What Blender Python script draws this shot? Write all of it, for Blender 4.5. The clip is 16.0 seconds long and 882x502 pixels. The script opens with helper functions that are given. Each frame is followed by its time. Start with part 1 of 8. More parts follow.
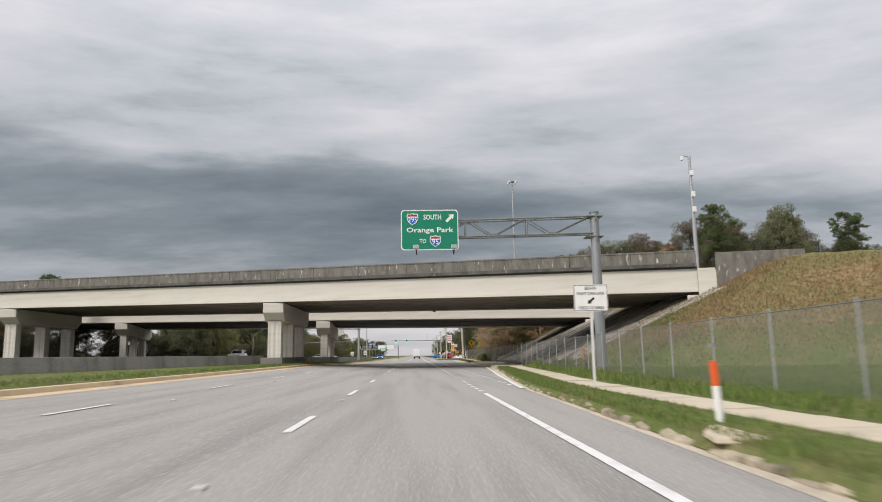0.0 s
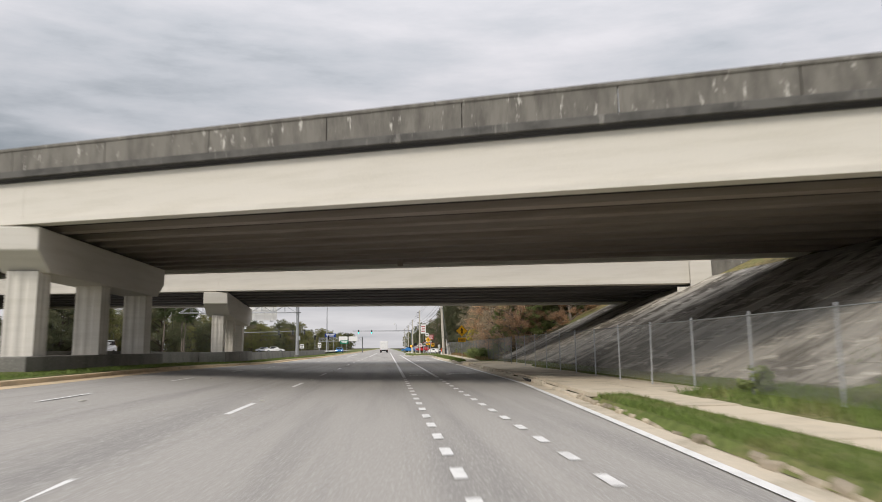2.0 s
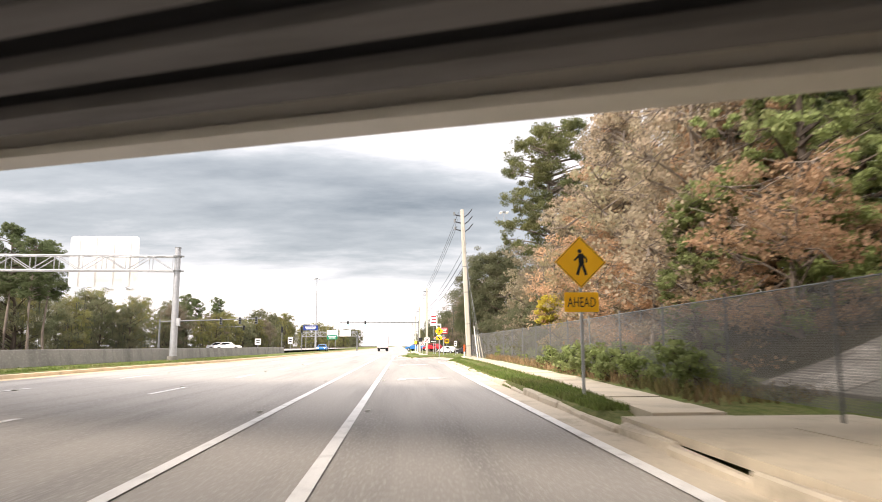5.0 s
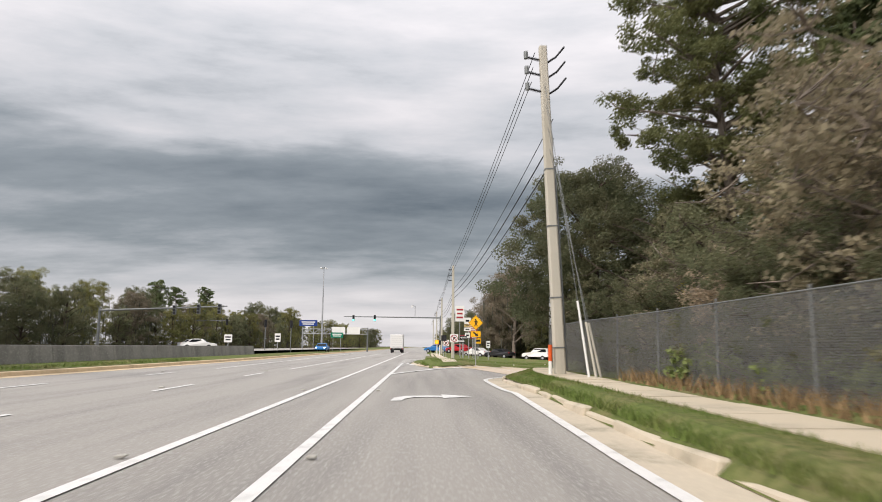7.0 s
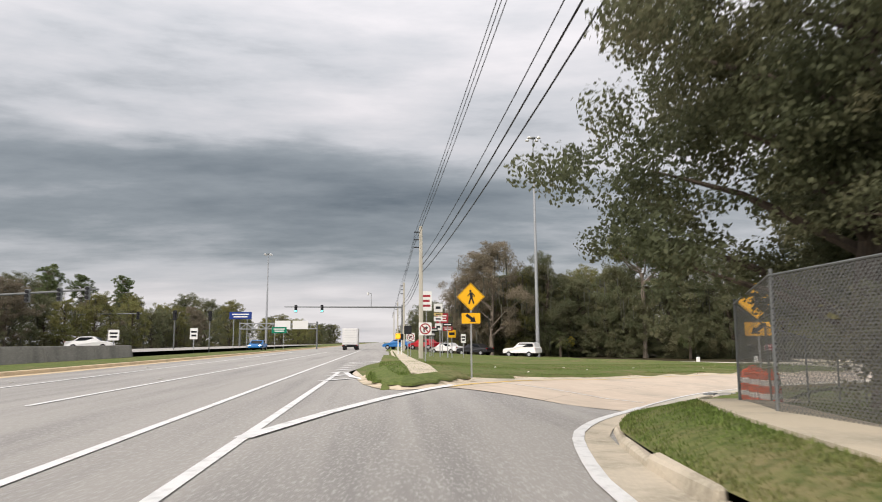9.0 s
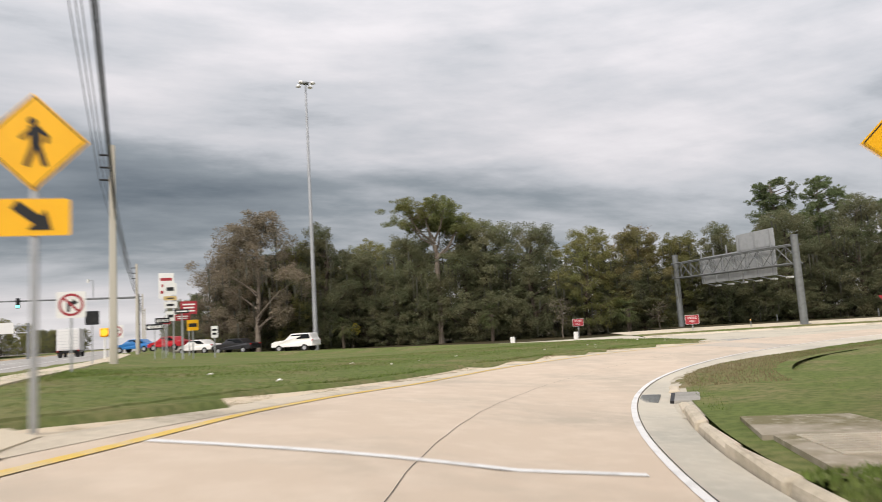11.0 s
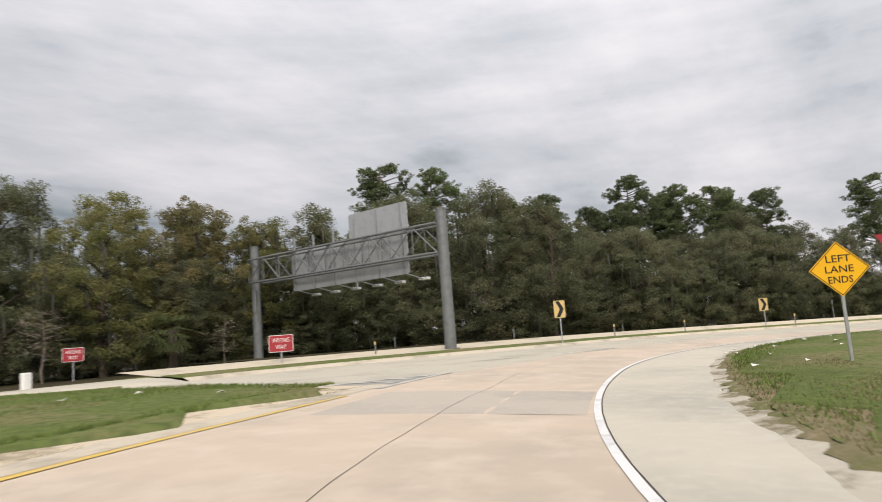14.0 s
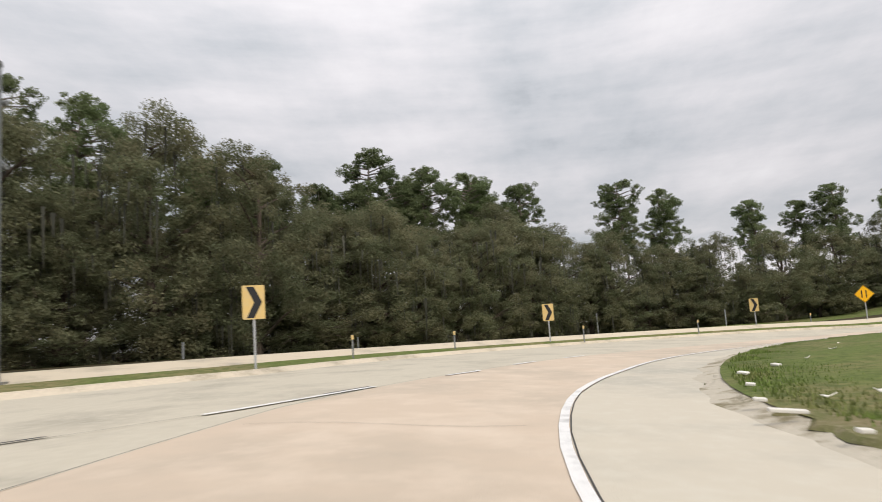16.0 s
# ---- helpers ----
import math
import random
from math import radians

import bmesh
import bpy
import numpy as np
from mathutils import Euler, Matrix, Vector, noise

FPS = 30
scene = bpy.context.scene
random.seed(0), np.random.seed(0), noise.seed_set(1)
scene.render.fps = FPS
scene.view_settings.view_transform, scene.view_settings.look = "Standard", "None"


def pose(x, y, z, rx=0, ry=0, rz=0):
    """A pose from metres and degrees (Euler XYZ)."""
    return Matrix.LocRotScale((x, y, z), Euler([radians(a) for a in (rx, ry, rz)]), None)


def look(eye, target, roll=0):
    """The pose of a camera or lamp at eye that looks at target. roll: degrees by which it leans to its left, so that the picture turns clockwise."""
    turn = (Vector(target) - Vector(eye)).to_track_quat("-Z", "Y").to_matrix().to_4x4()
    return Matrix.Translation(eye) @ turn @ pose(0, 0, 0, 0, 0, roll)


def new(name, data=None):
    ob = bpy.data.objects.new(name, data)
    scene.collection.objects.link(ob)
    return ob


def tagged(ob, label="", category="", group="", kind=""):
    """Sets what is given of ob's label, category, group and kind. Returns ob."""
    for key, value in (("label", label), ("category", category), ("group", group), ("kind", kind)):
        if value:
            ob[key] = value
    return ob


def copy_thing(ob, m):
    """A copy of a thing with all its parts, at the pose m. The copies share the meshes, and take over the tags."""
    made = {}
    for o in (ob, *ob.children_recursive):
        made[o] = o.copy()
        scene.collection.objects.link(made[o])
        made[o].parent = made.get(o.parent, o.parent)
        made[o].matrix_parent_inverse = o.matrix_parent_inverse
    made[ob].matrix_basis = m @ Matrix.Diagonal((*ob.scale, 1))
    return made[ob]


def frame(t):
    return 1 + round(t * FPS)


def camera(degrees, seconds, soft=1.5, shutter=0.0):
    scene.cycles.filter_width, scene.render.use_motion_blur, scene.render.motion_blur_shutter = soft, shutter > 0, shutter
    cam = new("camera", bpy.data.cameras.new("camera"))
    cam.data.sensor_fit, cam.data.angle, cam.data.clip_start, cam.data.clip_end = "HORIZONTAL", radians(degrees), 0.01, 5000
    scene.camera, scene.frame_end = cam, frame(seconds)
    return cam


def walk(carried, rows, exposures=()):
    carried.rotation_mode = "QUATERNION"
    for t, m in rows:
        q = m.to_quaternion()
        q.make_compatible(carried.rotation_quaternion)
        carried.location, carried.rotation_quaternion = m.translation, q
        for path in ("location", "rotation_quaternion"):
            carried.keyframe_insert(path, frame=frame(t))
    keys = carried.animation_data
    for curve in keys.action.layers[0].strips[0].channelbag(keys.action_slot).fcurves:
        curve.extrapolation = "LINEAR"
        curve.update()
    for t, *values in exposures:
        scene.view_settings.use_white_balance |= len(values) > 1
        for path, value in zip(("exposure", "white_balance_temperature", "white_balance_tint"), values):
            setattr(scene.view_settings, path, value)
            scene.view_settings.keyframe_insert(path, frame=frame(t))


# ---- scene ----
cam = camera(66.5, 16.0, soft=0.95, shutter=0.3)
PATH = [
    (0, (0.012, -8.168, 1.185), (0.09, -6.193, 1.49), -1.0),
    (0.5, (0.213, 0.81, 1.227), (0.307, 2.785, 1.527), -1.0),
    (1, (0.461, 9.134, 1.251), (0.576, 11.108, 1.551), -0.7),
    (1.5, (0.883, 18.425, 1.328), (1.019, 20.399, 1.62), -0.6),
    (2, (1.332, 28.177, 1.365), (1.491, 30.151, 1.648), -0.7),
    (2.5, (2.04, 37.487, 1.275), (2.209, 39.459, 1.559), -0.7),
    (3, (2.616, 46.172, 1.204), (2.79, 48.145, 1.485), -0.9),
    (5.5, (4.661, 81.158, 1.166), (4.756, 83.136, 1.445), -0.0),
    (6, (4.788, 87.771, 1.165), (4.864, 89.748, 1.452), 0.1),
    (6.5, (4.775, 94.593, 1.24), (4.842, 96.573, 1.517), -0.0),
    (7, (4.902, 100.952, 1.139), (4.955, 102.931, 1.421), 0.5),
    (7.5, (4.826, 106.352, 1.19), (4.877, 108.331, 1.476), 1.1),
    (8, (4.951, 111.625, 1.248), (5.004, 113.605, 1.527), 1.0),
    (10.5, (7.444, 130.864, 0.865), (8.056, 132.755, 1.092), -3.1),
    (11, (9.06, 134.802, 0.722), (9.855, 136.623, 0.948), -3.6),
    (11.5, (11.322, 138.932, 0.534), (12.301, 140.66, 0.767), -3.9),
    (12, (13.506, 142.516, 0.264), (14.652, 144.137, 0.506), -4.2),
    (12.5, (16.015, 145.553, 0.257), (17.315, 147.053, 0.5), -4.3),
    (13, (18.674, 148.223, 0.248), (20.114, 149.59, 0.49), -4.3),
    (13.5, (22.059, 150.906, 0.163), (23.642, 152.104, 0.408), -4.6),
    (14, (25.39, 153.026, 0.048), (27.089, 154.052, 0.293), -4.4),
    (14.5, (28.766, 154.834, -0.019), (30.567, 155.67, 0.221), -4.4),
    (15, (32.063, 156.214, -0.036), (33.936, 156.874, 0.201), -4.2),
    (15.5, (36.066, 157.507, -0.125), (37.998, 157.969, 0.114), -3.9),
    (16, (39.866, 158.114, -0.213), (41.833, 158.385, 0.027), -3.8),
]
walk(cam, [(t, look(eye, target, roll)) for t, eye, target, roll in PATH],
     exposures=[(0, -0.15, 6450, 10), (2.0, -0.1, 6450, 10), (2.6, 0.2, 6000, 9), (3.0, 0.65, 5800, 11), (3.3, 0.85, 5800, 11), (4.3, 1.15, 6500, 12), (5.3, 1.12, 7000, 15), (5.6, 1.0, 7000, 15), (6.0, 0.68, 6900, 12), (6.5, 0.28, 6700, 11), (6.9, 0.1, 6600, 11), (9.0, 0.08, 6600, 11), (12, 0.0, 6600, 11), (16, -0.08, 6550, 10)])

# ---- world and sun ----
SUN_AZ, SUN_EL = radians(230), radians(40)      # compass heading of the sun (0 = +y, clockwise) and its height
world = bpy.data.worlds.new("overcast_sky")
scene.world = world
world.use_nodes = True
wn, wl = world.node_tree.nodes, world.node_tree.links
wn.clear()


def wnode(kind, **kw):
    n = wn.new(kind)
    for k, v in kw.items():
        n.inputs[k].default_value = v
    return n


def wmath(op, a, b=None, clamp=False):
    n = wn.new("ShaderNodeMath")
    n.operation = op
    n.use_clamp = clamp
    for i, v in enumerate((a, b)):
        if v is None:
            continue
        if isinstance(v, (int, float)):
            n.inputs[i].default_value = v
        else:
            wl.new(v, n.inputs[i])
    return n.outputs[0]


def wramp(fac, stops):
    n = wn.new("ShaderNodeValToRGB")
    while len(n.color_ramp.elements) < len(stops):
        n.color_ramp.elements.new(0.5)
    for e, (p, c) in zip(n.color_ramp.elements, stops):
        e.position, e.color = p, (*c, 1)
    wl.new(fac, n.inputs[0])
    return n.outputs[0]


w_out = wn.new("ShaderNodeOutputWorld")
w_bg = wn.new("ShaderNodeBackground")
w_bg.inputs["Strength"].default_value = 1.07
w_tc = wn.new("ShaderNodeTexCoord")
w_sep = wn.new("ShaderNodeSeparateXYZ")
wl.new(w_tc.outputs["Generated"], w_sep.inputs[0])
dx, dy, dz = w_sep.outputs
up = wmath("MAXIMUM", dz, 0.0)
den = wmath("ADD", up, 0.16)
px = wmath("DIVIDE", dx, den)
py = wmath("DIVIDE", dy, den)
w_cmb = wn.new("ShaderNodeCombineXYZ")
wl.new(wmath("MULTIPLY", px, 0.55), w_cmb.inputs[0])
wl.new(py, w_cmb.inputs[1])


def wnoise(scale, detail, rough, off):
    m = wn.new("ShaderNodeMapping")
    m.inputs["Location"].default_value = off
    wl.new(w_cmb.outputs[0], m.inputs[0])
    n = wnode("ShaderNodeTexNoise", Scale=scale, Detail=detail, Roughness=rough)
    wl.new(m.outputs[0], n.inputs["Vector"])
    return n.outputs[0]


big = wnoise(0.9, 4, 0.5, (3.1, 1.7, 0))
mid = wnoise(2.3, 9, 0.6, (7.7, 4.2, 3))
# the deck of cloud is darkest low in the north-west and thins towards the east and overhead
north = wmath("ADD", wmath("MULTIPLY", dy, 0.75), wmath("MULTIPLY", dx, -0.55))
low = wmath("SUBTRACT", 1.0, wmath("MULTIPLY", up, 2.3), True)
gloom = wmath("MULTIPLY", wmath("MAXIMUM", wmath("ADD", north, 0.05), 0.0), low, True)
light = wmath("ADD", wmath("MULTIPLY", big, 0.68), wmath("MULTIPLY", mid, 0.62))
light = wmath("SUBTRACT", wmath("ADD", light, 0.02), wmath("MULTIPLY", gloom, 0.20))
# a heavy shelf of slate cloud some way above the horizon, with a soft torn upper edge
w_band = wn.new("ShaderNodeCombineXYZ")
wl.new(wmath("MULTIPLY", dx, 2.6), w_band.inputs[0])
wl.new(wmath("MULTIPLY", dy, 2.6), w_band.inputs[1])
wl.new(wmath("MULTIPLY", dz, 14.0), w_band.inputs[2])
w_torn = wnode("ShaderNodeTexNoise", Scale=1.3, Detail=6, Roughness=0.55)
wl.new(w_band.outputs[0], w_torn.inputs["Vector"])
torn = wmath("SUBTRACT", w_torn.outputs[0], 0.5)
shelf_up = wmath("ADD", wmath("ADD", up, wmath("MULTIPLY", torn, 0.075)), wmath("MULTIPLY", wmath("MAXIMUM", dx, -0.1), 0.07))
rise_ = wmath("DIVIDE", wmath("SUBTRACT", shelf_up, 0.075), 0.07, True)
fall_ = wmath("DIVIDE", wmath("SUBTRACT", 0.285, shelf_up), 0.055, True)
shelf = wmath("MULTIPLY", wmath("MULTIPLY", rise_, fall_), wmath("MULTIPLY", wmath("ADD", wmath("SUBTRACT", 1.35, wmath("MULTIPLY", dx, 1.2), True), wmath("MULTIPLY", wmath("MINIMUM", dx, 0.0), 0.85)), wmath("MULTIPLY", dy, 3.0, True)))
light = wmath("SUBTRACT", light, wmath("MULTIPLY", shelf, wmath("ADD", 0.31, wmath("MULTIPLY", torn, 0.40))))
# pale torn streaks and blue-grey hollows in the deck overhead
light = wmath("ADD", light, wmath("MULTIPLY", wmath("MULTIPLY", torn, 0.58), wmath("SUBTRACT", 1.0, shelf, True)))
# clear strip under the edge of the cloud
strip = wmath("SUBTRACT", 1.0, wmath("MULTIPLY", wmath("ABSOLUTE", wmath("SUBTRACT", up, 0.035)), 14.0), True)
light = wmath("ADD", light, wmath("MULTIPLY", strip, 0.42), True)
cloud = wramp(light, [(0.10, (0.115, 0.138, 0.160)), (0.34, (0.235, 0.262, 0.286)), (0.55, (0.455, 0.468, 0.495)), (0.78, (0.615, 0.60, 0.62)), (1.0, (0.73, 0.71, 0.725))])
sky = wn.new("ShaderNodeTexSky")
sky.sky_type = "NISHITA"
sky.sun_disc = False
sky.sun_elevation, sky.sun_rotation = SUN_EL, SUN_AZ
w_mul = wn.new("ShaderNodeMixRGB")
w_mul.blend_type = "MIX"
w_mul.inputs[0].default_value = 0.93
w_sk = wn.new("ShaderNodeVectorMath")
w_sk.operation = "SCALE"
w_sk.inputs["Scale"].default_value = 0.08
wl.new(sky.outputs[0], w_sk.inputs[0])
wl.new(w_sk.outputs[0], w_mul.inputs[1])
wl.new(cloud, w_mul.inputs[2])
# brighter towards the zenith and the sun's side
glow = wmath("ADD", 1.0, wmath("MULTIPLY", wmath("POWER", up, 1.6), 1.5))
glow = wmath("ADD", glow, wmath("MULTIPLY", wmath("MAXIMUM", wmath("ADD", wmath("MULTIPLY", dy, -0.75), wmath("MULTIPLY", dx, -0.65)), 0.0), 0.9))
glow = wmath("ADD", glow, wmath("MULTIPLY", wmath("MAXIMUM", wmath("SUBTRACT", dx, 0.45), 0.0), 0.25))
w_fin = wn.new("ShaderNodeVectorMath")
w_fin.operation = "SCALE"
wl.new(w_mul.outputs[0], w_fin.inputs[0])
wl.new(glow, w_fin.inputs["Scale"])
wl.new(w_fin.outputs[0], w_bg.inputs["Color"])
wl.new(w_bg.outputs[0], w_out.inputs[0])

sun_data = bpy.data.lights.new("sun", "SUN")
sun_data.energy, sun_data.angle, sun_data.color = 2.2, radians(14), (1.0, 0.93, 0.83)
sun = new("sun", sun_data)
sun_dir = Vector((math.sin(SUN_AZ) * math.cos(SUN_EL), math.cos(SUN_AZ) * math.cos(SUN_EL), math.sin(SUN_EL)))
sun.matrix_world = look(sun_dir * 100, (0, 0, 0))


# ---- materials ----
def material(name, base, rough=0.8, spec=0.3, metal=0.0, noise1=None, noise2=None, bump=0.0, bump_scale=40, rand=0.0, island=0.0, trans=0.0, emit=None, coords="Object"):
    """noise1, noise2: (scale, colour, amount, low, high) laid over the base colour."""
    m = bpy.data.materials.new(name)
    m.use_nodes = True
    nt = m.node_tree
    nd, lk = nt.nodes, nt.links
    b = nd["Principled BSDF"]
    b.inputs["Roughness"].default_value = rough
    b.inputs["Specular IOR Level"].default_value = spec
    b.inputs["Metallic"].default_value = metal
    tc = nd.new("ShaderNodeTexCoord")
    rgb = nd.new("ShaderNodeRGB")
    rgb.outputs[0].default_value = (*base, 1)
    col = rgb.outputs[0]
    for nz in (noise1, noise2):
        if not nz:
            continue
        scale, c, amount, lo, hi = nz
        t = nd.new("ShaderNodeTexNoise")
        t.inputs["Scale"].default_value = scale if not isinstance(scale, tuple) else 1.0
        t.inputs["Detail"].default_value = 6
        t.inputs["Roughness"].default_value = 0.62
        if isinstance(scale, tuple):
            mp = nd.new("ShaderNodeMapping")
            mp.inputs["Scale"].default_value = scale
            lk.new(tc.outputs[coords], mp.inputs[0])
            lk.new(mp.outputs[0], t.inputs["Vector"])
        else:
            lk.new(tc.outputs[coords], t.inputs["Vector"])
        mr = nd.new("ShaderNodeMapRange")
        mr.inputs["From Min"].default_value, mr.inputs["From Max"].default_value = lo, hi
        mr.inputs["To Max"].default_value = amount
        lk.new(t.outputs[0], mr.inputs["Value"])
        mx = nd.new("ShaderNodeMixRGB")
        mx.inputs[2].default_value = (*c, 1)
        lk.new(mr.outputs[0], mx.inputs[0])
        lk.new(col, mx.inputs[1])
        col = mx.outputs[0]
    for amount, kind in ((rand, "obj"), (island, "isl")):
        if not amount:
            continue
        src = nd.new("ShaderNodeObjectInfo").outputs["Random"] if kind == "obj" else nd.new("ShaderNodeNewGeometry").outputs["Random Per Island"]
        mr = nd.new("ShaderNodeMapRange")
        mr.inputs["To Min"].default_value, mr.inputs["To Max"].default_value = 1 - amount, 1 + amount
        lk.new(src, mr.inputs["Value"])
        hs = nd.new("ShaderNodeHueSaturation")
        lk.new(mr.outputs[0], hs.inputs["Value"])
        lk.new(col, hs.inputs["Color"])
        col = hs.outputs[0]
    lk.new(col, b.inputs["Base Color"])
    if bump:
        t = nd.new("ShaderNodeTexNoise")
        t.inputs["Scale"].default_value = bump_scale
        t.inputs["Detail"].default_value = 5
        lk.new(tc.outputs[coords], t.inputs["Vector"])
        bp = nd.new("ShaderNodeBump")
        bp.inputs["Strength"].default_value = bump
        bp.inputs["Distance"].default_value = 0.02
        lk.new(t.outputs[0], bp.inputs["Height"])
        lk.new(bp.outputs[0], b.inputs["Normal"])
    if trans:
        tr = nd.new("ShaderNodeBsdfTranslucent")
        lk.new(col, tr.inputs[0])
        mx = nd.new("ShaderNodeMixShader")
        mx.inputs[0].default_value = trans
        lk.new(b.outputs[0], mx.inputs[1])
        lk.new(tr.outputs[0], mx.inputs[2])
        lk.new(mx.outputs[0], nd["Material Output"].inputs[0])
    if emit:
        b.inputs["Emission Color"].default_value = (*emit[0], 1)
        b.inputs["Emission Strength"].default_value = emit[1]
    return m


M = {}
M["asphalt"] = material("asphalt", (0.345, 0.325, 0.298), 0.85, 0.25, noise1=((0.9, 0.045, 1), (0.21, 0.2, 0.19), 0.85, 0.45, 0.72), noise2=((30, 9, 30), (0.47, 0.455, 0.43), 0.85, 0.5, 0.68), bump=0.5, bump_scale=120)
M["ramp_concrete"] = material("ramp_concrete", (0.55, 0.45, 0.35), 0.85, 0.25, noise1=(0.3, (0.42, 0.36, 0.285), 0.85, 0.46, 0.68), noise2=((1.6, 1.6, 1.6), (0.63, 0.53, 0.425), 0.7, 0.46, 0.7), bump=0.25, bump_scale=90)
M["shoulder_concrete"] = material("shoulder_concrete", (0.50, 0.455, 0.365), 0.85, 0.25, noise1=(0.6, (0.34, 0.31, 0.25), 0.85, 0.48, 0.70), noise2=(7, (0.58, 0.535, 0.44), 0.5, 0.45, 0.75), bump=0.25, bump_scale=80)
M["inner_shoulder"] = material("stained_shoulder_concrete", (0.535, 0.485, 0.395), 0.85, 0.25, noise1=(0.28, (0.40, 0.375, 0.315), 0.9, 0.45, 0.64), noise2=(5, (0.58, 0.545, 0.46), 0.55, 0.48, 0.72), bump=0.25, bump_scale=80)
M["slab_patch"] = material("greyer_slab_concrete", (0.475, 0.415, 0.345), 0.85, 0.25, noise1=(0.6, (0.38, 0.345, 0.295), 0.85, 0.45, 0.66), noise2=(7, (0.54, 0.48, 0.40), 0.5, 0.45, 0.75), bump=0.25, bump_scale=90)
M["curb"] = material("curb_concrete", (0.53, 0.46, 0.36), 0.9, 0.2, noise1=(0.8, (0.27, 0.24, 0.18), 0.8, 0.5, 0.68), noise2=(12, (0.66, 0.58, 0.45), 0.6, 0.45, 0.75), bump=0.5, bump_scale=30)
M["sandy_kerb"] = material("sand_strewn_concrete", (0.60, 0.47, 0.31), 0.95, 0.15, noise1=(0.9, (0.40, 0.32, 0.21), 0.85, 0.46, 0.66), noise2=(11, (0.68, 0.56, 0.40), 0.6, 0.48, 0.72), bump=0.5, bump_scale=25)
M["old_kerb"] = material("old_broken_concrete", (0.37, 0.315, 0.235), 0.95, 0.15, noise1=(1.4, (0.15, 0.13, 0.085), 0.9, 0.47, 0.62), noise2=(14, (0.50, 0.43, 0.33), 0.7, 0.5, 0.7), rand=0.25, bump=0.8, bump_scale=22)
M["walk"] = material("sidewalk_concrete", (0.55, 0.475, 0.36), 0.9, 0.2, noise1=(0.7, (0.34, 0.30, 0.23), 0.8, 0.5, 0.7), noise2=(20, (0.62, 0.55, 0.44), 0.5, 0.45, 0.75), bump=0.3, bump_scale=50)
M["grass"] = material("verge_grass", (0.135, 0.165, 0.05), 0.95, 0.1, noise1=(0.45, (0.23, 0.19, 0.10), 0.85, 0.45, 0.66), noise2=(6, (0.075, 0.10, 0.03), 0.85, 0.42, 0.66), bump=0.9, bump_scale=25)
M["dirt"] = material("sandy_dirt", (0.33, 0.26, 0.17), 0.95, 0.1, noise1=(1.2, (0.17, 0.13, 0.08), 0.8, 0.45, 0.65), noise2=(14, (0.45, 0.38, 0.27), 0.6, 0.5, 0.75), bump=0.8, bump_scale=20)
M["weeds"] = material("dry_weeds", (0.19, 0.18, 0.075), 0.95, 0.1, noise1=(0.15, (0.33, 0.21, 0.125), 0.8, 0.45, 0.65), noise2=(3, (0.075, 0.085, 0.03), 0.8, 0.45, 0.65), bump=0.9, bump_scale=15)
M["shoulder_dirt"] = material("sandy_shoulder_edge", (0.60, 0.50, 0.37), 0.95, 0.1, noise1=(1.3, (0.20, 0.165, 0.105), 0.85, 0.5, 0.64), noise2=(11, (0.50, 0.46, 0.38), 0.6, 0.5, 0.75), bump=0.6, bump_scale=20)
# Dark base paints the drip shadow at the parapet's foot; mottling is weathering.
M["shadow_edge"] = material("stained_deck_edge", (0.13, 0.125, 0.115), 0.95, 0.1, noise1=((0.8, 0.8, 1), (0.06, 0.058, 0.055), 0.8, 0.42, 0.66), noise2=((2.5, 2.5, 0.6), (0.30, 0.285, 0.26), 0.7, 0.58, 0.72), bump=0.3)
M["forest_floor"] = material("forest_floor", (0.045, 0.04, 0.022), 0.95, 0.1, noise1=(0.5, (0.08, 0.06, 0.03), 0.8, 0.45, 0.65), bump=0.8, bump_scale=10)
M["paint"] = material("white_road_paint", (0.74, 0.73, 0.71), 0.6, 0.3, noise1=(3.5, (0.42, 0.41, 0.39), 0.8, 0.5, 0.72), noise2=(40, (0.5, 0.49, 0.47), 0.5, 0.5, 0.75), bump=0.2, bump_scale=80)
M["slab_grey"] = material("grey_slab_concrete", (0.33, 0.315, 0.285), 0.9, 0.2, noise1=(1.1, (0.22, 0.21, 0.185), 0.8, 0.47, 0.68), noise2=(16, (0.42, 0.40, 0.36), 0.5, 0.5, 0.75), bump=0.3, bump_scale=50)
M["dead_grass"] = material("dead_grass", (0.205, 0.17, 0.095), 0.95, 0.1, noise1=(0.9, (0.125, 0.135, 0.05), 0.85, 0.44, 0.62), noise2=(9, (0.30, 0.25, 0.17), 0.7, 0.5, 0.7), bump=0.9, bump_scale=25)
M["dirty_walk"] = material("dirt_covered_concrete", (0.34, 0.30, 0.235), 0.95, 0.1, noise1=(0.8, (0.17, 0.15, 0.08), 0.9, 0.46, 0.6), noise2=(5, (0.46, 0.42, 0.34), 0.7, 0.52, 0.7), bump=0.5, bump_scale=30)
M["grey_sand"] = material("grey_washed_sand", (0.47, 0.425, 0.345), 0.95, 0.1, noise1=(1.6, (0.17, 0.145, 0.08), 0.9, 0.5, 0.62), noise2=(9, (0.56, 0.51, 0.42), 0.6, 0.5, 0.72), bump=0.5, bump_scale=25)
M["faded_paint"] = material("faded_white_road_paint", (0.55, 0.53, 0.48), 0.7, 0.3, noise1=(2.5, (0.36, 0.34, 0.30), 0.9, 0.44, 0.62), noise2=(30, (0.42, 0.40, 0.36), 0.6, 0.5, 0.7), bump=0.2, bump_scale=80)
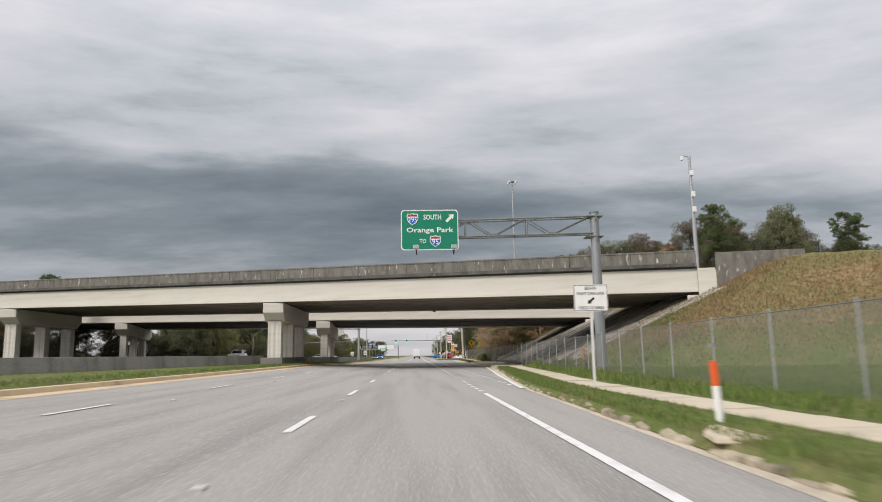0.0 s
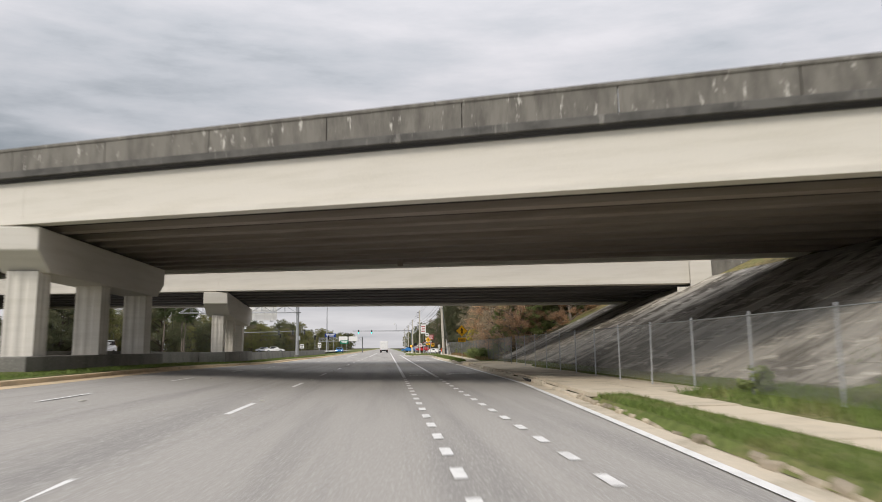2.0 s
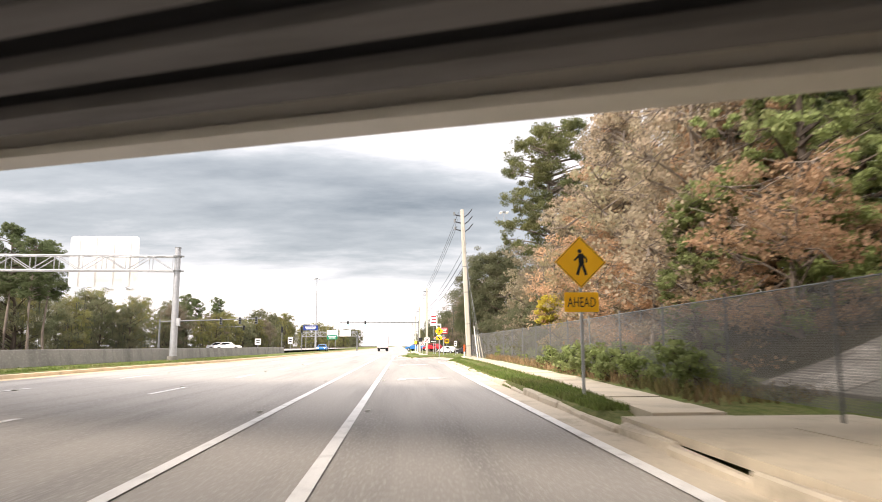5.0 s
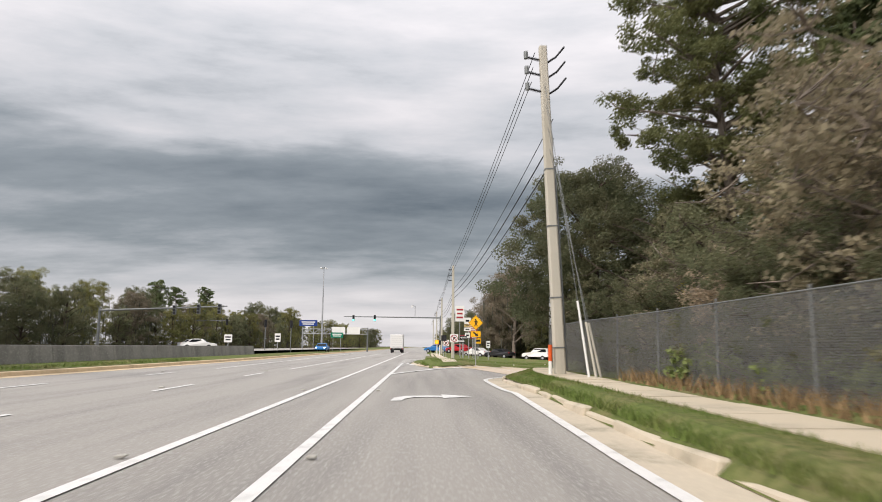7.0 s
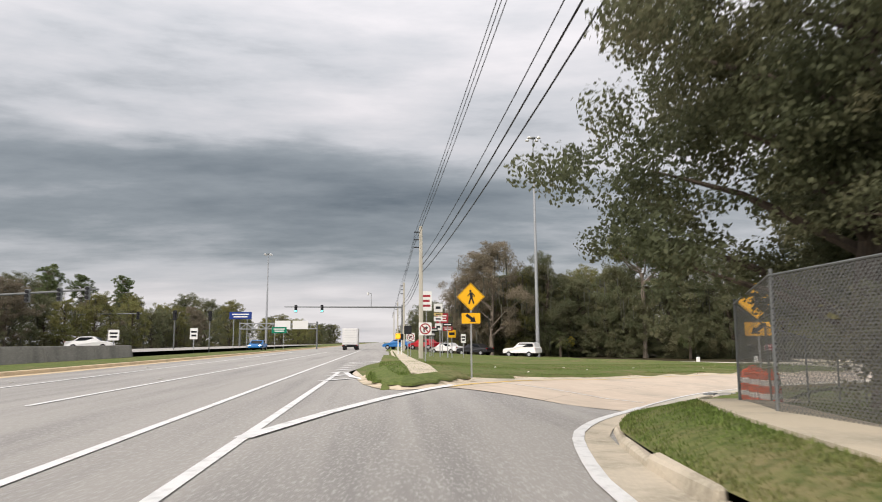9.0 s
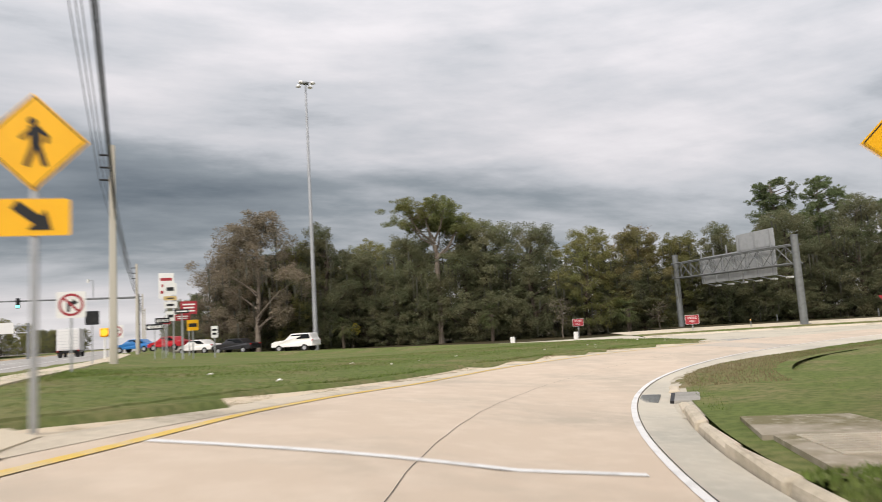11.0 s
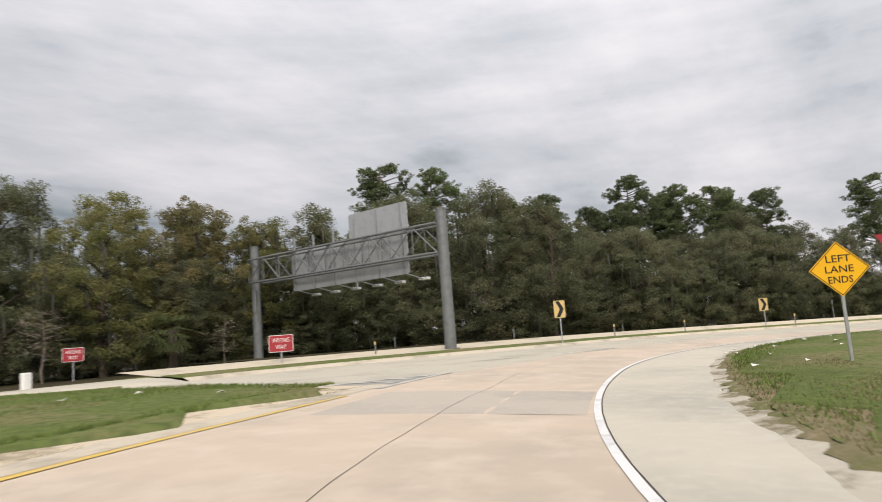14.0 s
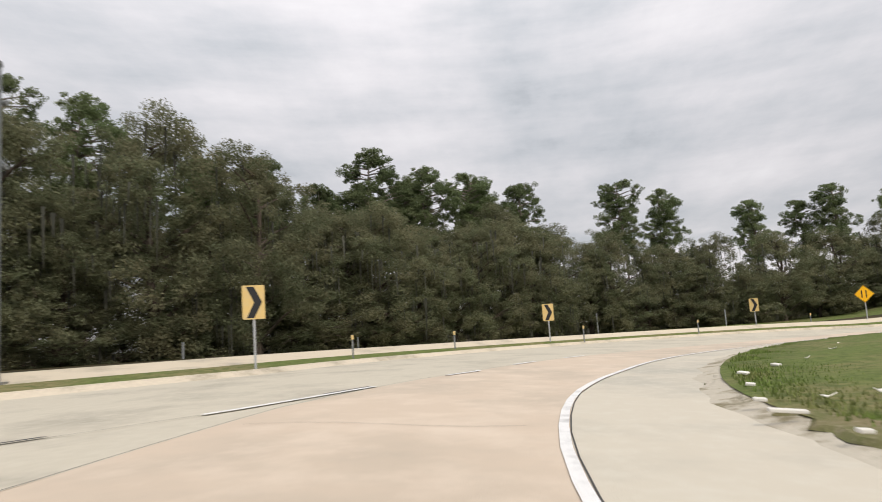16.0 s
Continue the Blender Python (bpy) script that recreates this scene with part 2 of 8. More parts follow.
M["yellow_paint"] = material("yellow_road_paint", (0.66, 0.45, 0.10), 0.6, 0.3, noise1=(2.5, (0.56, 0.46, 0.30), 0.9, 0.47, 0.66), bump=0.2, bump_scale=80)
M["joint"] = material("joint_sealant", (0.06, 0.055, 0.05), 0.7, 0.3)
M["bridge"] = material("bridge_concrete", (0.62, 0.588, 0.525), 0.85, 0.2, noise1=((0.25, 0.25, 2.5), (0.50, 0.47, 0.40), 0.7, 0.45, 0.75), noise2=(18, (0.67, 0.63, 0.55), 0.4, 0.45, 0.75), bump=0.15, bump_scale=40)
# Underside shade is in this brown; flange bottoms stay lighter than the gaps.
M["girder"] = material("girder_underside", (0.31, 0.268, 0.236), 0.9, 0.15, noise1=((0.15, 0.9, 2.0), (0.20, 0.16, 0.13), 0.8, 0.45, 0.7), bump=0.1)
# Underside shade of the second bridge, painted as a darker grey.
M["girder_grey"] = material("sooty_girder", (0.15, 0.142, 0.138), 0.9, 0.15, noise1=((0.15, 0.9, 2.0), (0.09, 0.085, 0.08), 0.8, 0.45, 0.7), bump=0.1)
M["bridge_edge"] = material("grey_deck_edge", (0.44, 0.425, 0.39), 0.9, 0.2, noise1=((0.5, 0.5, 2.0), (0.30, 0.285, 0.255), 0.8, 0.45, 0.68), noise2=(9, (0.55, 0.53, 0.48), 0.5, 0.5, 0.75), bump=0.25, bump_scale=30)
# Shade between the girders and under the deck is put into this dark base.
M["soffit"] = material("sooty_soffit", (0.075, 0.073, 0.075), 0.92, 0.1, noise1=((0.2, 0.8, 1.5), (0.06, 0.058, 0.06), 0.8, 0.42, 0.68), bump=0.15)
M["parapet"] = material("weathered_parapet", (0.20, 0.188, 0.165), 0.92, 0.15, noise1=((1.8, 1.8, 0.5), (0.10, 0.093, 0.083), 0.8, 0.4, 0.65), noise2=((4.0, 4.0, 1.2), (0.56, 0.54, 0.49), 0.9, 0.61, 0.69), bump=0.4, bump_scale=20)
M["slope"] = material("slope_paving", (0.36, 0.33, 0.28), 0.95, 0.15, noise1=((0.22, 0.7, 0.5), (0.11, 0.095, 0.075), 0.95, 0.45, 0.58), noise2=((2.5, 0.8, 2.5), (0.58, 0.53, 0.45), 0.8, 0.54, 0.68), bump=0.5, bump_scale=15)
M["wall"] = material("barrier_concrete", (0.23, 0.22, 0.195), 0.9, 0.2, noise1=((0.7, 0.7, 0.25), (0.11, 0.105, 0.095), 0.85, 0.45, 0.7), noise2=(10, (0.45, 0.43, 0.39), 0.5, 0.5, 0.75), bump=0.3)
M["galv"] = material("galvanized_steel", (0.42, 0.43, 0.44), 0.5, 0.5, 0.65, noise1=(6, (0.30, 0.31, 0.32), 0.6, 0.45, 0.7), bump=0.08)
M["pale_post"] = material("pale_zinc_post", (0.64, 0.635, 0.61), 0.55, 0.4, 0.15, noise1=(6, (0.50, 0.49, 0.46), 0.6, 0.5, 0.72), bump=0.06)
M["grey_column"] = material("weathered_grey_column", (0.29, 0.30, 0.31), 0.55, 0.4, 0.4, noise1=((3, 3, 0.6), (0.20, 0.21, 0.215), 0.7, 0.45, 0.7), bump=0.08)
M["dull_steel"] = material("weathered_steel", (0.20, 0.21, 0.21), 0.6, 0.4, 0.4, noise1=(4, (0.12, 0.125, 0.12), 0.6, 0.45, 0.7), bump=0.08)
M["alu_back"] = material("sign_back_aluminium", (0.45, 0.46, 0.47), 0.45, 0.5, 0.35, noise1=(3, (0.34, 0.35, 0.36), 0.6, 0.45, 0.7))
M["green"] = material("green_sign_sheeting", (0.0, 0.205, 0.115), 0.45, 0.4, noise1=(2, (0.0, 0.18, 0.10), 0.6, 0.45, 0.7))
M["white"] = material("white_sign_sheeting", (0.80, 0.79, 0.76), 0.5, 0.4, noise1=(5, (0.70, 0.69, 0.66), 0.5, 0.5, 0.75))
M["black"] = material("black_sign_print", (0.018, 0.018, 0.02), 0.6, 0.3)
M["amber"] = material("yellow_sign_sheeting", (0.92, 0.48, 0.006), 0.45, 0.4, noise1=(2.5, (0.84, 0.42, 0.006), 0.6, 0.45, 0.7))
M["red"] = material("red_sign_sheeting", (0.36, 0.03, 0.042), 0.45, 0.4, noise1=(3, (0.30, 0.028, 0.04), 0.6, 0.45, 0.7))
M["blue"] = material("blue_sign_sheeting", (0.01, 0.04, 0.22), 0.45, 0.4, noise1=(3, (0.01, 0.035, 0.18), 0.6, 0.45, 0.7))
M["route_blue"] = material("route_shield_blue", (0.015, 0.10, 0.42), 0.45, 0.4)
M["cream_sign"] = material("faded_cream_sheeting", (0.62, 0.44, 0.17), 0.5, 0.3, noise1=(6, (0.5, 0.43, 0.3), 0.5, 0.45, 0.7))
M["orange"] = material("orange_plastic", (0.78, 0.105, 0.015), 0.45, 0.4, noise1=(4, (0.62, 0.08, 0.015), 0.6, 0.45, 0.7), bump=0.05)
M["orange_post"] = material("orange_marker_plastic", (0.75, 0.11, 0.02), 0.5, 0.4, noise1=(6, (0.55, 0.09, 0.03), 0.5, 0.5, 0.7))
M["rubber"] = material("black_rubber", (0.022, 0.022, 0.024), 0.8, 0.3, noise1=(5, (0.05, 0.05, 0.05), 0.6, 0.5, 0.7))
M["pole_concrete"] = material("utility_pole_concrete", (0.52, 0.485, 0.41), 0.85, 0.2, noise1=((2, 2, 0.3), (0.38, 0.345, 0.28), 0.7, 0.45, 0.7), noise2=(25, (0.58, 0.54, 0.46), 0.5, 0.5, 0.75), bump=0.2)
M["wire"] = material("dark_cable", (0.02, 0.02, 0.022), 0.6, 0.3)
M["bark"] = material("bark", (0.12, 0.095, 0.075), 0.95, 0.1, noise1=((6, 6, 1), (0.055, 0.045, 0.038), 0.8, 0.4, 0.65), bump=0.6, bump_scale=12)
M["pale_bark"] = material("pale_bark", (0.24, 0.20, 0.165), 0.95, 0.1, noise1=((6, 6, 1), (0.13, 0.11, 0.09), 0.8, 0.4, 0.65), bump=0.6, bump_scale=12)


def leaf(name, c1, c2, amount=0.18):
    return material(name, c1, 0.75, 0.2, noise1=(0.35, c2, 0.9, 0.42, 0.62), rand=0.2, island=amount, trans=0.5)


M["oak_leaf"] = leaf("oak_leaf", (0.16, 0.178, 0.098), (0.225, 0.21, 0.122))
M["oak_leaf_light"] = leaf("oak_leaf_olive", (0.20, 0.21, 0.08), (0.28, 0.25, 0.105))
M["pine_leaf"] = leaf("pine_needles", (0.14, 0.178, 0.082), (0.18, 0.205, 0.10))
M["rust_leaf"] = leaf("rusty_autumn_leaf", (0.56, 0.365, 0.225), (0.45, 0.335, 0.21))
M["gold_leaf"] = leaf("golden_autumn_leaf", (0.245, 0.205, 0.09), (0.18, 0.18, 0.085))
M["yellow_leaf"] = leaf("yellow_leaf", (0.6, 0.5, 0.085), (0.36, 0.37, 0.1))
M["brown_leaf"] = leaf("brown_thin_leaf", (0.42, 0.335, 0.24), (0.33, 0.29, 0.19))
M["bush_leaf"] = leaf("bush_leaf", (0.26, 0.315, 0.12), (0.30, 0.32, 0.145))
M["palm_leaf"] = leaf("palm_leaf", (0.12, 0.145, 0.06), (0.19, 0.17, 0.085))
M["moss_brown_leaf"] = leaf("moss_brown_leaf", (0.265, 0.22, 0.158), (0.19, 0.168, 0.12))
M["pine_light"] = leaf("sunlit_pine_needles", (0.19, 0.215, 0.085), (0.25, 0.235, 0.09))
M["road_pine_leaf"] = leaf("dark_olive_needles", (0.18, 0.20, 0.088), (0.24, 0.235, 0.10))
M["ochre_leaf"] = leaf("ochre_leaf", (0.38, 0.31, 0.185), (0.28, 0.26, 0.15))
M["tan_leaf"] = leaf("tan_dry_leaf", (0.40, 0.34, 0.235), (0.29, 0.265, 0.16))
M["moss"] = leaf("hanging_moss", (0.13, 0.13, 0.105), (0.10, 0.10, 0.08))
M["blade"] = material("grass_blade", (0.15, 0.205, 0.055), 0.85, 0.15, noise1=(0.45, (0.235, 0.21, 0.095), 0.75, 0.49, 0.68), island=0.35, trans=0.3)
M["dry_blade"] = material("dry_weed_blade", (0.29, 0.20, 0.11), 0.9, 0.1, noise1=(0.13, (0.15, 0.165, 0.06), 0.95, 0.50, 0.64), island=0.4, trans=0.25)
M["brown_blade"] = material("brown_grass_blade", (0.235, 0.19, 0.11), 0.9, 0.1, noise1=(0.4, (0.16, 0.165, 0.065), 0.8, 0.45, 0.6), island=0.3, trans=0.2)
M["litter"] = material("paper_litter", (0.75, 0.72, 0.66), 0.8, 0.2, rand=0.25)


def fence_mesh_material(name, shade, gap):
    """Woven wire: two crossing sets of fine diagonal strands, clear between."""
    m = bpy.data.materials.new(name)
    m.use_nodes = True
    nd, lk = m.node_tree.nodes, m.node_tree.links
    b = nd["Principled BSDF"]
    b.inputs["Base Color"].default_value = (shade, shade, shade * 0.97, 1)
    b.inputs["Roughness"].default_value = 0.6
    b.inputs["Metallic"].default_value = 0.3
    uv = nd.new("ShaderNodeTexCoord")
    sp = nd.new("ShaderNodeSeparateXYZ")
    lk.new(uv.outputs["UV"], sp.inputs[0])

    def mth(op, a, b2):
        n = nd.new("ShaderNodeMath")
        n.operation = op
        for i, v in enumerate((a, b2)):
            if isinstance(v, (int, float)):
                n.inputs[i].default_value = v
            else:
                lk.new(v, n.inputs[i])
        return n.outputs[0]
    hit = None
    for sign in (1, -1):
        d = mth("ADD", mth("MULTIPLY", sp.outputs[0], 14.0), mth("MULTIPLY", sp.outputs[1], 14.0 * sign))
        fr = mth("FRACT", mth("ADD", d, 100.0), 0.0)
        s = mth("LESS_THAN", fr, gap)
        hit = s if hit is None else mth("MAXIMUM", hit, s)
    tr = nd.new("ShaderNodeBsdfTransparent")
    mx = nd.new("ShaderNodeMixShader")
    lk.new(hit, mx.inputs[0])
    lk.new(tr.outputs[0], mx.inputs[1])
    lk.new(b.outputs[0], mx.inputs[2])
    lk.new(mx.outputs[0], nd["Material Output"].inputs[0])
    return m


M["chain"] = fence_mesh_material("chain_link_wire", 0.26, 0.17)
# Darker copy of the wire: the backlit look is put into its colour.
M["chain_dark"] = fence_mesh_material("weathered_chain_link_wire", 0.17, 0.29)
M["glass"] = material("dark_glass", (0.012, 0.014, 0.017), 0.2, 0.25)
M["tyre"] = material("tyre", (0.02, 0.02, 0.02), 0.8, 0.2)
M["tail"] = material("tail_light", (0.45, 0.01, 0.01), 0.3, 0.5)
M["headlight"] = material("lit_headlight", (0.9, 0.9, 0.85), 0.3, 0.5, emit=((1, 0.98, 0.9), 6.0))
M["amber_lamp"] = material("amber_signal_lens", (0.8, 0.3, 0.01), 0.3, 0.5, emit=((1.0, 0.42, 0.03), 1.2))
M["green_lamp"] = material("green_signal_lens", (0.02, 0.5, 0.3), 0.3, 0.5, emit=((0.1, 1.0, 0.65), 5.0))
for cname, c in (("car_white", (0.78, 0.77, 0.75)), ("car_black", (0.02, 0.02, 0.023)), ("car_red", (0.42, 0.012, 0.02)), ("car_blue", (0.02, 0.16, 0.42)), ("car_silver", (0.45, 0.46, 0.47)), ("truck_white", (0.72, 0.71, 0.70))):
    M[cname] = material(cname + "_paint", c, 0.3, 0.5)


# ---- building helpers ----
def link_mesh(name, me, mat, parent=None, label="", kind="", category=""):
    ob = new(name, me)
    if mat is not None:
        me.materials.append(M[mat] if isinstance(mat, str) else mat)
    if parent is not None:
        ob.parent = parent
    return tagged(ob, label=label, kind=kind, category=category)


def part(name, bm, mat, parent=None, label="", smooth=False):
    me = bpy.data.meshes.new(name)
    bm.normal_update()
    bm.to_mesh(me)
    bm.free()
    if smooth:
        for p in me.polygons:
            p.use_smooth = True
    return link_mesh(name, me, mat, parent, label)


def thing(name, label, category, at=(0, 0, 0), rz=0.0, group="", kind=""):
    e = new(name)
    e.empty_display_size = 0.3
    e.matrix_basis = pose(*at, 0, 0, rz)
    return tagged(e, label=label, category=category, group=group, kind=kind)


def pydata(name, verts, faces, mat, parent=None, label="", kind="", category="", smooth=False):
    me = bpy.data.meshes.new(name)
    me.from_pydata([tuple(v) for v in verts], [], faces)
    me.update()
    if smooth:
        me.polygons.foreach_set("use_smooth", [True] * len(me.polygons))
    return link_mesh(name, me, mat, parent, label, kind, category)


def add_box(bm, c, size, rz=0.0, bevel=0.0, m=None):
    t = Matrix.Translation(c) @ Matrix.Rotation(radians(rz), 4, "Z")
    if m is not None:
        t = m @ t
    made = bmesh.ops.create_cube(bm, size=1, matrix=t @ Matrix.Diagonal((*size, 1)))
    if bevel:
        es = list({e for v in made["verts"] for e in v.link_edges})
        bmesh.ops.bevel(bm, geom=es, offset=bevel, segments=2, affect="EDGES", profile=0.5)
    return bm


def add_tube(bm, a, b, r0, r1=None, n=10):
    a, b = Vector(a), Vector(b)
    r1 = r0 if r1 is None else r1
    d = b - a
    m = Matrix.Translation((a + b) / 2) @ d.to_track_quat("Z", "Y").to_matrix().to_4x4()
    bmesh.ops.create_cone(bm, cap_ends=True, segments=n, radius1=r0, radius2=r1, depth=d.length, matrix=m)
    return bm


def tube_chain(bm, pts, r, n=8):
    prev = None
    pts = [Vector(p) for p in pts]
    for i, p in enumerate(pts):
        d = (pts[min(i + 1, len(pts) - 1)] - pts[max(i - 1, 0)]).normalized()
        q = d.to_track_quat("Z", "Y").to_matrix()
        ring_ = [bm.verts.new(p + q @ Vector((r * math.cos(2 * math.pi * k / n), r * math.sin(2 * math.pi * k / n), 0))) for k in range(n)]
        if prev:
            for k in range(n):
                bm.faces.new((prev[k], prev[(k + 1) % n], ring_[(k + 1) % n], ring_[k]))
        else:
            bm.faces.new(ring_[::-1])
        prev = ring_
    bm.faces.new(prev)
    return bm


def new_bm():
    return bmesh.new()


def box_part(name, c, size, mat, parent, rz=0.0, bevel=0.0, label=""):
    return part(name, add_box(new_bm(), c, size, rz, bevel), mat, parent, label)


def tube_part(name, a, b, r0, mat, parent, r1=None, n=12, label=""):
    return part(name, add_tube(new_bm(), a, b, r0, r1, n), mat, parent, label, smooth=False)


def slab(name, outline, thick, mat, parent, m=Matrix(), label=""):
    """A flat plate: outline in x and z, thick along y (front at -y)."""
    bm = new_bm()
    f = [bm.verts.new(m @ Vector((x, -thick / 2, z))) for x, z in outline]
    k = [bm.verts.new(m @ Vector((x, thick / 2, z))) for x, z in outline]
    bm.faces.new(f)
    bm.faces.new(k[::-1])
    n = len(outline)
    for i in range(n):
        j = (i + 1) % n
        bm.faces.new((f[j], f[i], k[i], k[j]))
    bmesh.ops.recalc_face_normals(bm, faces=bm.faces)
    return part(name, bm, mat, parent, label)


def rounded(w, h, r, x0=0.0, z0=0.0, n=5):
    out = []
    for cx, cz, a0 in ((w / 2 - r, h / 2 - r, 0), (-w / 2 + r, h / 2 - r, 90), (-w / 2 + r, -h / 2 + r, 180), (w / 2 - r, -h / 2 + r, 270)):
        for i in range(n + 1):
            a = radians(a0 + 90 * i / n)
            out.append((x0 + cx + r * math.cos(a), z0 + cz + r * math.sin(a)))
    return out


def words(name, text, height, at, mat, parent, width=None, label="", bold=0.0):
    """Lettering that stands in the x, z plane, centred, facing -y."""
    cu = bpy.data.curves.new(name, "FONT")
    cu.body, cu.size, cu.align_x, cu.align_y, cu.extrude = text, 1.0, "CENTER", "CENTER", 0.004
    cu.offset = bold
    cu.resolution_u = 2
    tmp = bpy.data.objects.new(name, cu)
    scene.collection.objects.link(tmp)
    bpy.context.view_layer.update()
    me = bpy.data.meshes.new_from_object(tmp.evaluated_get(bpy.context.evaluated_depsgraph_get()))
    bpy.data.objects.remove(tmp)
    co = np.array([v.co[:] for v in me.vertices])
    lo, hi = co.min(0), co.max(0)
    k = height / (hi[1] - lo[1])
    kx = k if width is None else width / (hi[0] - lo[0])
    mid_ = (lo + hi) / 2
    for v in me.vertices:
        x, y, z = v.co
        v.co = ((x - mid_[0]) * kx + at[0], at[1] - z, (y - mid_[1]) * k + at[2])
    me.materials.clear()
    return link_mesh(name, me, mat, parent, label)


def ss(a, b, x):
    u = min(1.0, max(0.0, (x - a) / (b - a)))
    return u * u * (3 - 2 * u)


def curve_through(pts, x):
    """Smooth value at x through the (x, value) points."""
    if x <= pts[0][0]:
        return pts[0][1]
    for (a, va), (b, vb) in zip(pts, pts[1:]):
        if x <= b:
            return va + (vb - va) * ((x - a) / (b - a))
    return pts[-1][1]


def loft(name, sections, mat, parent=None, label="", kind="", category="", smooth=False):
    """A sheet through rows of points."""
    n = len(sections[0])
    verts = [p for s in sections for p in s]
    faces = [(i * n + j, i * n + j + 1, (i + 1) * n + j + 1, (i + 1) * n + j) for i in range(len(sections) - 1) for j in range(n - 1)]
    ob = pydata(name, verts, faces, mat, parent, label, kind, category, smooth)
    return ob


# ---- the lie of the land ----
CX, CY, RP = 45.66, 118.49, 40.1        # the loop ramp's centre and the radius of its driven line


def polar(r, th):
    return CX + r * math.cos(radians(th)), CY + r * math.sin(radians(th))


def ramp_z(x, y):
    """Height of the paved ramp: it falls away from the road and banks towards its centre."""
    if x < 4:
        return 0.0
    k = 1 - math.exp(-max(0.0, x - 5) / 10)
    d = max(-2.5, min(12.0, math.hypot(x - CX, y - CY) - RP))
    th = math.degrees(math.atan2(y - CY, x - CX))
    drop = -1.05 - 0.36 * ss(84, 42, th)
    bank = 0.05 * d if d < 0 else (0.17 + 0.16 * ss(130, 148, th)) * (1 - math.exp(-d / 2.2))
    return ss(118, 142, y) * (drop * k + bank * ss(4.0, 8.0, x) * ss(118, 134, y))


def road_z(x, y):
    return max(0.0, -1.9 - x) * 0.04 * (1 - ss(60, 100, y))


E_PTS = [(-40, 2.1), (14, 3.55), (24, 4.2), (30, 4.6), (41, 5.45), (53, 6.3), (78, 6.7), (95, 6.8), (108, 6.95), (118.5, 7.25)]


def edge_x(y):
    return curve_through(E_PTS, y)


def curb_x(y):
    return curve_through([(-40, 3.2), (0, 3.4), (14, 3.75), (24, 4.45), (30, 5.0), (41, 5.9), (53, 6.75), (78, 7.2), (95, 7.3), (118.5, 7.75)], y)


def walk_in(y):
    return curve_through([(-40, 4.6), (8, 4.8), (14, 4.95), (29, 6.1), (43, 7.0), (50, 7.35), (82, 7.7), (93, 8.55), (118.5, 8.65)], y)


def fence_x(y):
    return curve_through([(-40, 6.6), (12, 7.7), (25, 8.25), (45, 9.1), (60, 9.5), (82, 9.9), (103, 10.25), (118.5, 10.15)], y)


def left_curb(y):
    return curve_through([(-40, -10.3), (90, -10.3), (113, -10.0), (128, -9.0), (150, -8.5), (400, -8.3)], y)


def wall_x(y):
    return curve_through([(20, -20.0), (40, -17.5), (54, -14.9), (75, -14.3), (100, -12.6), (150, -11.6), (200, -11.2)], y)


# the freeway's frame: u along it, v across it from the near face of the first bridge
BA = radians(-23.4)
BP = (-12.49, 55.07)


def uv_of(x, y):
    a, b = x - BP[0], y - BP[1]
    return a * math.cos(BA) + b * math.sin(BA), -a * math.sin(BA) + b * math.cos(BA)


def fill_z(x, y):
    """The embankment that carries the freeway, on both sides of the road."""
    u, v = uv_of(x, y)
    side = min(v + 16.5, 54.0 - v) * 0.5
    z = min(side, (x - 11.3) * 0.5, 7.3) if x > 0 else min(side, (-62 - x) * 0.5, 7.9)
    return max(0.0, z)


def land_z(x, y):
    """The natural ground, beside all paving."""
    if x < left_curb(y):
        return 0.18 + road_z(left_curb(y), y) + 0.25 * ss(-10, -40, x) + fill_z(x, y)
    main = 0.30 + fill_z(x, y)
    if y < 108:
        return main
    r = math.hypot(x - CX, y - CY)
    base = ramp_z(x, y) + 0.12
    if r > 43:
        base += 0.10 * ss(44.5, 48, r) - 0.25 * ss(52, 60, r) * ss(160, 190, y)
    if r < 37.5:
        base += 0.35 * ss(37, 28, r)
    return main * (1 - ss(122, 138, y)) + base * ss(122, 138, y)


def on_road(x, y):
    """Inside the paved corridors, where the ground sheet runs below the paving."""
    if left_curb(y) - 0.4 < x < 3.0:
        return True
    if y < 121 and x < fence_x(y) + 0.25 and x > 0:
        return True
    if 121 <= y < 134 and 0 < x < 10.6 and math.hypot(x - CX, y - CY) > 34.9:
        return True
    if y >= 121 and 0 < x < 4.6:
        return True
    th, r = math.degrees(math.atan2(y - CY, x - CX)), math.hypot(x - CX, y - CY)
    if 0 < th < 178 and inner_edge(th) - 0.3 < r < outer_r(th) + (2.0 if th < 97.3 else 0.15) and y > 100:
        return True
    return False


def left_r(th):
    return curve_through([(99, 43.45), (103, 43.52), (105, 43.57), (108, 43.67), (112, 43.92), (116, 44.12), (120, 44.17), (125, 44.12), (128, 44.07), (132, 43.85), (136, 43.6), (141, 43.62), (145, 43.55), (152, 43.6), (158, 43.7)], th)


def inner_edge(th):
    return curve_through([(20, 34.6), (60, 36.2), (78, 37.3), (85, 37.75), (88, 37.85), (92, 37.75), (96, 37.66), (100, 37.5), (108, 37.64), (112, 37.75), (115, 38.0), (118, 38.22), (122, 38.47), (126, 38.58), (130, 38.55), (134, 38.3), (140, 38.1), (151, 38.05), (154, 38.2), (158, 38.6), (163, 38.8), (169, 38.55), (174, 38.2), (180, 37.95)], th)


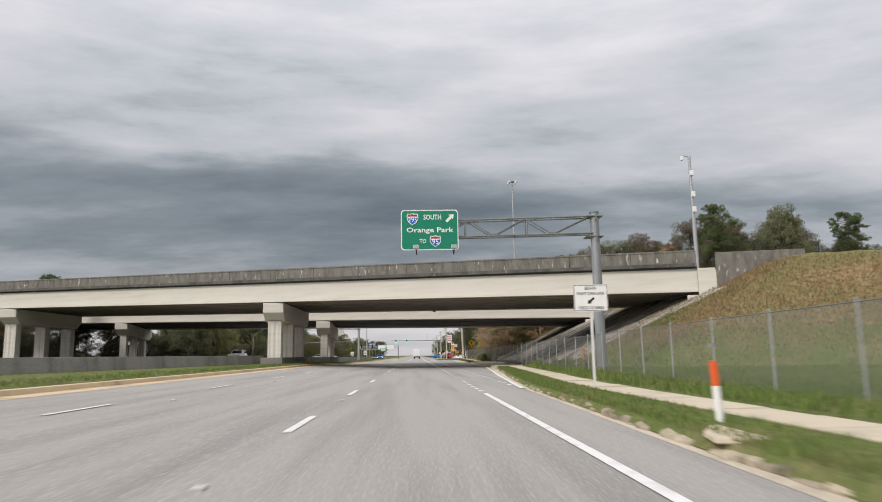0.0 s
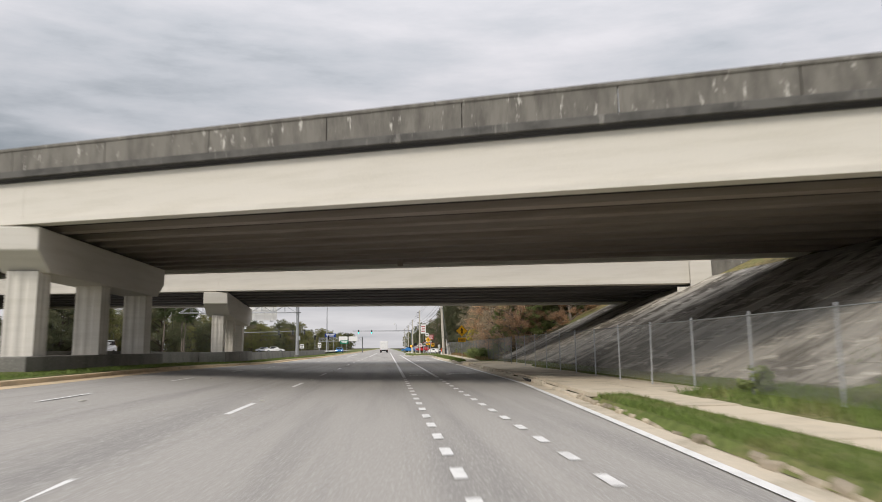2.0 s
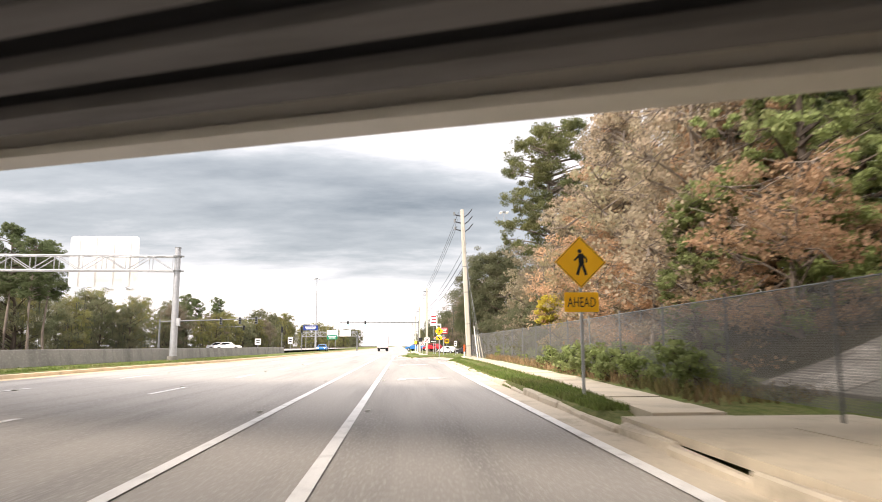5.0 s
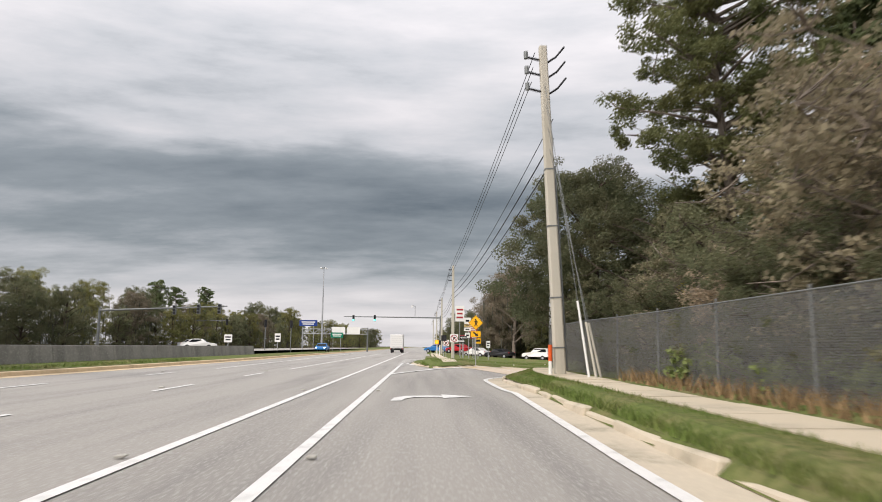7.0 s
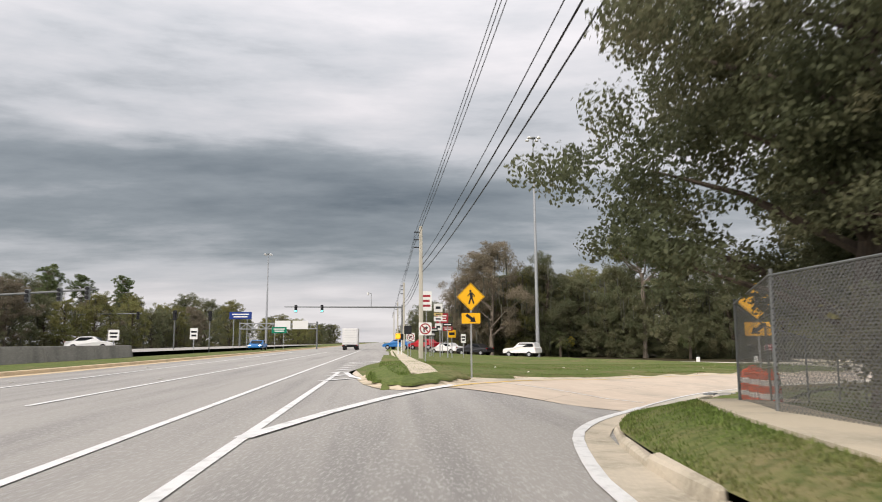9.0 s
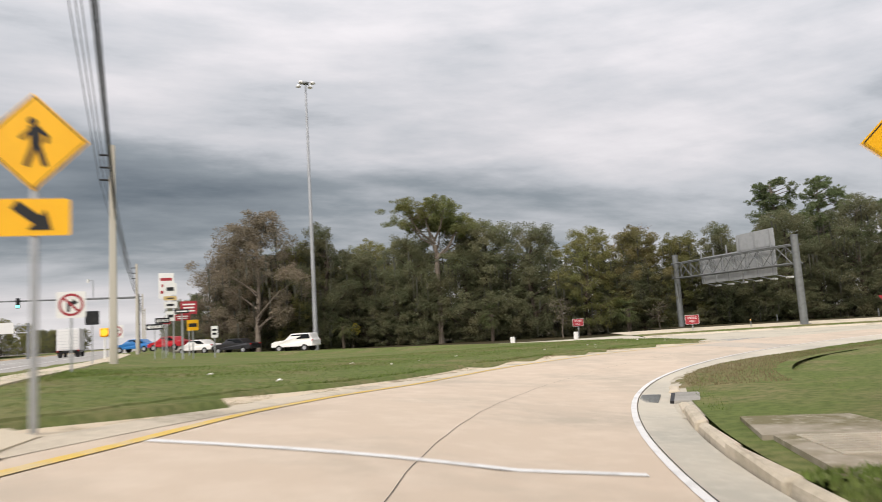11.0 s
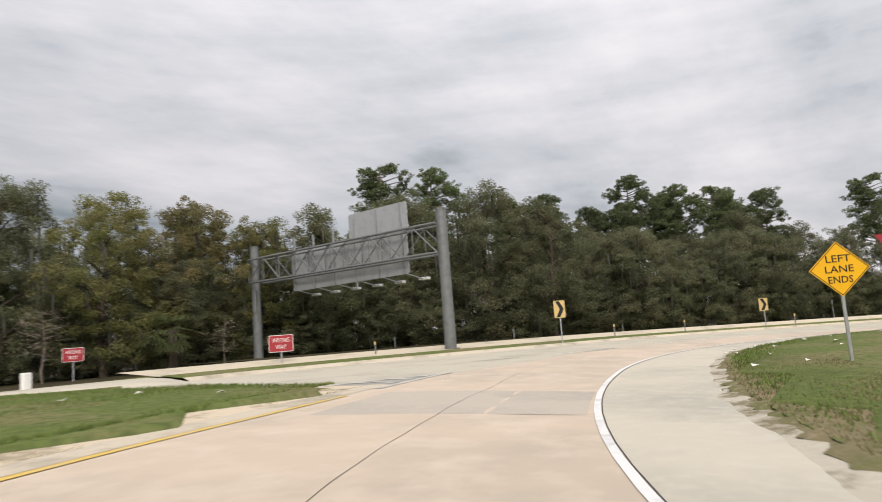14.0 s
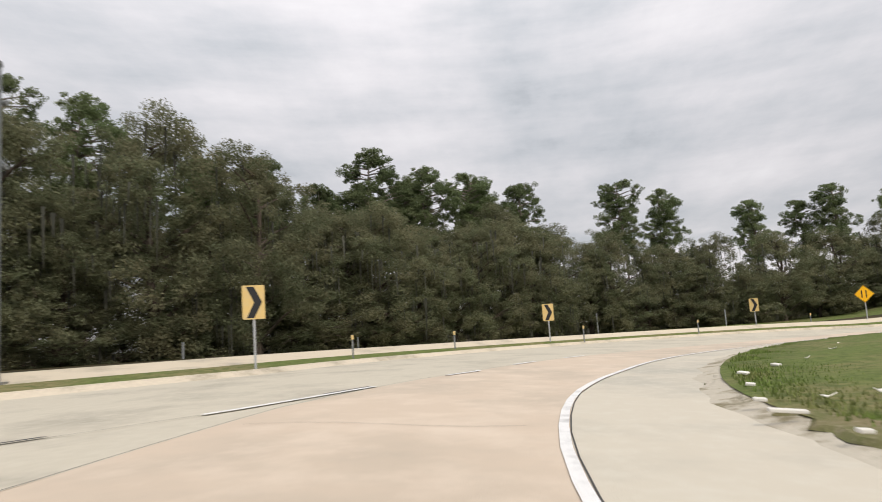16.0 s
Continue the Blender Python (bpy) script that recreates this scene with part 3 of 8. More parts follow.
OUT = [(20, 37.2), (34, 39.5), (42, 42.0), (47, 43.6), (52, 44.8), (58.5, 45.6), (63, 46.0), (68, 46.2), (72, 46.6), (76, 46.8), (79, 46.75), (82, 47.9), (84.7, 49.0), (88, 50.6), (90.5, 51.8), (93.6, 53.1), (97.3, 54.0)]


def outer_r(th):
    """Outer edge of the paving, as a radius: past the gore the two roadways run together."""
    return curve_through(OUT, th) if th <= 97.3 else (54.0 - 0.9 * (th - 97.3) if th < 102.6 else left_r(th) + 0.2)


def grid_ground():
    xs = sorted(set([-2500, -1500, -900, -600, -400, -300] + list(range(-240, -60, 12)) + [v * 1.5 for v in range(-40, -8)] + [v * 0.9 for v in range(-13, 80)] + list(range(73, 130, 3)) + list(range(130, 300, 20)) + [400, 600, 900, 1500, 2500]))
    ys = sorted(set([-2500, -1200, -600, -300, -150, -100, -70, -50] + list(range(-36, 0, 3)) + [v * 1.0 for v in range(0, 225)] + list(range(228, 300, 6)) + list(range(320, 500, 30)) + [600, 900, 1500, 2500]))
    verts, faces = [], []
    for y in ys:
        for x in xs:
            z = land_z(x, y)
            if x < 120 and 230 > y > -60:
                z += 0.05 * noise.noise((x * 0.35, y * 0.35, 0))
            if on_road(x, y):
                z = min(z, ramp_z(x, y)) - 0.75
            verts.append((x, y, z))
    n = len(xs)
    for i in range(len(ys) - 1):
        for j in range(n - 1):
            faces.append((i * n + j, i * n + j + 1, (i + 1) * n + j + 1, (i + 1) * n + j))
    return pydata("ground", verts, faces, "grass", label="rough grassy ground with dry patches", kind="structure", category="ground", smooth=True)


# ---- ground, roads and verges ----
ground = grid_ground()
for nm in ("weeds", "forest_floor", "dirt"):
    ground.data.materials.append(M[nm])


def in_woods(x, y):
    r = math.hypot(x - CX, y - CY)
    if x < -26:
        return y > 60 or x < -70
    if y < 128:
        return x > 11.5 and y > 86 and fill_z(x, y) < 3
    return (r > 62 and x > 28) or (x > 12 and y > 211 + (12 - x) * 0.3) or (r > 56 and x > 60)


for p in ground.data.polygons:
    cx_, cy_, _ = p.center
    if in_woods(cx_, cy_):
        p.material_index = 2
    elif fill_z(cx_, cy_) > 2.2 and cx_ > 0 and cy_ < 120:
        p.material_index = 1

ys_main = [-40 + 2.0 * i for i in range(0, 81)]


def far_rows(a, b, step):
    n = max(1, int(round((b - a) / step)))
    return [a + (b - a) * i / n for i in range(n + 1)]


# main carriageway: from its left kerb to the edge of the gutter
rows = []
for y in far_rows(-60, 120, 2) + far_rows(122, 134, 2) + [135.0, 135.48] + far_rows(136, 141, 0.5) + far_rows(143, 167, 4) + far_rows(170, 330, 8) + [450, 700, 1100, 1800]:
    right = edge_x(y) + 0.12 if y < 118.5 else (CX - math.sqrt(38.35 ** 2 - (y - CY) ** 2)) if y < 135.5 else (CX - (y - CY) * 2.0234 + 0.25 if y < 138.2 else curve_through([(138.2, 5.7), (141, 5.0), (147, 3.9), (152, 4.3), (159, 5.3), (165, 5.8), (240, 6.2), (1800, 6.2)], y))
    lc = left_curb(y)
    rows.append([(lc + (right - lc) * f, y, road_z(lc + (right - lc) * f, y) + ramp_z(lc + (right - lc) * f, y)) for f in (0, 0.25, 0.5, 0.6, 0.66, 0.72, 0.78, 0.84, 0.9, 0.95, 1.0)])
road = loft("road", rows, "asphalt", label="worn grey asphalt main road with several lanes", kind="structure", category="road")

# concrete ramp: lane, inside shoulder and the merging roadway
ths = [153.7 - 1.6 * i for i in range(0, 84)]


def inner_line(th):
    return curve_through([(20, 36.0), (40, 36.6), (60, 37.4), (69, 38.0), (75, 38.45), (80, 38.8), (83, 39.1), (86, 39.35), (88, 39.44), (91, 39.52), (94, 39.54), (97, 39.5), (100, 39.42), (104, 39.36), (108, 39.31), (112, 39.25), (116, 39.16), (120, 39.08), (125, 39.0), (131, 38.95), (137, 38.88), (141, 38.8), (146, 38.7), (150, 38.66), (154, 38.72), (157, 38.9), (160, 39.1), (163, 39.25), (169, 39.15), (174, 38.75), (180, 38.52)], th)


inner_curb = inner_edge


def ring(name, r_in, r_out, mat, lift, label, th_list=ths, n=6, category="ramp", parent=None, kind="structure"):
    secs = []
    for th in th_list:
        a, b = r_in(th), r_out(th)
        sec = []
        for j in range(n + 1):
            x, y = polar(a + (b - a) * j / n, th)
            sec.append((x, y, ramp_z(x, y) + lift))
        secs.append(sec)
    return loft(name, secs, mat, parent, label=label, kind=kind, category=category, smooth=True)


def lane_edge(th):
    """Seam between the tan ramp lane and the grey roadway that joins it."""
    return curve_through([(20, 36.6), (40, 38.0), (60, 39.4), (70, 40.3), (80, 41.35), (84, 42.0), (88, 42.5), (93.4, 42.6), (96, 42.85), (98.3, 43.15), (100, 43.45)], th)


ramp = ring("ramp_road", lambda t: inner_line(t) - 0.05, lambda t: (left_r(t) + 0.1) if t > 99.5 else min(outer_r(t), lane_edge(t)), "ramp_concrete", 0.012, "pale pinkish concrete ramp lane curving to one side", n=10)
ring("ramp_shoulder", inner_curb, lambda t: inner_line(t) - 0.05, "inner_shoulder", 0.012, "stained concrete shoulder inside the ramp curve")
ring("ramp_road", lambda t: lane_edge(t) - 0.02, lambda t: outer_r(t) if t <= 97.3 else 54.3 - 0.9 * (t - 97.3), "shoulder_concrete", 0.008, "grey concrete roadway that merges with the ramp", th_list=[102.7 - 0.9 * i for i in range(0, 92)], n=6)

# the roadway that comes in from the far intersection
EXIT_OUT = [(6.5, 219), (14, 209.5), (22, 201), (28, 191), (32.6, 182), (37.4, 173.6), (38.9, 171.25)]
EXIT_IN = [(5.9, 211), (11, 204.5), (17.5, 197), (23, 187.5), (28.5, 178.5), (34.2, 169.2), (39.6, 165.0)]


def path_points(pts, n):
    v = [Vector((x, y, 0)) for x, y in pts]
    ls = [0]
    for a, b in zip(v, v[1:]):
        ls.append(ls[-1] + (b - a).length)
    out = []
    for i in range(n):
        s = ls[-1] * i / (n - 1)
        k = max(j for j in range(len(ls)) if ls[j] <= s + 1e-9)
        k = min(k, len(v) - 2)
        f = (s - ls[k]) / (ls[k + 1] - ls[k])
        out.append(v[k].lerp(v[k + 1], f))
    return out


def exit_z(x, y):
    """The exit roadway lies on the land and runs down to the ramp where they meet."""
    th, r = math.degrees(math.atan2(y - CY, x - CX)), math.hypot(x - CX, y - CY)
    k = ss(103.0, 102.3, th) * ss(-0.3, -2.4, r - (54.3 - 0.9 * max(0.0, th - 97.3)))
    return land_z(x, y) + 0.05 + (ramp_z(x, y) + 0.004 - land_z(x, y) - 0.05) * k


secs = []
for a, b in zip(path_points(EXIT_IN, 80), path_points(EXIT_OUT, 80)):
    foot = a + (a - b).normalized() * 0.8
    secs.append([(foot.x, foot.y, ramp_z(foot.x, foot.y) - 0.03)] + [(p.x, p.y, exit_z(p.x, p.y)) for p in [a.lerp(b, f / 8) for f in range(9)]])
loft("ramp_road", secs, "shoulder_concrete", label="grey concrete exit roadway across the grass", kind="structure", category="road")

bank_ = []
for a, b in zip(path_points(EXIT_IN, 80), path_points(EXIT_OUT, 80)):
    if a.y > 170:
        k, side_ = ss(170, 181, a.y), (a - b).normalized()
        bank_.append([(p.x, p.y, land_z(p.x, p.y) + z * k) for p, z in [(a + side_ * d, z) for d, z in ((-0.1, -0.02), (0.5, 0.20), (1.2, 0.25), (2.2, 0.17), (4.2, -0.03))]])
loft("verge", bank_, "grass", label="low grass bank along the exit roadway", kind="structure", category="verge")

# raised path of concrete along the outside of the roadway, with a grass strip before it
def outer_band(name, a, b, mat, z, label, cat, rise=0.0, first=96.0):
    s = []
    for th in [first - 1.2 * i for i in range(0, int((first - 21.6) / 1.2))]:
        r0 = outer_r(th)
        w = 0.35 + 0.65 * ss(60, 80, th)
        line = []
        for d, e in ((a, 0), ((a + b) / 2, 0.5), (b, 1)):
            x, y = polar(r0 + d * w, th)
            line.append((x, y, ramp_z(*polar(r0, th)) + z + rise * e))
        s.append(line)
    return loft(name, s, mat, label=label, kind="structure", category=cat)


outer_band("curb", -0.05, 0.25, "curb", 0.0, "low concrete kerb along the outer roadway", "kerb", 0.13)
outer_band("verge", 0.2, 1.35, "grass", 0.11, "narrow grass strip behind the kerb", "verge", 0.12)
outer_band("pavement", 1.3, 3.4, "walk", 0.20, "pale concrete path along the trees", "path", 0.22)
outer_band("verge", 3.35, 12.0, "forest_floor", 0.4, "dark leaf litter at the foot of the trees", "verge", first=88.8)


# gutter, kerb, verge and sidewalk on the right of the main road
def berm(y):
    return 0.11 * ss(92, 112, y)


def side_rows(cols, z_low=None):
    out = []
    for y in ys_main:
        if y > 118.6:
            break
        drop = 0.0 if z_low is None or not 44 < y < 85 else z_low
        out.append([(fx(y), y, z + drop + berm(y) * (z > 0.14) + ramp_z(curb_x(y), y)) for fx, z in cols])
    return out


loft("gutter", side_rows([(lambda y: edge_x(y) + 0.10, 0.004), (lambda y: curb_x(y) + 0.3, 0.012)]), "curb", label="worn concrete gutter pan", kind="structure", category="gutter")
loft("grass_verge", side_rows([(lambda y: curb_x(y) + 0.03, 0.02), (lambda y: curb_x(y) + 0.15, 0.135), (lambda y: (curb_x(y) + walk_in(y)) / 2, 0.22), (lambda y: walk_in(y) + 0.06, 0.215)], -0.2), "grass", label="green grass strip between kerb and sidewalk", kind="structure", category="verge")
loft("grass_verge", side_rows([(lambda y: walk_in(y) + 0.95, 0.20), (lambda y: fence_x(y) - 0.2, 0.30), (lambda y: fence_x(y) + 1.3, 0.31)], -0.25), "grass", label="weedy strip at the foot of the fence", kind="structure", category="verge")

# the same verge round the mouth of the ramp
nose = [178 - 1.5 * i for i in range(0, 40)]


def nose_ring(name, d0, d1, z0, z1, mat, label, category, lst=nose):
    s = []
    for th in lst:
        r = inner_curb(th)
        line = []
        for f in (0, 0.5, 1):
            x, y = polar(r + d0 + (d1 - d0) * f, th)
            line.append((x, y, ramp_z(*polar(r, th)) + z0 + (z1 - z0) * f))
        s.append(line)
    return loft(name, s, mat, label=label, kind="structure", category=category)


loft("gutter", [[(*polar(inner_line(th) - 0.08, th), ramp_z(*polar(inner_line(th), th)) + 0.004), (*polar(inner_curb(th), th), ramp_z(*polar(inner_curb(th), th)) + 0.012)] for th in [181 - 1.5 * i for i in range(21)]], "curb", label="concrete gutter round the corner", kind="structure", category="gutter")
def walk_r(th):
    return curve_through([(146, 36.0), (150, 36.55), (155, 36.95), (160, 37.35), (166, 37.5), (172, 37.35), (179, 37.02)], th)


def corner_z(th):
    """Height of the sidewalk round the corner."""
    r = inner_curb(th)
    return (ramp_z(*polar(r, th)) + 0.23) * (1 - ss(150, 168, th)) + 0.335 * ss(150, 168, th)


loft("grass_verge", [[(*polar(inner_curb(th) - 0.12, th), ramp_z(*polar(inner_curb(th), th)) + 0.13), (*polar((inner_curb(th) + walk_r(th)) / 2, th), (ramp_z(*polar(inner_curb(th), th)) + 0.16 + corner_z(th)) / 2), (*polar(walk_r(th), th), corner_z(th) - 0.01), (*polar(walk_r(th) - 1.1, th), corner_z(th) - 0.02), (*polar(34.6, th), corner_z(th) + 0.02)] for th in [181.5 - 1.5 * i for i in range(0, 22)]], "grass", label="grass verge round the corner of the ramp", kind="structure", category="verge")
nose_ring("grass_verge", -0.25, -2.6, 0.07, 0.16, "grass", "grass inside the ramp curve", "verge", [148 - 1.6 * i for i in range(0, 78)])
edge_ = []
for th in [141 - 0.35 * i for i in range(0, 330)]:
    r = inner_curb(th)
    wob_ = 0.28 * noise.noise((th * 0.6, 0, 3)) + 0.14 * noise.noise((th * 1.7, 0, 7))
    wide = 0.3 * ss(92, 100, th) * (1 - ss(124, 134, th))
    edge_.append([(*polar(r + d, th), ramp_z(*polar(r, th)) + z) for d, z in ((0.10 + wob_ * 0.7, 0.013), (0.0 + wob_ * 0.5, 0.022), (-0.15, 0.04), (-0.3 - wide + wob_ * 0.6, 0.062), (-0.5 - wide, 0.05))])
loft("verge", edge_, "grey_sand", label="ragged sandy edge where the grass meets the shoulder", kind="structure", category="verge")
belt = []
for th in [134 - 0.3 * i for i in range(0, 150)]:
    r = inner_curb(th)
    k_ = ss(135, 126, th) * (0.35 + 0.65 * ss(100, 112, th))
    w_ = (0.95 + 0.55 * noise.noise((th * 0.45, 1.3, 5)) + 0.3 * noise.noise((th * 1.6, 2.1, 5))) * k_
    r0 = r - 0.16 + 0.22 * noise.noise((th * 1.9, 4.2, 1)) + 0.16 * noise.noise((th * 5.1, 0.2, 1))
    belt.append([(*polar(r0 - (w_ + 0.2) * f, th), ramp_z(*polar(r, th)) + 0.074 + 0.038 * w_ * f - (0.035 if f in (0, 1) else 0)) for f in (0, 0.12, 0.4, 0.85, 1)])
loft("verge", belt, "dead_grass", label="belt of brown dead grass along the shoulder", kind="structure", category="verge")
# grass island between main road and ramp, with its sidewalk
isl = []
for i in range(40):
    y = 138.6 + (213 - 138.6) * i / 39
    xl = curve_through([(138.6, 4.9), (142, 4.6), (147, 4.1), (152, 4.5), (159, 5.5), (165, 6.0), (240, 6.4)], y)
    isl.append([(xl, y, 0.005), (xl + 0.2, y, 0.03 + 0.12 * ss(139, 152, y))])
loft("curb", isl, "curb", label="low crumbling kerb of the grass island", kind="structure", category="kerb")
def island_left(y):
    return curve_through([(138.6, 4.9), (142, 4.6), (147, 4.1), (152, 4.5), (159, 5.5), (165, 6.0), (240, 6.4)], y) + 0.18


def island_right(y):
    xr = 12
    if y < 156:
        th = math.degrees(math.asin(min(1, (y - CY) / 46.5)))
        xr = CX - math.sqrt(max(0, (left_r(180 - th) + 1.7) ** 2 - (y - CY) ** 2))
    return max(island_left(y) + 0.2, min(xr, 12))


def island_z(x, y):
    a, b = island_left(y), island_right(y)
    f = min(1.0, max(0.0, (x - a) / (b - a)))
    left, right = 0.03 + 0.12 * ss(139, 152, y), ramp_z(b, y) + 0.03 + (land_z(b, y) - ramp_z(b, y)) * ss(141, 152, y)
    return left + (right - left) * f


a, b = island_left(139.2), island_right(139.2)
isl2 = [[(a - 0.1 + (b - a + 0.2) * f, 138.75 - 0.25 * math.sin(math.pi * f), ramp_z(a + (b - a) * f, 138.8) - 0.01) for f in (0, 0.25, 0.5, 0.75, 1)]]
for i in range(60):
    y = 139.2 + (206 - 139.2) * i / 59
    a, b = island_left(y), island_right(y)
    isl2.append([(a + (b - a) * f, y, island_z(a + (b - a) * f, y)) for f in (0, 0.25, 0.5, 0.75, 1)])
loft("grass_verge", isl2, "grass", label="grass at the nose of the island", kind="structure", category="verge")
def nose_top(x, y):
    """Height of the finished surface about the nose of the island."""
    r = math.hypot(x - CX, y - CY)
    th = math.degrees(math.atan2(y - CY, x - CX))
    z = ramp_z(x, y) + 0.012
    return z + (max(land_z(x, y), island_z(x, y)) - z) * ss(0.3, 1.5, r - left_r(th))


def nose_slab(q, label=""):
    """A cracked slab with four corners, laid on the surface of the nose."""
    a, b, c, d = [Vector((*p, 0)) for p in q]
    secs_ = []
    for i in range(6):
        p0, p1 = a.lerp(d, i / 5), b.lerp(c, i / 5)
        secs_.append([(p.x, p.y, nose_top(p.x, p.y) + 0.03) for p in [p0.lerp(p1, k / 5) for k in range(6)]])
    ob = loft("slab", secs_, "walk", island_walk)
    md = ob.modifiers.new("thickness", "SOLIDIFY")
    md.thickness = 0.06
    return ob


island_walk = thing("sidewalk", "cracked concrete path across the grass island", "sidewalk", kind="structure")
y = 141.5
while y < 205:
    y1 = y + 1.6
    q = []
    for xx, yy in ((6.2, y + 0.012), (7.1, y + 0.012), (7.1, y1 - 0.012), (6.2, y1 - 0.012)):
        q.append((xx + 0.25 * ss(150, 190, yy), yy))
    nose_slab(q)
    y = y1
nose_slab([(6.3, 141.45), (6.85, 139.95), (7.9, 140.2), (7.15, 141.47)])
nose_slab([(7.92, 140.22), (8.2, 141.5), (7.2, 142.4), (7.16, 141.45)])


# sand washed round the foot of the nose
skirt = []
outer_ = path_points([(4.45, 143.5), (4.6, 141.0), (4.8, 139.0), (5.1, 137.5), (5.7, 136.6), (6.5, 137.2), (7.05, 138.4), (7.5, 139.4), (8.1, 140.5)], 60)
inner_ = path_points([(5.2, 143.5), (5.3, 141.2), (5.5, 139.6), (5.65, 138.4), (5.85, 137.8), (6.2, 138.4), (6.6, 139.2), (7.0, 140.0), (7.6, 140.9)], 60)
for i, (a, b) in enumerate(zip(outer_, inner_)):
    w = 0.22 * noise.noise((i * 0.35, 2, 8)) + 0.12 * noise.noise((i * 1.1, 5, 1))
    line = []
    for f in (0.0, 0.3, 0.62, 1.0):
        p = a.lerp(b, f * (1 + w * 0.4) + w * 0.35 * (f == 0))
        low_, high_ = max(0.0, ramp_z(p.x, p.y)), max(0.2, land_z(p.x, p.y))
        line.append((p.x, p.y, low_ + 0.012 + (high_ - low_ + 0.02) * ss(0.15, 0.95, f)))
    skirt.append(line)
loft("verge", skirt, "shoulder_dirt", label="washed sand round the nose of the grass island", kind="structure", category="verge")
tuft_rows = []
for i, line in enumerate(skirt):
    a, b = Vector(line[0]), Vector(line[3])
    w = 0.22 * noise.noise((i * 0.3, 7, 3)) + 0.08 * noise.noise((i * 0.9, 3, 3))
    tuft_rows.append([tuple(a.lerp(b, f) + Vector((0, 0, h))) for f, h in ((0.36 + w, 0.0), (0.42 + w, 0.05), (0.8, 0.05), (1.25, 0.03))])
loft("grass_verge", tuft_rows, "grass", label="ragged turf over the nose of the island", kind="structure", category="verge")


def tatter(th, k=1.0, seed=1.0):
    return k * (0.30 * noise.noise((th * 0.8, seed, 2)) + 0.22 * noise.noise((th * 2.6, seed, 9)) + 0.06 * noise.noise((th * 5.0, seed, 5)))


edge_th = [151.0 - 0.25 * i for i in range(0, 195)]
s, s2, s3 = [], [], []
for th in edge_th:
    r = left_r(th)
    k = (1 - ss(148.0, 151.0, th)) * ss(102.5, 104.8, th)
    w1, w2 = tatter(th, 0.4, 1.0), tatter(th, 0.55, 4.0)
    rise = land_z(*polar(r + 1.0, th)) - ramp_z(*polar(r + 1.0, th))
    s.append([(*polar(r + d, th), ramp_z(*polar(r + d, th)) + z) for d, z in ((-0.02, 0.016), (0.2, 0.03), (0.42 + w1 * 0.5, 0.03), (0.46 + w1 * 0.5, 0.0))])
    s2.append([(*polar(r + d, th), ramp_z(*polar(r + d, th)) + z) for d, z in ((0.25, 0.012), (0.7, 0.022 + 0.03 * k), (1.2, 0.03 + (rise - 0.06) * k), (1.7, 0.02 + (rise - 0.05) * k))])
    g = 1.1 - 0.25 * ss(136, 148, th) - 0.2 * ss(106, 103, th) + w2
    s3.append([(*polar(r + d, th), ramp_z(*polar(r + d, th)) + (land_z(*polar(r + d, th)) - ramp_z(*polar(r + d, th)) + z) * k) for d, z in ((g, -0.03), (g + 0.05, 0.02), (1.7 + 0.9 * ss(150, 138, th), 0.03), (1.9 + 3.2 * ss(150, 138, th), 0.02), (2.1 + 7.0 * ss(150, 138, th), 0.01))])
loft("curb", s, "curb", label="low broken concrete strip beside the yellow line", kind="structure", category="kerb")
loft("verge", s2, "shoulder_dirt", label="washed sand along the ragged edge of the grass", kind="structure", category="verge")
loft("grass_verge", s3, "grass", label="grass bank beside the ramp", kind="structure", category="verge")

# left side: kerb, median grass, wall, far carriageway
rows = [[(left_curb(y), y, road_z(left_curb(y), y)), (left_curb(y) - 0.02, y, road_z(left_curb(y), y) + 0.15), (left_curb(y) - 0.4, y, road_z(left_curb(y), y) + 0.16)] for y in far_rows(-60, 330, 3) + [500, 900]]
loft("curb", rows, "sandy_kerb", label="pale sandy concrete kerb along the median", kind="structure", category="kerb")
loft("gutter", [[(left_curb(y) + 0.65, y, road_z(left_curb(y) + 0.65, y) + 0.006), (left_curb(y) - 0.01, y, road_z(left_curb(y), y) + 0.012)] for y in far_rows(-60, 330, 3)], "sandy_kerb", label="sandy concrete gutter along the median", kind="structure", category="gutter")
loft("grass_verge", [[(left_curb(y) - 0.35, y, road_z(left_curb(y), y) + 0.17), ((left_curb(y) + wall_x(y)) / 2, y, road_z(left_curb(y), y) + 0.30), (wall_x(y) - 0.3, y, road_z(left_curb(y), y) + 0.27)] for y in far_rows(-60, 200, 4)], "grass", label="mown grass of the median", kind="structure", category="verge")
loft("road", [[(wall_x(y) - 1.5, y, road_z(left_curb(y), y) + 0.55), (wall_x(y) - 13, y, road_z(left_curb(y), y) + 0.55)] for y in far_rows(-60, 330, 10)], "asphalt", label="asphalt of the opposite carriageway", kind="structure", category="road")


# ---- road markings ----
def stripe(x0, x1, y0, y1, mat="paint", z=0.012, wob=0.0):
    bm = new_bm()
    n = max(1, int((y1 - y0) / 4))
    last = None
    for i in range(n + 1):
        f = i / n
        y, x = y0 + (y1 - y0) * f, x0 + (x1 - x0) * f
        a = bm.verts.new((x - 0.075, y, road_z(x, y) + ramp_z(x, y) + z))
        b = bm.verts.new((x + 0.075, y, road_z(x, y) + ramp_z(x, y) + z))
        if last:
            bm.faces.new((last[0], last[1], b, a))
        last = (a, b)
    return bm


def mark(bm, label, name="lane_marking"):
    ob = part(name, bm, "paint")
    return tagged(ob, label=label, category="road marking", kind="structure")


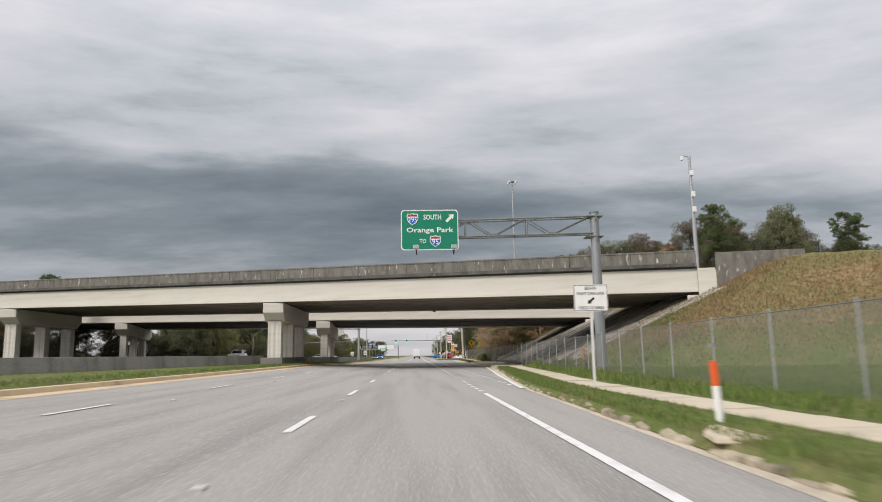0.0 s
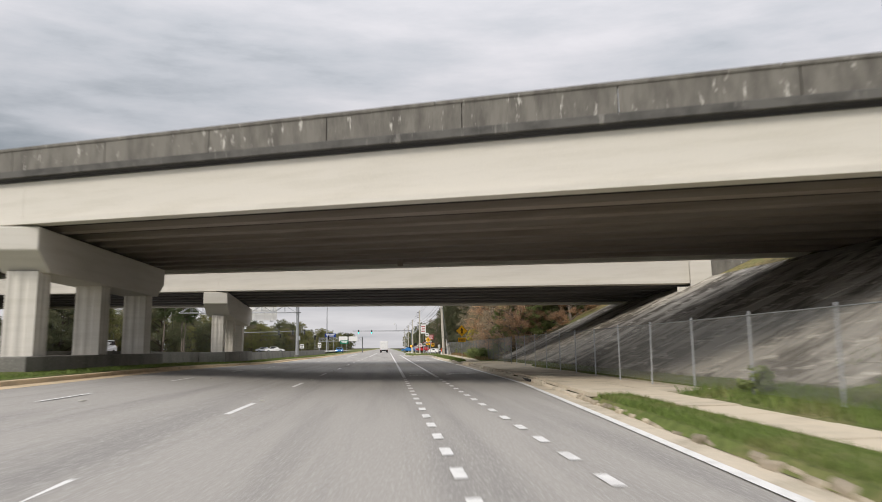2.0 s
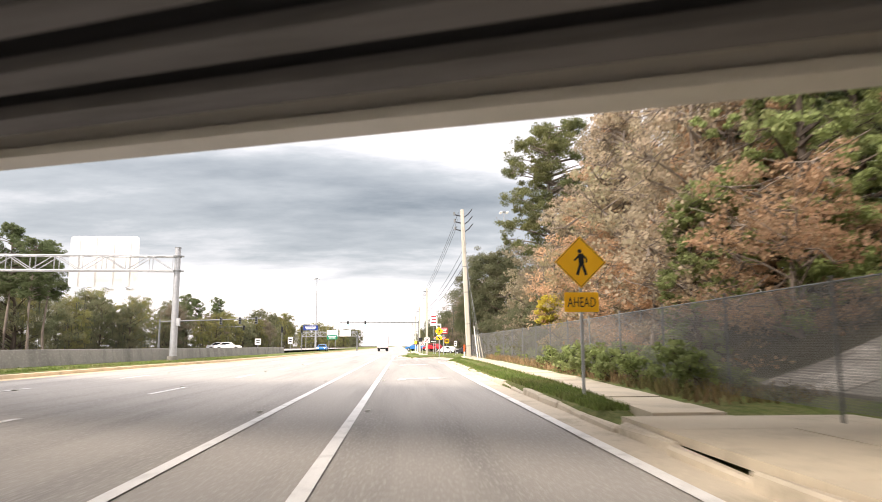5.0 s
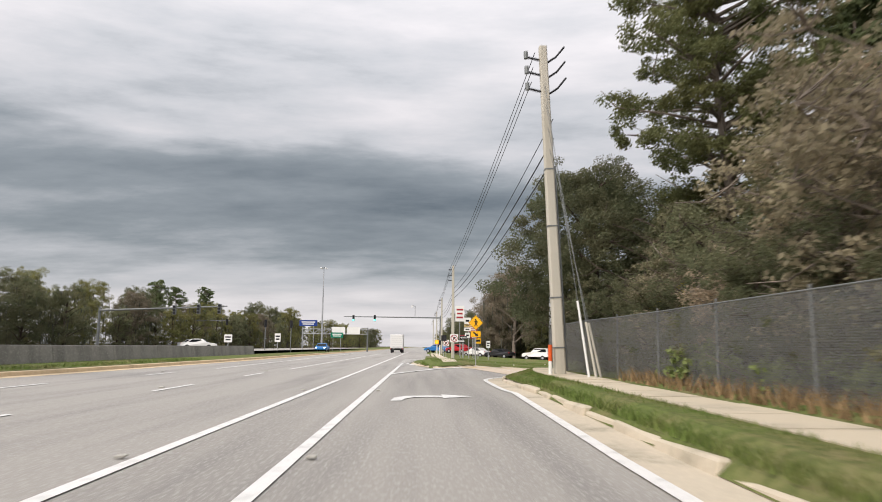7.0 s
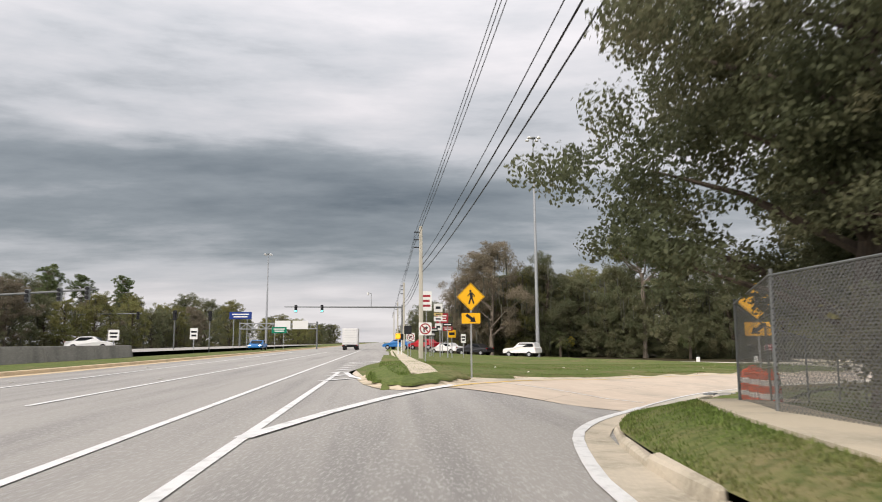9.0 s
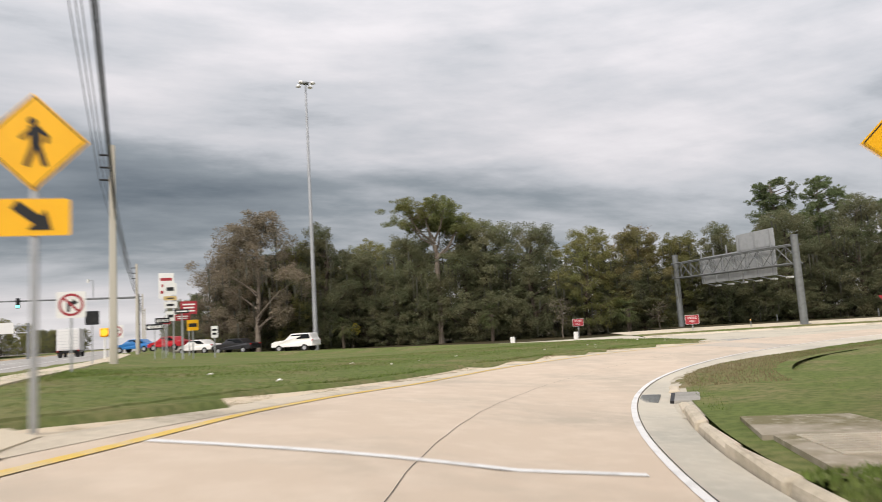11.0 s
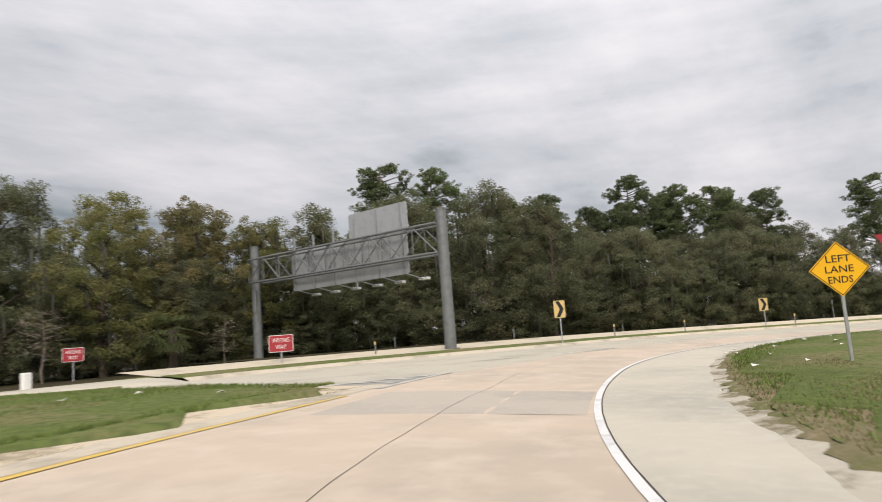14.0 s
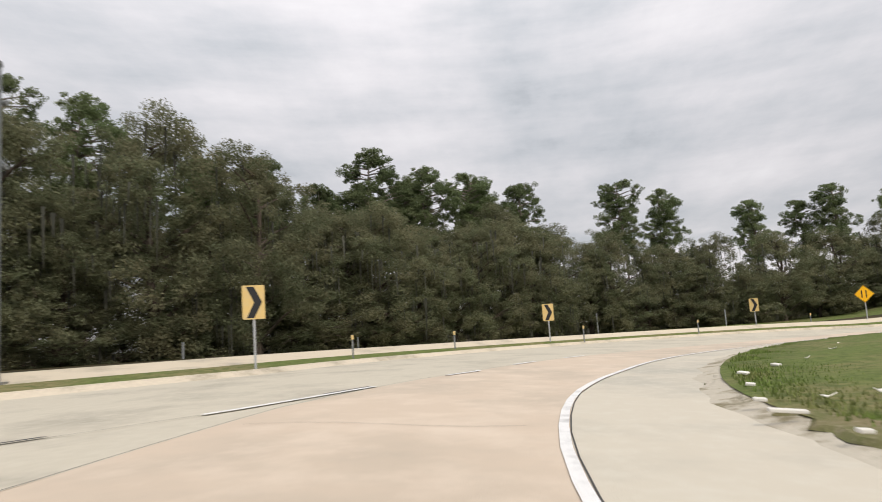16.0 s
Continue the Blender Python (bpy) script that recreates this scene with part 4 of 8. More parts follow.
for x0, first in ((-2.05, 12.9), (-5.95, 14.9)):
    for y in [first + 10.05 * k for k in range(-5, 7)] + [83.5 + 8.6 * k for k in range(6)]:
        xx = x0 - 0.95 * (1 - ss(65, 105, y)) + 0.9 * ss(112, 134, y) if x0 < -4 else x0 + 0.15 * ss(60, 75, y) + 0.25 * ss(80, 120, y)
        mark(stripe(xx, xx, y, y + 2.9), "white dashed lane line on asphalt")
mark(stripe(-1.45, -1.35, 134, 205), "long solid white lane line before the intersection", "edge_line")
mark(stripe(-4.95, -5.6, 134, 205), "long solid white lane line before the intersection", "edge_line")
mark(stripe(2.1, 2.1, -40, 12.6), "solid white edge line", "edge_line")
y = 13.7
while y < 58:
    mark(stripe(2.1, 2.1, y, y + 0.62), "short white dotted line of the turn lane")
    if y > 17.5:
        mark(stripe(3.58, 3.58, y - 0.6, y + 0.02), "short white dotted line of the bike lane")
    y += 1.55
mark(stripe(2.1, 2.1, 59.3, 240), "solid white line beside the bike lane", "edge_line")
mark(stripe(3.6, 3.6, 59.0, 148), "solid white line between bike lane and turn lane", "edge_line")
pts = [(edge_x(y), y) for y in far_rows(15, 118, 2)] + [polar(inner_line(th), th) for th in [179 - 1.5 * i for i in range(0, 106)]]


def ribbon(name, pts, width, mat, label, lift=0.020, parent=None):
    secs = []
    for i, p in enumerate(pts):
        a, b = Vector(pts[max(0, i - 1)]), Vector(pts[min(len(pts) - 1, i + 1)])
        d = (b - a).normalized()
        nrm = Vector((d.y, -d.x))
        q0, q1 = Vector(p) - nrm * width / 2, Vector(p) + nrm * width / 2
        secs.append([(q0.x, q0.y, ramp_z(*q0) + lift), (q1.x, q1.y, ramp_z(*q1) + lift)])
    return tagged(loft(name, secs, mat), label=label, category="road marking", kind="structure")


ribbon("edge_line", pts[:len(far_rows(15, 118, 2)) + 20], 0.16, "paint", "solid white edge line that bends into the ramp", 0.018)
ribbon("edge_line", [polar(inner_line(th), th) for th in [153 - 1.5 * i for i in range(0, 88)]], 0.085, "paint", "broad white edge line on the inside of the ramp")
ribbon("joint", [polar(inner_line(th) - 0.058, th) for th in [152 - 1.5 * i for i in range(0, 84)]], 0.012, "joint", "dark joint beside the edge line", 0.017)


def yellow_r(th):
    return curve_through([(100, 43.35), (103, 43.4), (105, 43.45), (108, 43.55), (112, 43.8), (116, 44.0), (120, 44.05), (125, 44.0), (128, 43.95), (132, 43.73), (136, 43.48), (141, 43.5), (145, 43.4), (148, 43.22), (153, 43.15)], th)


ribbon("edge_line", [polar(yellow_r(th), th) for th in [153.3 - 1.2 * i for i in range(0, 41)]], 0.13, "yellow_paint", "worn yellow edge line of the ramp")
ribbon("joint", [polar(curve_through([(94, 41.57), (98, 41.57), (104, 41.22), (109, 41.19), (115, 41.2), (120, 41.06), (127, 40.97), (132, 40.88), (145, 40.88), (154, 40.68)], th) + 0.012 * math.sin(th * 0.9) + 0.006 * math.sin(th * 3.1), th) for th in [153.5 - 0.4 * i for i in range(0, 148)]], 0.006, "joint", "dark crooked joint along the ramp", 0.017)
ribbon("joint", [polar(lane_edge(th), th) for th in [98.6 - 0.8 * i for i in range(0, 34)]], 0.010, "joint", "thin dark seam between the two concrete roadways", 0.019)


def merge_r(th):
    return curve_through([(80, 41.3), (80.8, 41.35), (85, 42.2), (86.6, 42.52), (88.6, 43.0), (90.8, 43.85), (92.5, 44.7), (94.4, 45.6), (97, 46.6)], th)


ribbon("joint", [polar(merge_r(th), th) for th in [97 - 0.6 * i for i in range(0, 16)]], 0.012, "joint", "thin dark joint along the joining roadway", 0.019)
for t0, t1, mat_, wide_ in ((92.6, 90.6, "joint", 0.07), (88.9, 84.9, "paint", 0.10), (86.3, 84.9, "joint", 0.06), (82.2, 80.4, "paint", 0.10), (78.0, 76.2, "paint", 0.10), (73.8, 72.0, "paint", 0.10)):
    n_ = 6
    off_ = 0.09 if mat_ == "joint" else 0.0
    ribbon("lane_marking" if mat_ == "paint" else "joint", [polar((merge_r(t) if t > 80.4 else lane_edge(t)) + off_, t) for t in [t0 + (t1 - t0) * i / n_ for i in range(n_ + 1)]], wide_, mat_, "worn white dash where the two roadways merge" if mat_ == "paint" else "black contrast strip beside the lane dashes", 0.022)
ring("slab_patch", lambda t: 39.42, lambda t: 42.9, "slab_patch", 0.0145, "greyer concrete slab across the ramp lane", th_list=[108.7 - 0.41 * i for i in range(11)], n=4, category="ramp")
for th, r0, r1 in ((101.5, 39.7, 43.2), (90.0, 39.8, 42.3), (118.0, 39.2, 43.8)):
    ribbon("joint", [polar(r0 + (r1 - r0) * i / 6, th + 0.15 * math.sin(i)) for i in range(7)], 0.008, "joint", "faint transverse joint in the ramp lane", 0.018)

for tha, thb, r0, r1 in ((147.5, 148.1, 38.95, 43.15),):
    a, b = polar(r0, tha), polar(r1, thb)
    ribbon("crosswalk_line", [(a[0] + (b[0] - a[0]) * i / 8, a[1] + (b[1] - a[1]) * i / 8) for i in range(9)], 0.14, "paint", "white crosswalk line across the ramp")


def gore_r(th):
    return curve_through([(98.7, 43.45), (99.2, 43.6), (100.4, 44.25), (101.4, 44.85), (103, 45.25)], th)


ring("gore", lambda t: 43.45, gore_r, "slab_grey", 0.016, "grey paved gore between the two roadways", th_list=[102.7 - 0.2 * i for i in range(0, 21)], n=3, category="gore")
ribbon("edge_line", [polar(43.42, th) for th in [103.6 - 0.4 * i for i in range(0, 14)]], 0.18, "faded_paint", "faded white line at the edge of the gore")
ribbon("edge_line", [polar(gore_r(th) + 0.06, th) for th in [102.4 - 0.4 * i for i in range(0, 10)]], 0.10, "faded_paint", "faded white line at the far edge of the gore")
for th in (99.9, 100.9, 101.9):
    ribbon("hatch_line", [polar(43.6, th), polar((43.5 + gore_r(th)) / 2, th - 0.45), polar(gore_r(th) - 0.12, th - 0.3)], 0.2, "faded_paint", "worn white chevron painted in the gore", 0.024)
ribbon("edge_line", [(3.9, 147.0), (4.3, 143.5), (5.0, 140.5)], 0.2, "paint", "white gore line")
ribbon("edge_line", [polar(43.35, th) for th in (166, 162, 158, 155, 152.5)], 0.25, "paint", "white line at the left of the ramp throat")
for i in range(8):
    y = 141.5 + 2.6 * i
    xr = curve_through([(138.6, 4.6), (142, 4.3), (147, 3.8), (152, 4.2), (159, 5.2), (165, 5.7)], y)
    ribbon("hatch_line", [(3.6 - 0.2, y), (xr - 0.1, y + 0.9)], 0.3, "paint", "white diagonal hatch line of the gore", 0.02)


def flat_shape(name, outline, at, label, lift=0.014, sx=1.0, sy=1.0):
    bm = new_bm()
    vs = [bm.verts.new((at[0] + x * sx, at[1] + y * sy, ramp_z(at[0] + x * sx, at[1] + y * sy) + lift)) for x, y in outline]
    bm.faces.new(vs)
    bmesh.ops.triangulate(bm, faces=bm.faces)
    bmesh.ops.recalc_face_normals(bm, faces=bm.faces)
    ob = part(name, bm, "paint")
    return tagged(ob, label=label, category="road marking", kind="structure")


ARROW = [(-0.85, -0.6), (-0.62, -0.6), (-0.55, 0.0), (-0.35, 0.42), (0.1, 0.55), (0.28, 0.55), (0.28, 0.2), (1.0, 0.75), (0.28, 1.35), (0.28, 0.95), (0.0, 0.95), (-0.55, 0.8), (-0.8, 0.25)]
for y in (62.6, 98.5, 116.0):
    flat_shape("turn_arrow", ARROW, (5.1, y), "white right-turn arrow painted on asphalt")
# bicycle symbol
bm = new_bm()
for cx0 in (-0.28, 0.28):
    for i in range(14):
        a0, a1 = 2 * math.pi * i / 14, 2 * math.pi * (i + 1) / 14
        q = [(2.88 + cx0 + rr * math.cos(a), 61.6 + 1.9 * rr * math.sin(a), 0.014) for rr, a in ((0.16, a0), (0.22, a0), (0.22, a1), (0.16, a1))]
        bm.faces.new([bm.verts.new(p) for p in q])
for (x0, y0), (x1, y1) in (((-0.28, 0), (0.0, 0.55)), ((0.0, 0.0), (-0.15, 0.5)), ((0.28, 0.0), (0.12, 0.7)), ((-0.02, 0.5), (0.18, 0.5)), ((0.0, 0.0), (0.18, 0.5))):
    d = Vector((x1 - x0, y1 - y0)).normalized()
    nn = Vector((d.y, -d.x)) * 0.035
    bm.faces.new([bm.verts.new((2.88 + x, 61.6 + y, 0.0145)) for x, y in ((x0 + nn.x, y0 + nn.y), (x1 + nn.x, y1 + nn.y), (x1 - nn.x, y1 - nn.y), (x0 - nn.x, y0 - nn.y))])
for i in range(2):
    bm.faces.new([bm.verts.new((2.88 + x, 63.8 + y + 0.0 * i, 0.0142 + 0.0004 * i)) for x, y in ((-0.4, 0.0), (-0.4, 0.35), (0, 1.0), (0.4, 0.35), (0.4, 0.0), (0.0, 0.6))]) if i == 0 else None
bmesh.ops.recalc_face_normals(bm, faces=bm.faces)
mark(bm, "white bicycle symbol and arrow painted on asphalt", "bike_symbol")
# raised reflective markers
for k in range(-1, 13):
    for x0 in (-1.98, -6.05):
        box_ = add_box(new_bm(), (x0, 10.4 + 12.1 * k - (1.2 if x0 < -3 else 0), 0.02 + road_z(x0, 10.4 + 12.1 * k)), (0.12, 0.12, 0.03), 0, 0.008)
        tagged(part("road_stud", box_, "faded_paint"), label="small white raised reflector on the lane line", category="road stud", group="road studs")
for k in range(0, 6):
    for x0 in (1.9, 3.8):
        tagged(part("road_stud", add_box(new_bm(), (x0, 66 + 10.5 * k, 0.03), (0.10, 0.10, 0.024), 0, 0.008), "faded_paint"), label="small white raised reflector beside the solid line", category="road stud", group="road studs")


# ---- bridges ----
def bridge(name, v0, width, dz, label, pier_u, right_end, left_end, col=1.0, rail="parapet", edge="shadow_edge", under="girder", fall=0.0):
    """A girder bridge in the freeway's frame. v0: near face; dz: lift against the first bridge; fall: crossfall of the banked deck."""
    top = thing(name, label, "bridge", (BP[0] - math.sin(BA) * v0, BP[1] + math.cos(BA) * v0, 0), math.degrees(BA))
    g = -0.024

    def zb(u):
        return 6.35 + g * u + dz
    ua, ub = left_end, right_end
    L = ub - ua

    def beam(nm, u0, u1, va, vb, z0, z1, mat, bev=0.0, lab=""):
        bm = new_bm()
        q = []
        for u in (u0, u1):
            for vv, zz in ((va, z0), (vb, z0), (vb, z1), (va, z1)):
                q.append(bm.verts.new((u, vv, zb(u) + zz - fall * vv)))
        for f in ((0, 1, 2, 3), (7, 6, 5, 4), (0, 4, 5, 1), (1, 5, 6, 2), (2, 6, 7, 3), (3, 7, 4, 0)):
            bm.faces.new([q[i] for i in f])
        bmesh.ops.recalc_face_normals(bm, faces=bm.faces)
        if bev:
            bmesh.ops.bevel(bm, geom=bm.edges[:], offset=bev, segments=1, affect="EDGES")
        return part(nm, bm, mat, top, lab)
    spans = []
    cuts = [ua] + sorted(pier_u) + [ub]
    for a, b in zip(cuts, cuts[1:]):
        spans.append((a + 0.006, b - 0.006))
    n = max(7, int(width / 1.72))
    sp = (width - 1.3) / (n - 1)
    for a, b in spans:
        # outer girders in pale paint with a flange below
        for vv, first in ((0.35, True), (width - 0.75, False)):
            beam("fascia_girder", a, b, vv, vv + 0.3, 0.20, 1.84, "bridge", lab="pale painted outer girder")
            beam("flange", a, b, vv - 0.16, vv + 0.46, 0.0, 0.20, "bridge")
        for i in range(1, n - 1):
            vv = 0.5 + sp * i
            # web is coloured dark for the shaded gap between the flanges
            beam("girder", a, b, vv - 0.12, vv + 0.12, 0.25, 1.84, "soffit", lab="inner girder with shade in its dark colour")
            # flange colour is lighter than the web's, as light reaches its bottom
            beam("flange", a, b, vv - 0.30, vv + 0.30, 0.0, 0.25, under, lab="underside flange with shade in its colour")
    # deck slab carries the same painted shade as the webs
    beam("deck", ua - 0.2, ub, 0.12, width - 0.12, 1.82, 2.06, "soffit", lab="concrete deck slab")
    for vv, sgn in ((0.0, 1), (width, -1)):
        a, b = min(vv, vv + sgn * 0.42), max(vv, vv + sgn * 0.42)
        beam("deck_edge", ua - 0.2, ub, a, b, 1.86, 2.14, edge, 0.02, "edge of the deck slab")
        aa, bb = min(vv + sgn * 0.27, vv + sgn * 0.35), max(vv + sgn * 0.27, vv + sgn * 0.35)
        # strip added for the drip stain and the shadow gap under the deck edge
        beam("drip_joint", ua - 0.2, ub, aa, bb, 1.74, 1.862, "soffit", 0.0, "dark strip of stain and painted shade under the deck edge")
        # parapet in cast lengths
        m = int(L / 4.6)
        for i in range(m):
            u0 = ua + L * i / m
            u1 = ua + L * (i + 1) / m
            aa, bb = min(vv + sgn * 0.06, vv + sgn * 0.30), max(vv + sgn * 0.06, vv + sgn * 0.30)
            beam("parapet", u0 + 0.012, u1 - 0.012, aa, bb, 2.14, 3.04 + 0.012 * random.uniform(-1, 1), rail, 0.015, "cast concrete parapet" if i == 0 else "")
        aa, bb = min(vv + sgn * 0.02, vv + sgn * 0.33), max(vv + sgn * 0.02, vv + sgn * 0.33)
        m = int(L / 9.2)
        for i in range(m):
            beam("coping", ua + L * i / m + 0.01, ua + L * (i + 1) / m - 0.01, aa, bb, 2.97, 3.10, rail, 0.015)
    # piers
    for u in pier_u:
        pier = thing("bridge_pier", "concrete bridge pier with a long cap beam on fluted columns", "pier", (0, 0, 0), 0, "bridge piers")
        c, sn = math.cos(BA), math.sin(BA)
        bx, by = BP[0] - sn * v0 + c * u, BP[1] + c * v0 + sn * u
        pier.matrix_basis = pose(bx, by, 0, 0, 0, 0)
        zc = zb(u) - 0.07
        ln = min(width, 14.2) / math.cos(BA) - 0.3
        bm = new_bm()
        pts_ = [(0.1, -0.02), (0.1, -0.95), (1.2, -1.75), (ln - 1.0, -1.75), (ln + 0.1, -0.95), (ln + 0.1, -0.02)]
        fa = [bm.verts.new((-0.95, y, zc + z - fall * y * math.cos(BA))) for y, z in pts_]
        fb = [bm.verts.new((0.95, y, zc + z - fall * y * math.cos(BA))) for y, z in pts_]
        bm.faces.new(fa)
        bm.faces.new(fb[::-1])
        for i in range(len(pts_)):
            j = (i + 1) % len(pts_)
            bm.faces.new((fa[j], fa[i], fb[i], fb[j]))
        bmesh.ops.recalc_face_normals(bm, faces=bm.faces)
        bmesh.ops.bevel(bm, geom=bm.edges[:], offset=0.04, segments=1, affect="EDGES")
        part("cap_beam", bm, "bridge", pier)
        for k in range(3):
            yy = 1.45 + (ln - 2.9) * k / 2
            bm = new_bm()
            ring_ = []
            for (x0, y0), (x1, y1) in (((-0.75, -0.65), (0.75, -0.65)), ((0.75, -0.65), (0.75, 0.65)), ((0.75, 0.65), (-0.75, 0.65)), ((-0.75, 0.65), (-0.75, -0.65))):
                nx, ny = (y1 - y0), -(x1 - x0)
                ll = math.hypot(nx, ny)
                for q in range(11):
                    o = 0.045 if q in (2, 3, 6, 7) else 0.0
                    ring_.append((col * (x0 + (x1 - x0) * q / 11 - nx / ll * o), col * (y0 + (y1 - y0) * q / 11 - ny / ll * o)))
            lo_ = [bm.verts.new((x, yy + y, 0.2)) for x, y in ring_]
            hi_ = [bm.verts.new((x, yy + y, zc - 1.7 - fall * yy * math.cos(BA))) for x, y in ring_]
            for q in range(len(ring_)):
                w = (q + 1) % len(ring_)
                bm.faces.new((lo_[q], lo_[w], hi_[w], hi_[q]))
            bmesh.ops.recalc_face_normals(bm, faces=bm.faces)
            part("column", bm, "bridge", pier)
        box_part("footing_wall", (0, ln / 2, 0.55), (2.0, ln + 0.6, 1.3), "wall", pier, bevel=0.04, label="low concrete crash wall round the columns")
    # right abutment and wing wall
    ab = ub
    bm = new_bm()
    for u0, u1, va, vb, z0, z1 in ((ab + 0.02, ab + 1.3, 0.0, width, -2.6, 1.58), (ab + 0.06, ab + 1.25, -0.02, 0.5, 1.56, 1.74)):
        q = [bm.verts.new((u, vv, zb(u) + zz - fall * vv)) for u in (u0, u1) for vv, zz in ((va, z0), (vb, z0), (vb, z1), (va, z1))]
        for f in ((0, 1, 2, 3), (7, 6, 5, 4), (0, 4, 5, 1), (1, 5, 6, 2), (2, 6, 7, 3), (3, 7, 4, 0)):
            bm.faces.new([q[i] for i in f])
    bmesh.ops.recalc_face_normals(bm, faces=bm.faces)
    part("abutment", bm, "bridge", top, "pale concrete abutment")
    beam("bearing_seat", ab - 0.8, ab + 0.2, 0.1, width - 0.1, -2.6, -0.25, "bridge", 0.02)
    beam("wing_wall", ab + 1.3, ab + 7.2, 0.02, 0.45, -2.6, 2.86, "parapet", 0.02, "stained concrete wing wall")
    beam("wing_wall", ab + 1.3, ab + 7.2, width - 0.45, width - 0.02, -2.6, 2.86, "parapet", 0.02)
    return top


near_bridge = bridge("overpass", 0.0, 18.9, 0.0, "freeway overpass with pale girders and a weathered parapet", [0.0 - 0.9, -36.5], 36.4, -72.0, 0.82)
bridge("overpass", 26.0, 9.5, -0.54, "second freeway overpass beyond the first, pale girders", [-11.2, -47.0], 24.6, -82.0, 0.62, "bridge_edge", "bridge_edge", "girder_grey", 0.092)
du, dv = uv_of(2.04, 64.8)
box_part("drain_stub", (du, dv, 6.35 - 0.024 * du - 0.16), (0.26, 0.26, 0.36), "girder", near_bridge, bevel=0.03, label="short square drain stub below the girders")


# ---- sidewalks and kerbs, piece by piece ----
def prism(name, low, high, mat, parent, bev=0.0):
    """A piece between two rings of four points."""
    bm = new_bm()
    a = [bm.verts.new(p) for p in low]
    b = [bm.verts.new(p) for p in high]
    bm.faces.new(a[::-1])
    bm.faces.new(b)
    for i in range(4):
        j = (i + 1) % 4
        bm.faces.new((a[i], a[j], b[j], b[i]))
    bmesh.ops.recalc_face_normals(bm, faces=bm.faces)
    if bev:
        bmesh.ops.bevel(bm, geom=bm.edges[:], offset=bev, segments=1, affect="EDGES")
    return part(name, bm, mat, parent)


walkway = thing("sidewalk", "narrow pale concrete sidewalk in cast slabs", "sidewalk", kind="structure")
y = -36.0
while y < 117.5:
    y1 = y + 1.5
    under = 44 < y < 84
    z0, z1 = 0.215 + berm(y) + ramp_z(curb_x(y), y), 0.215 + berm(y1) + ramp_z(curb_x(y1), y1)
    g = 0.012
    cuts_ = [(walk_in(y), walk_in(y) + 1.05, walk_in(y1), walk_in(y1) + 1.05)]
    if under:
        m0, m1 = (curb_x(y) + fence_x(y)) / 2 + 0.4, (curb_x(y1) + fence_x(y1)) / 2 + 0.4
        cuts_ = [(curb_x(y) + 0.18, m0 - 0.01, curb_x(y1) + 0.18, m1 - 0.01), (m0 + 0.01, fence_x(y) + 0.25, m1 + 0.01, fence_x(y1) + 0.25), (fence_x(y) + 0.27, fence_x(y) + 2.1, fence_x(y1) + 0.27, fence_x(y1) + 2.1)]
    for a0, b0, a1, b1 in cuts_:
        dzr = random.uniform(-0.008, 0.012) - (0.04 if under else 0)
        low = [(a0, y + g, z0 - 0.12), (b0, y + g, z0 - 0.12), (b1, y1 - g, z1 - 0.12), (a1, y1 - g, z1 - 0.12)]
        prism("slab", low, [(p, q, c + 0.135 + dzr) for p, q, c in low], "walk", walkway)
    y = y1
bend = thing("sidewalk", "sidewalk slabs that curve with the corner", "sidewalk", kind="structure")
prev = None
for i, th in enumerate([180.6 - 2.1 * k for k in range(0, 18)]):
    r = walk_r(th)
    a, b = polar(r, th), polar(r - 1.05, th)
    z = corner_z(th) + 0.01
    if prev:
        low = [(*prev[0], prev[2] - 0.12), (*prev[1], prev[2] - 0.12), (*b, z - 0.12), (*a, z - 0.12)]
        prism("slab", low, [(p, q, c + 0.14) for p, q, c in low], "walk", bend)
    prev = (a, b, z)
# landing with ribbed plates at the crossing
pad = thing("sidewalk", "cracked concrete landing at the crossing", "sidewalk", kind="structure")
for k, (ta, tb) in enumerate(((149.6, 147.9), (147.85, 144.9), (144.85, 142.2))):
    low = [(*polar(r, t), ramp_z(*polar(37.6, t)) + 0.02) for r, t in ((37.6, ta), (34.4, ta), (34.2, tb), (37.5, tb))]
    prism("slab", low, [(p, q, c + 0.15) for p, q, c in low], "dirty_walk", pad)
for k in range(9):
    ta = 146.9 - 0.22 * k
    low = [(*polar(r, t), ramp_z(*polar(37.6, t)) + 0.16) for r, t in ((37.3, ta), (36.2, ta), (36.2, ta - 0.11), (37.3, ta - 0.11))]
    prism("rib", low, [(p, q, c + 0.025) for p, q, c in low], "shoulder_concrete", pad)


# broken bit of old paving in the verge beside the marker post
patch = thing("paving_fragment", "broken sandy concrete paving fragment lying in the grass verge", "paving", (3.9, 0.25, 0.135), -8)
for q in ([(-0.42, -0.75), (0.15, -0.85), (0.28, 0.05), (-0.36, -0.05)], [(-0.34, 0.0), (0.30, 0.09), (0.42, 0.75), (-0.10, 0.62)]):
    low = [(x, y, 0.0) for x, y in q]
    prism("fragment", low, [(x * 0.97, y * 0.97, 0.07) for x, y, z in low], "walk", patch, 0.012)


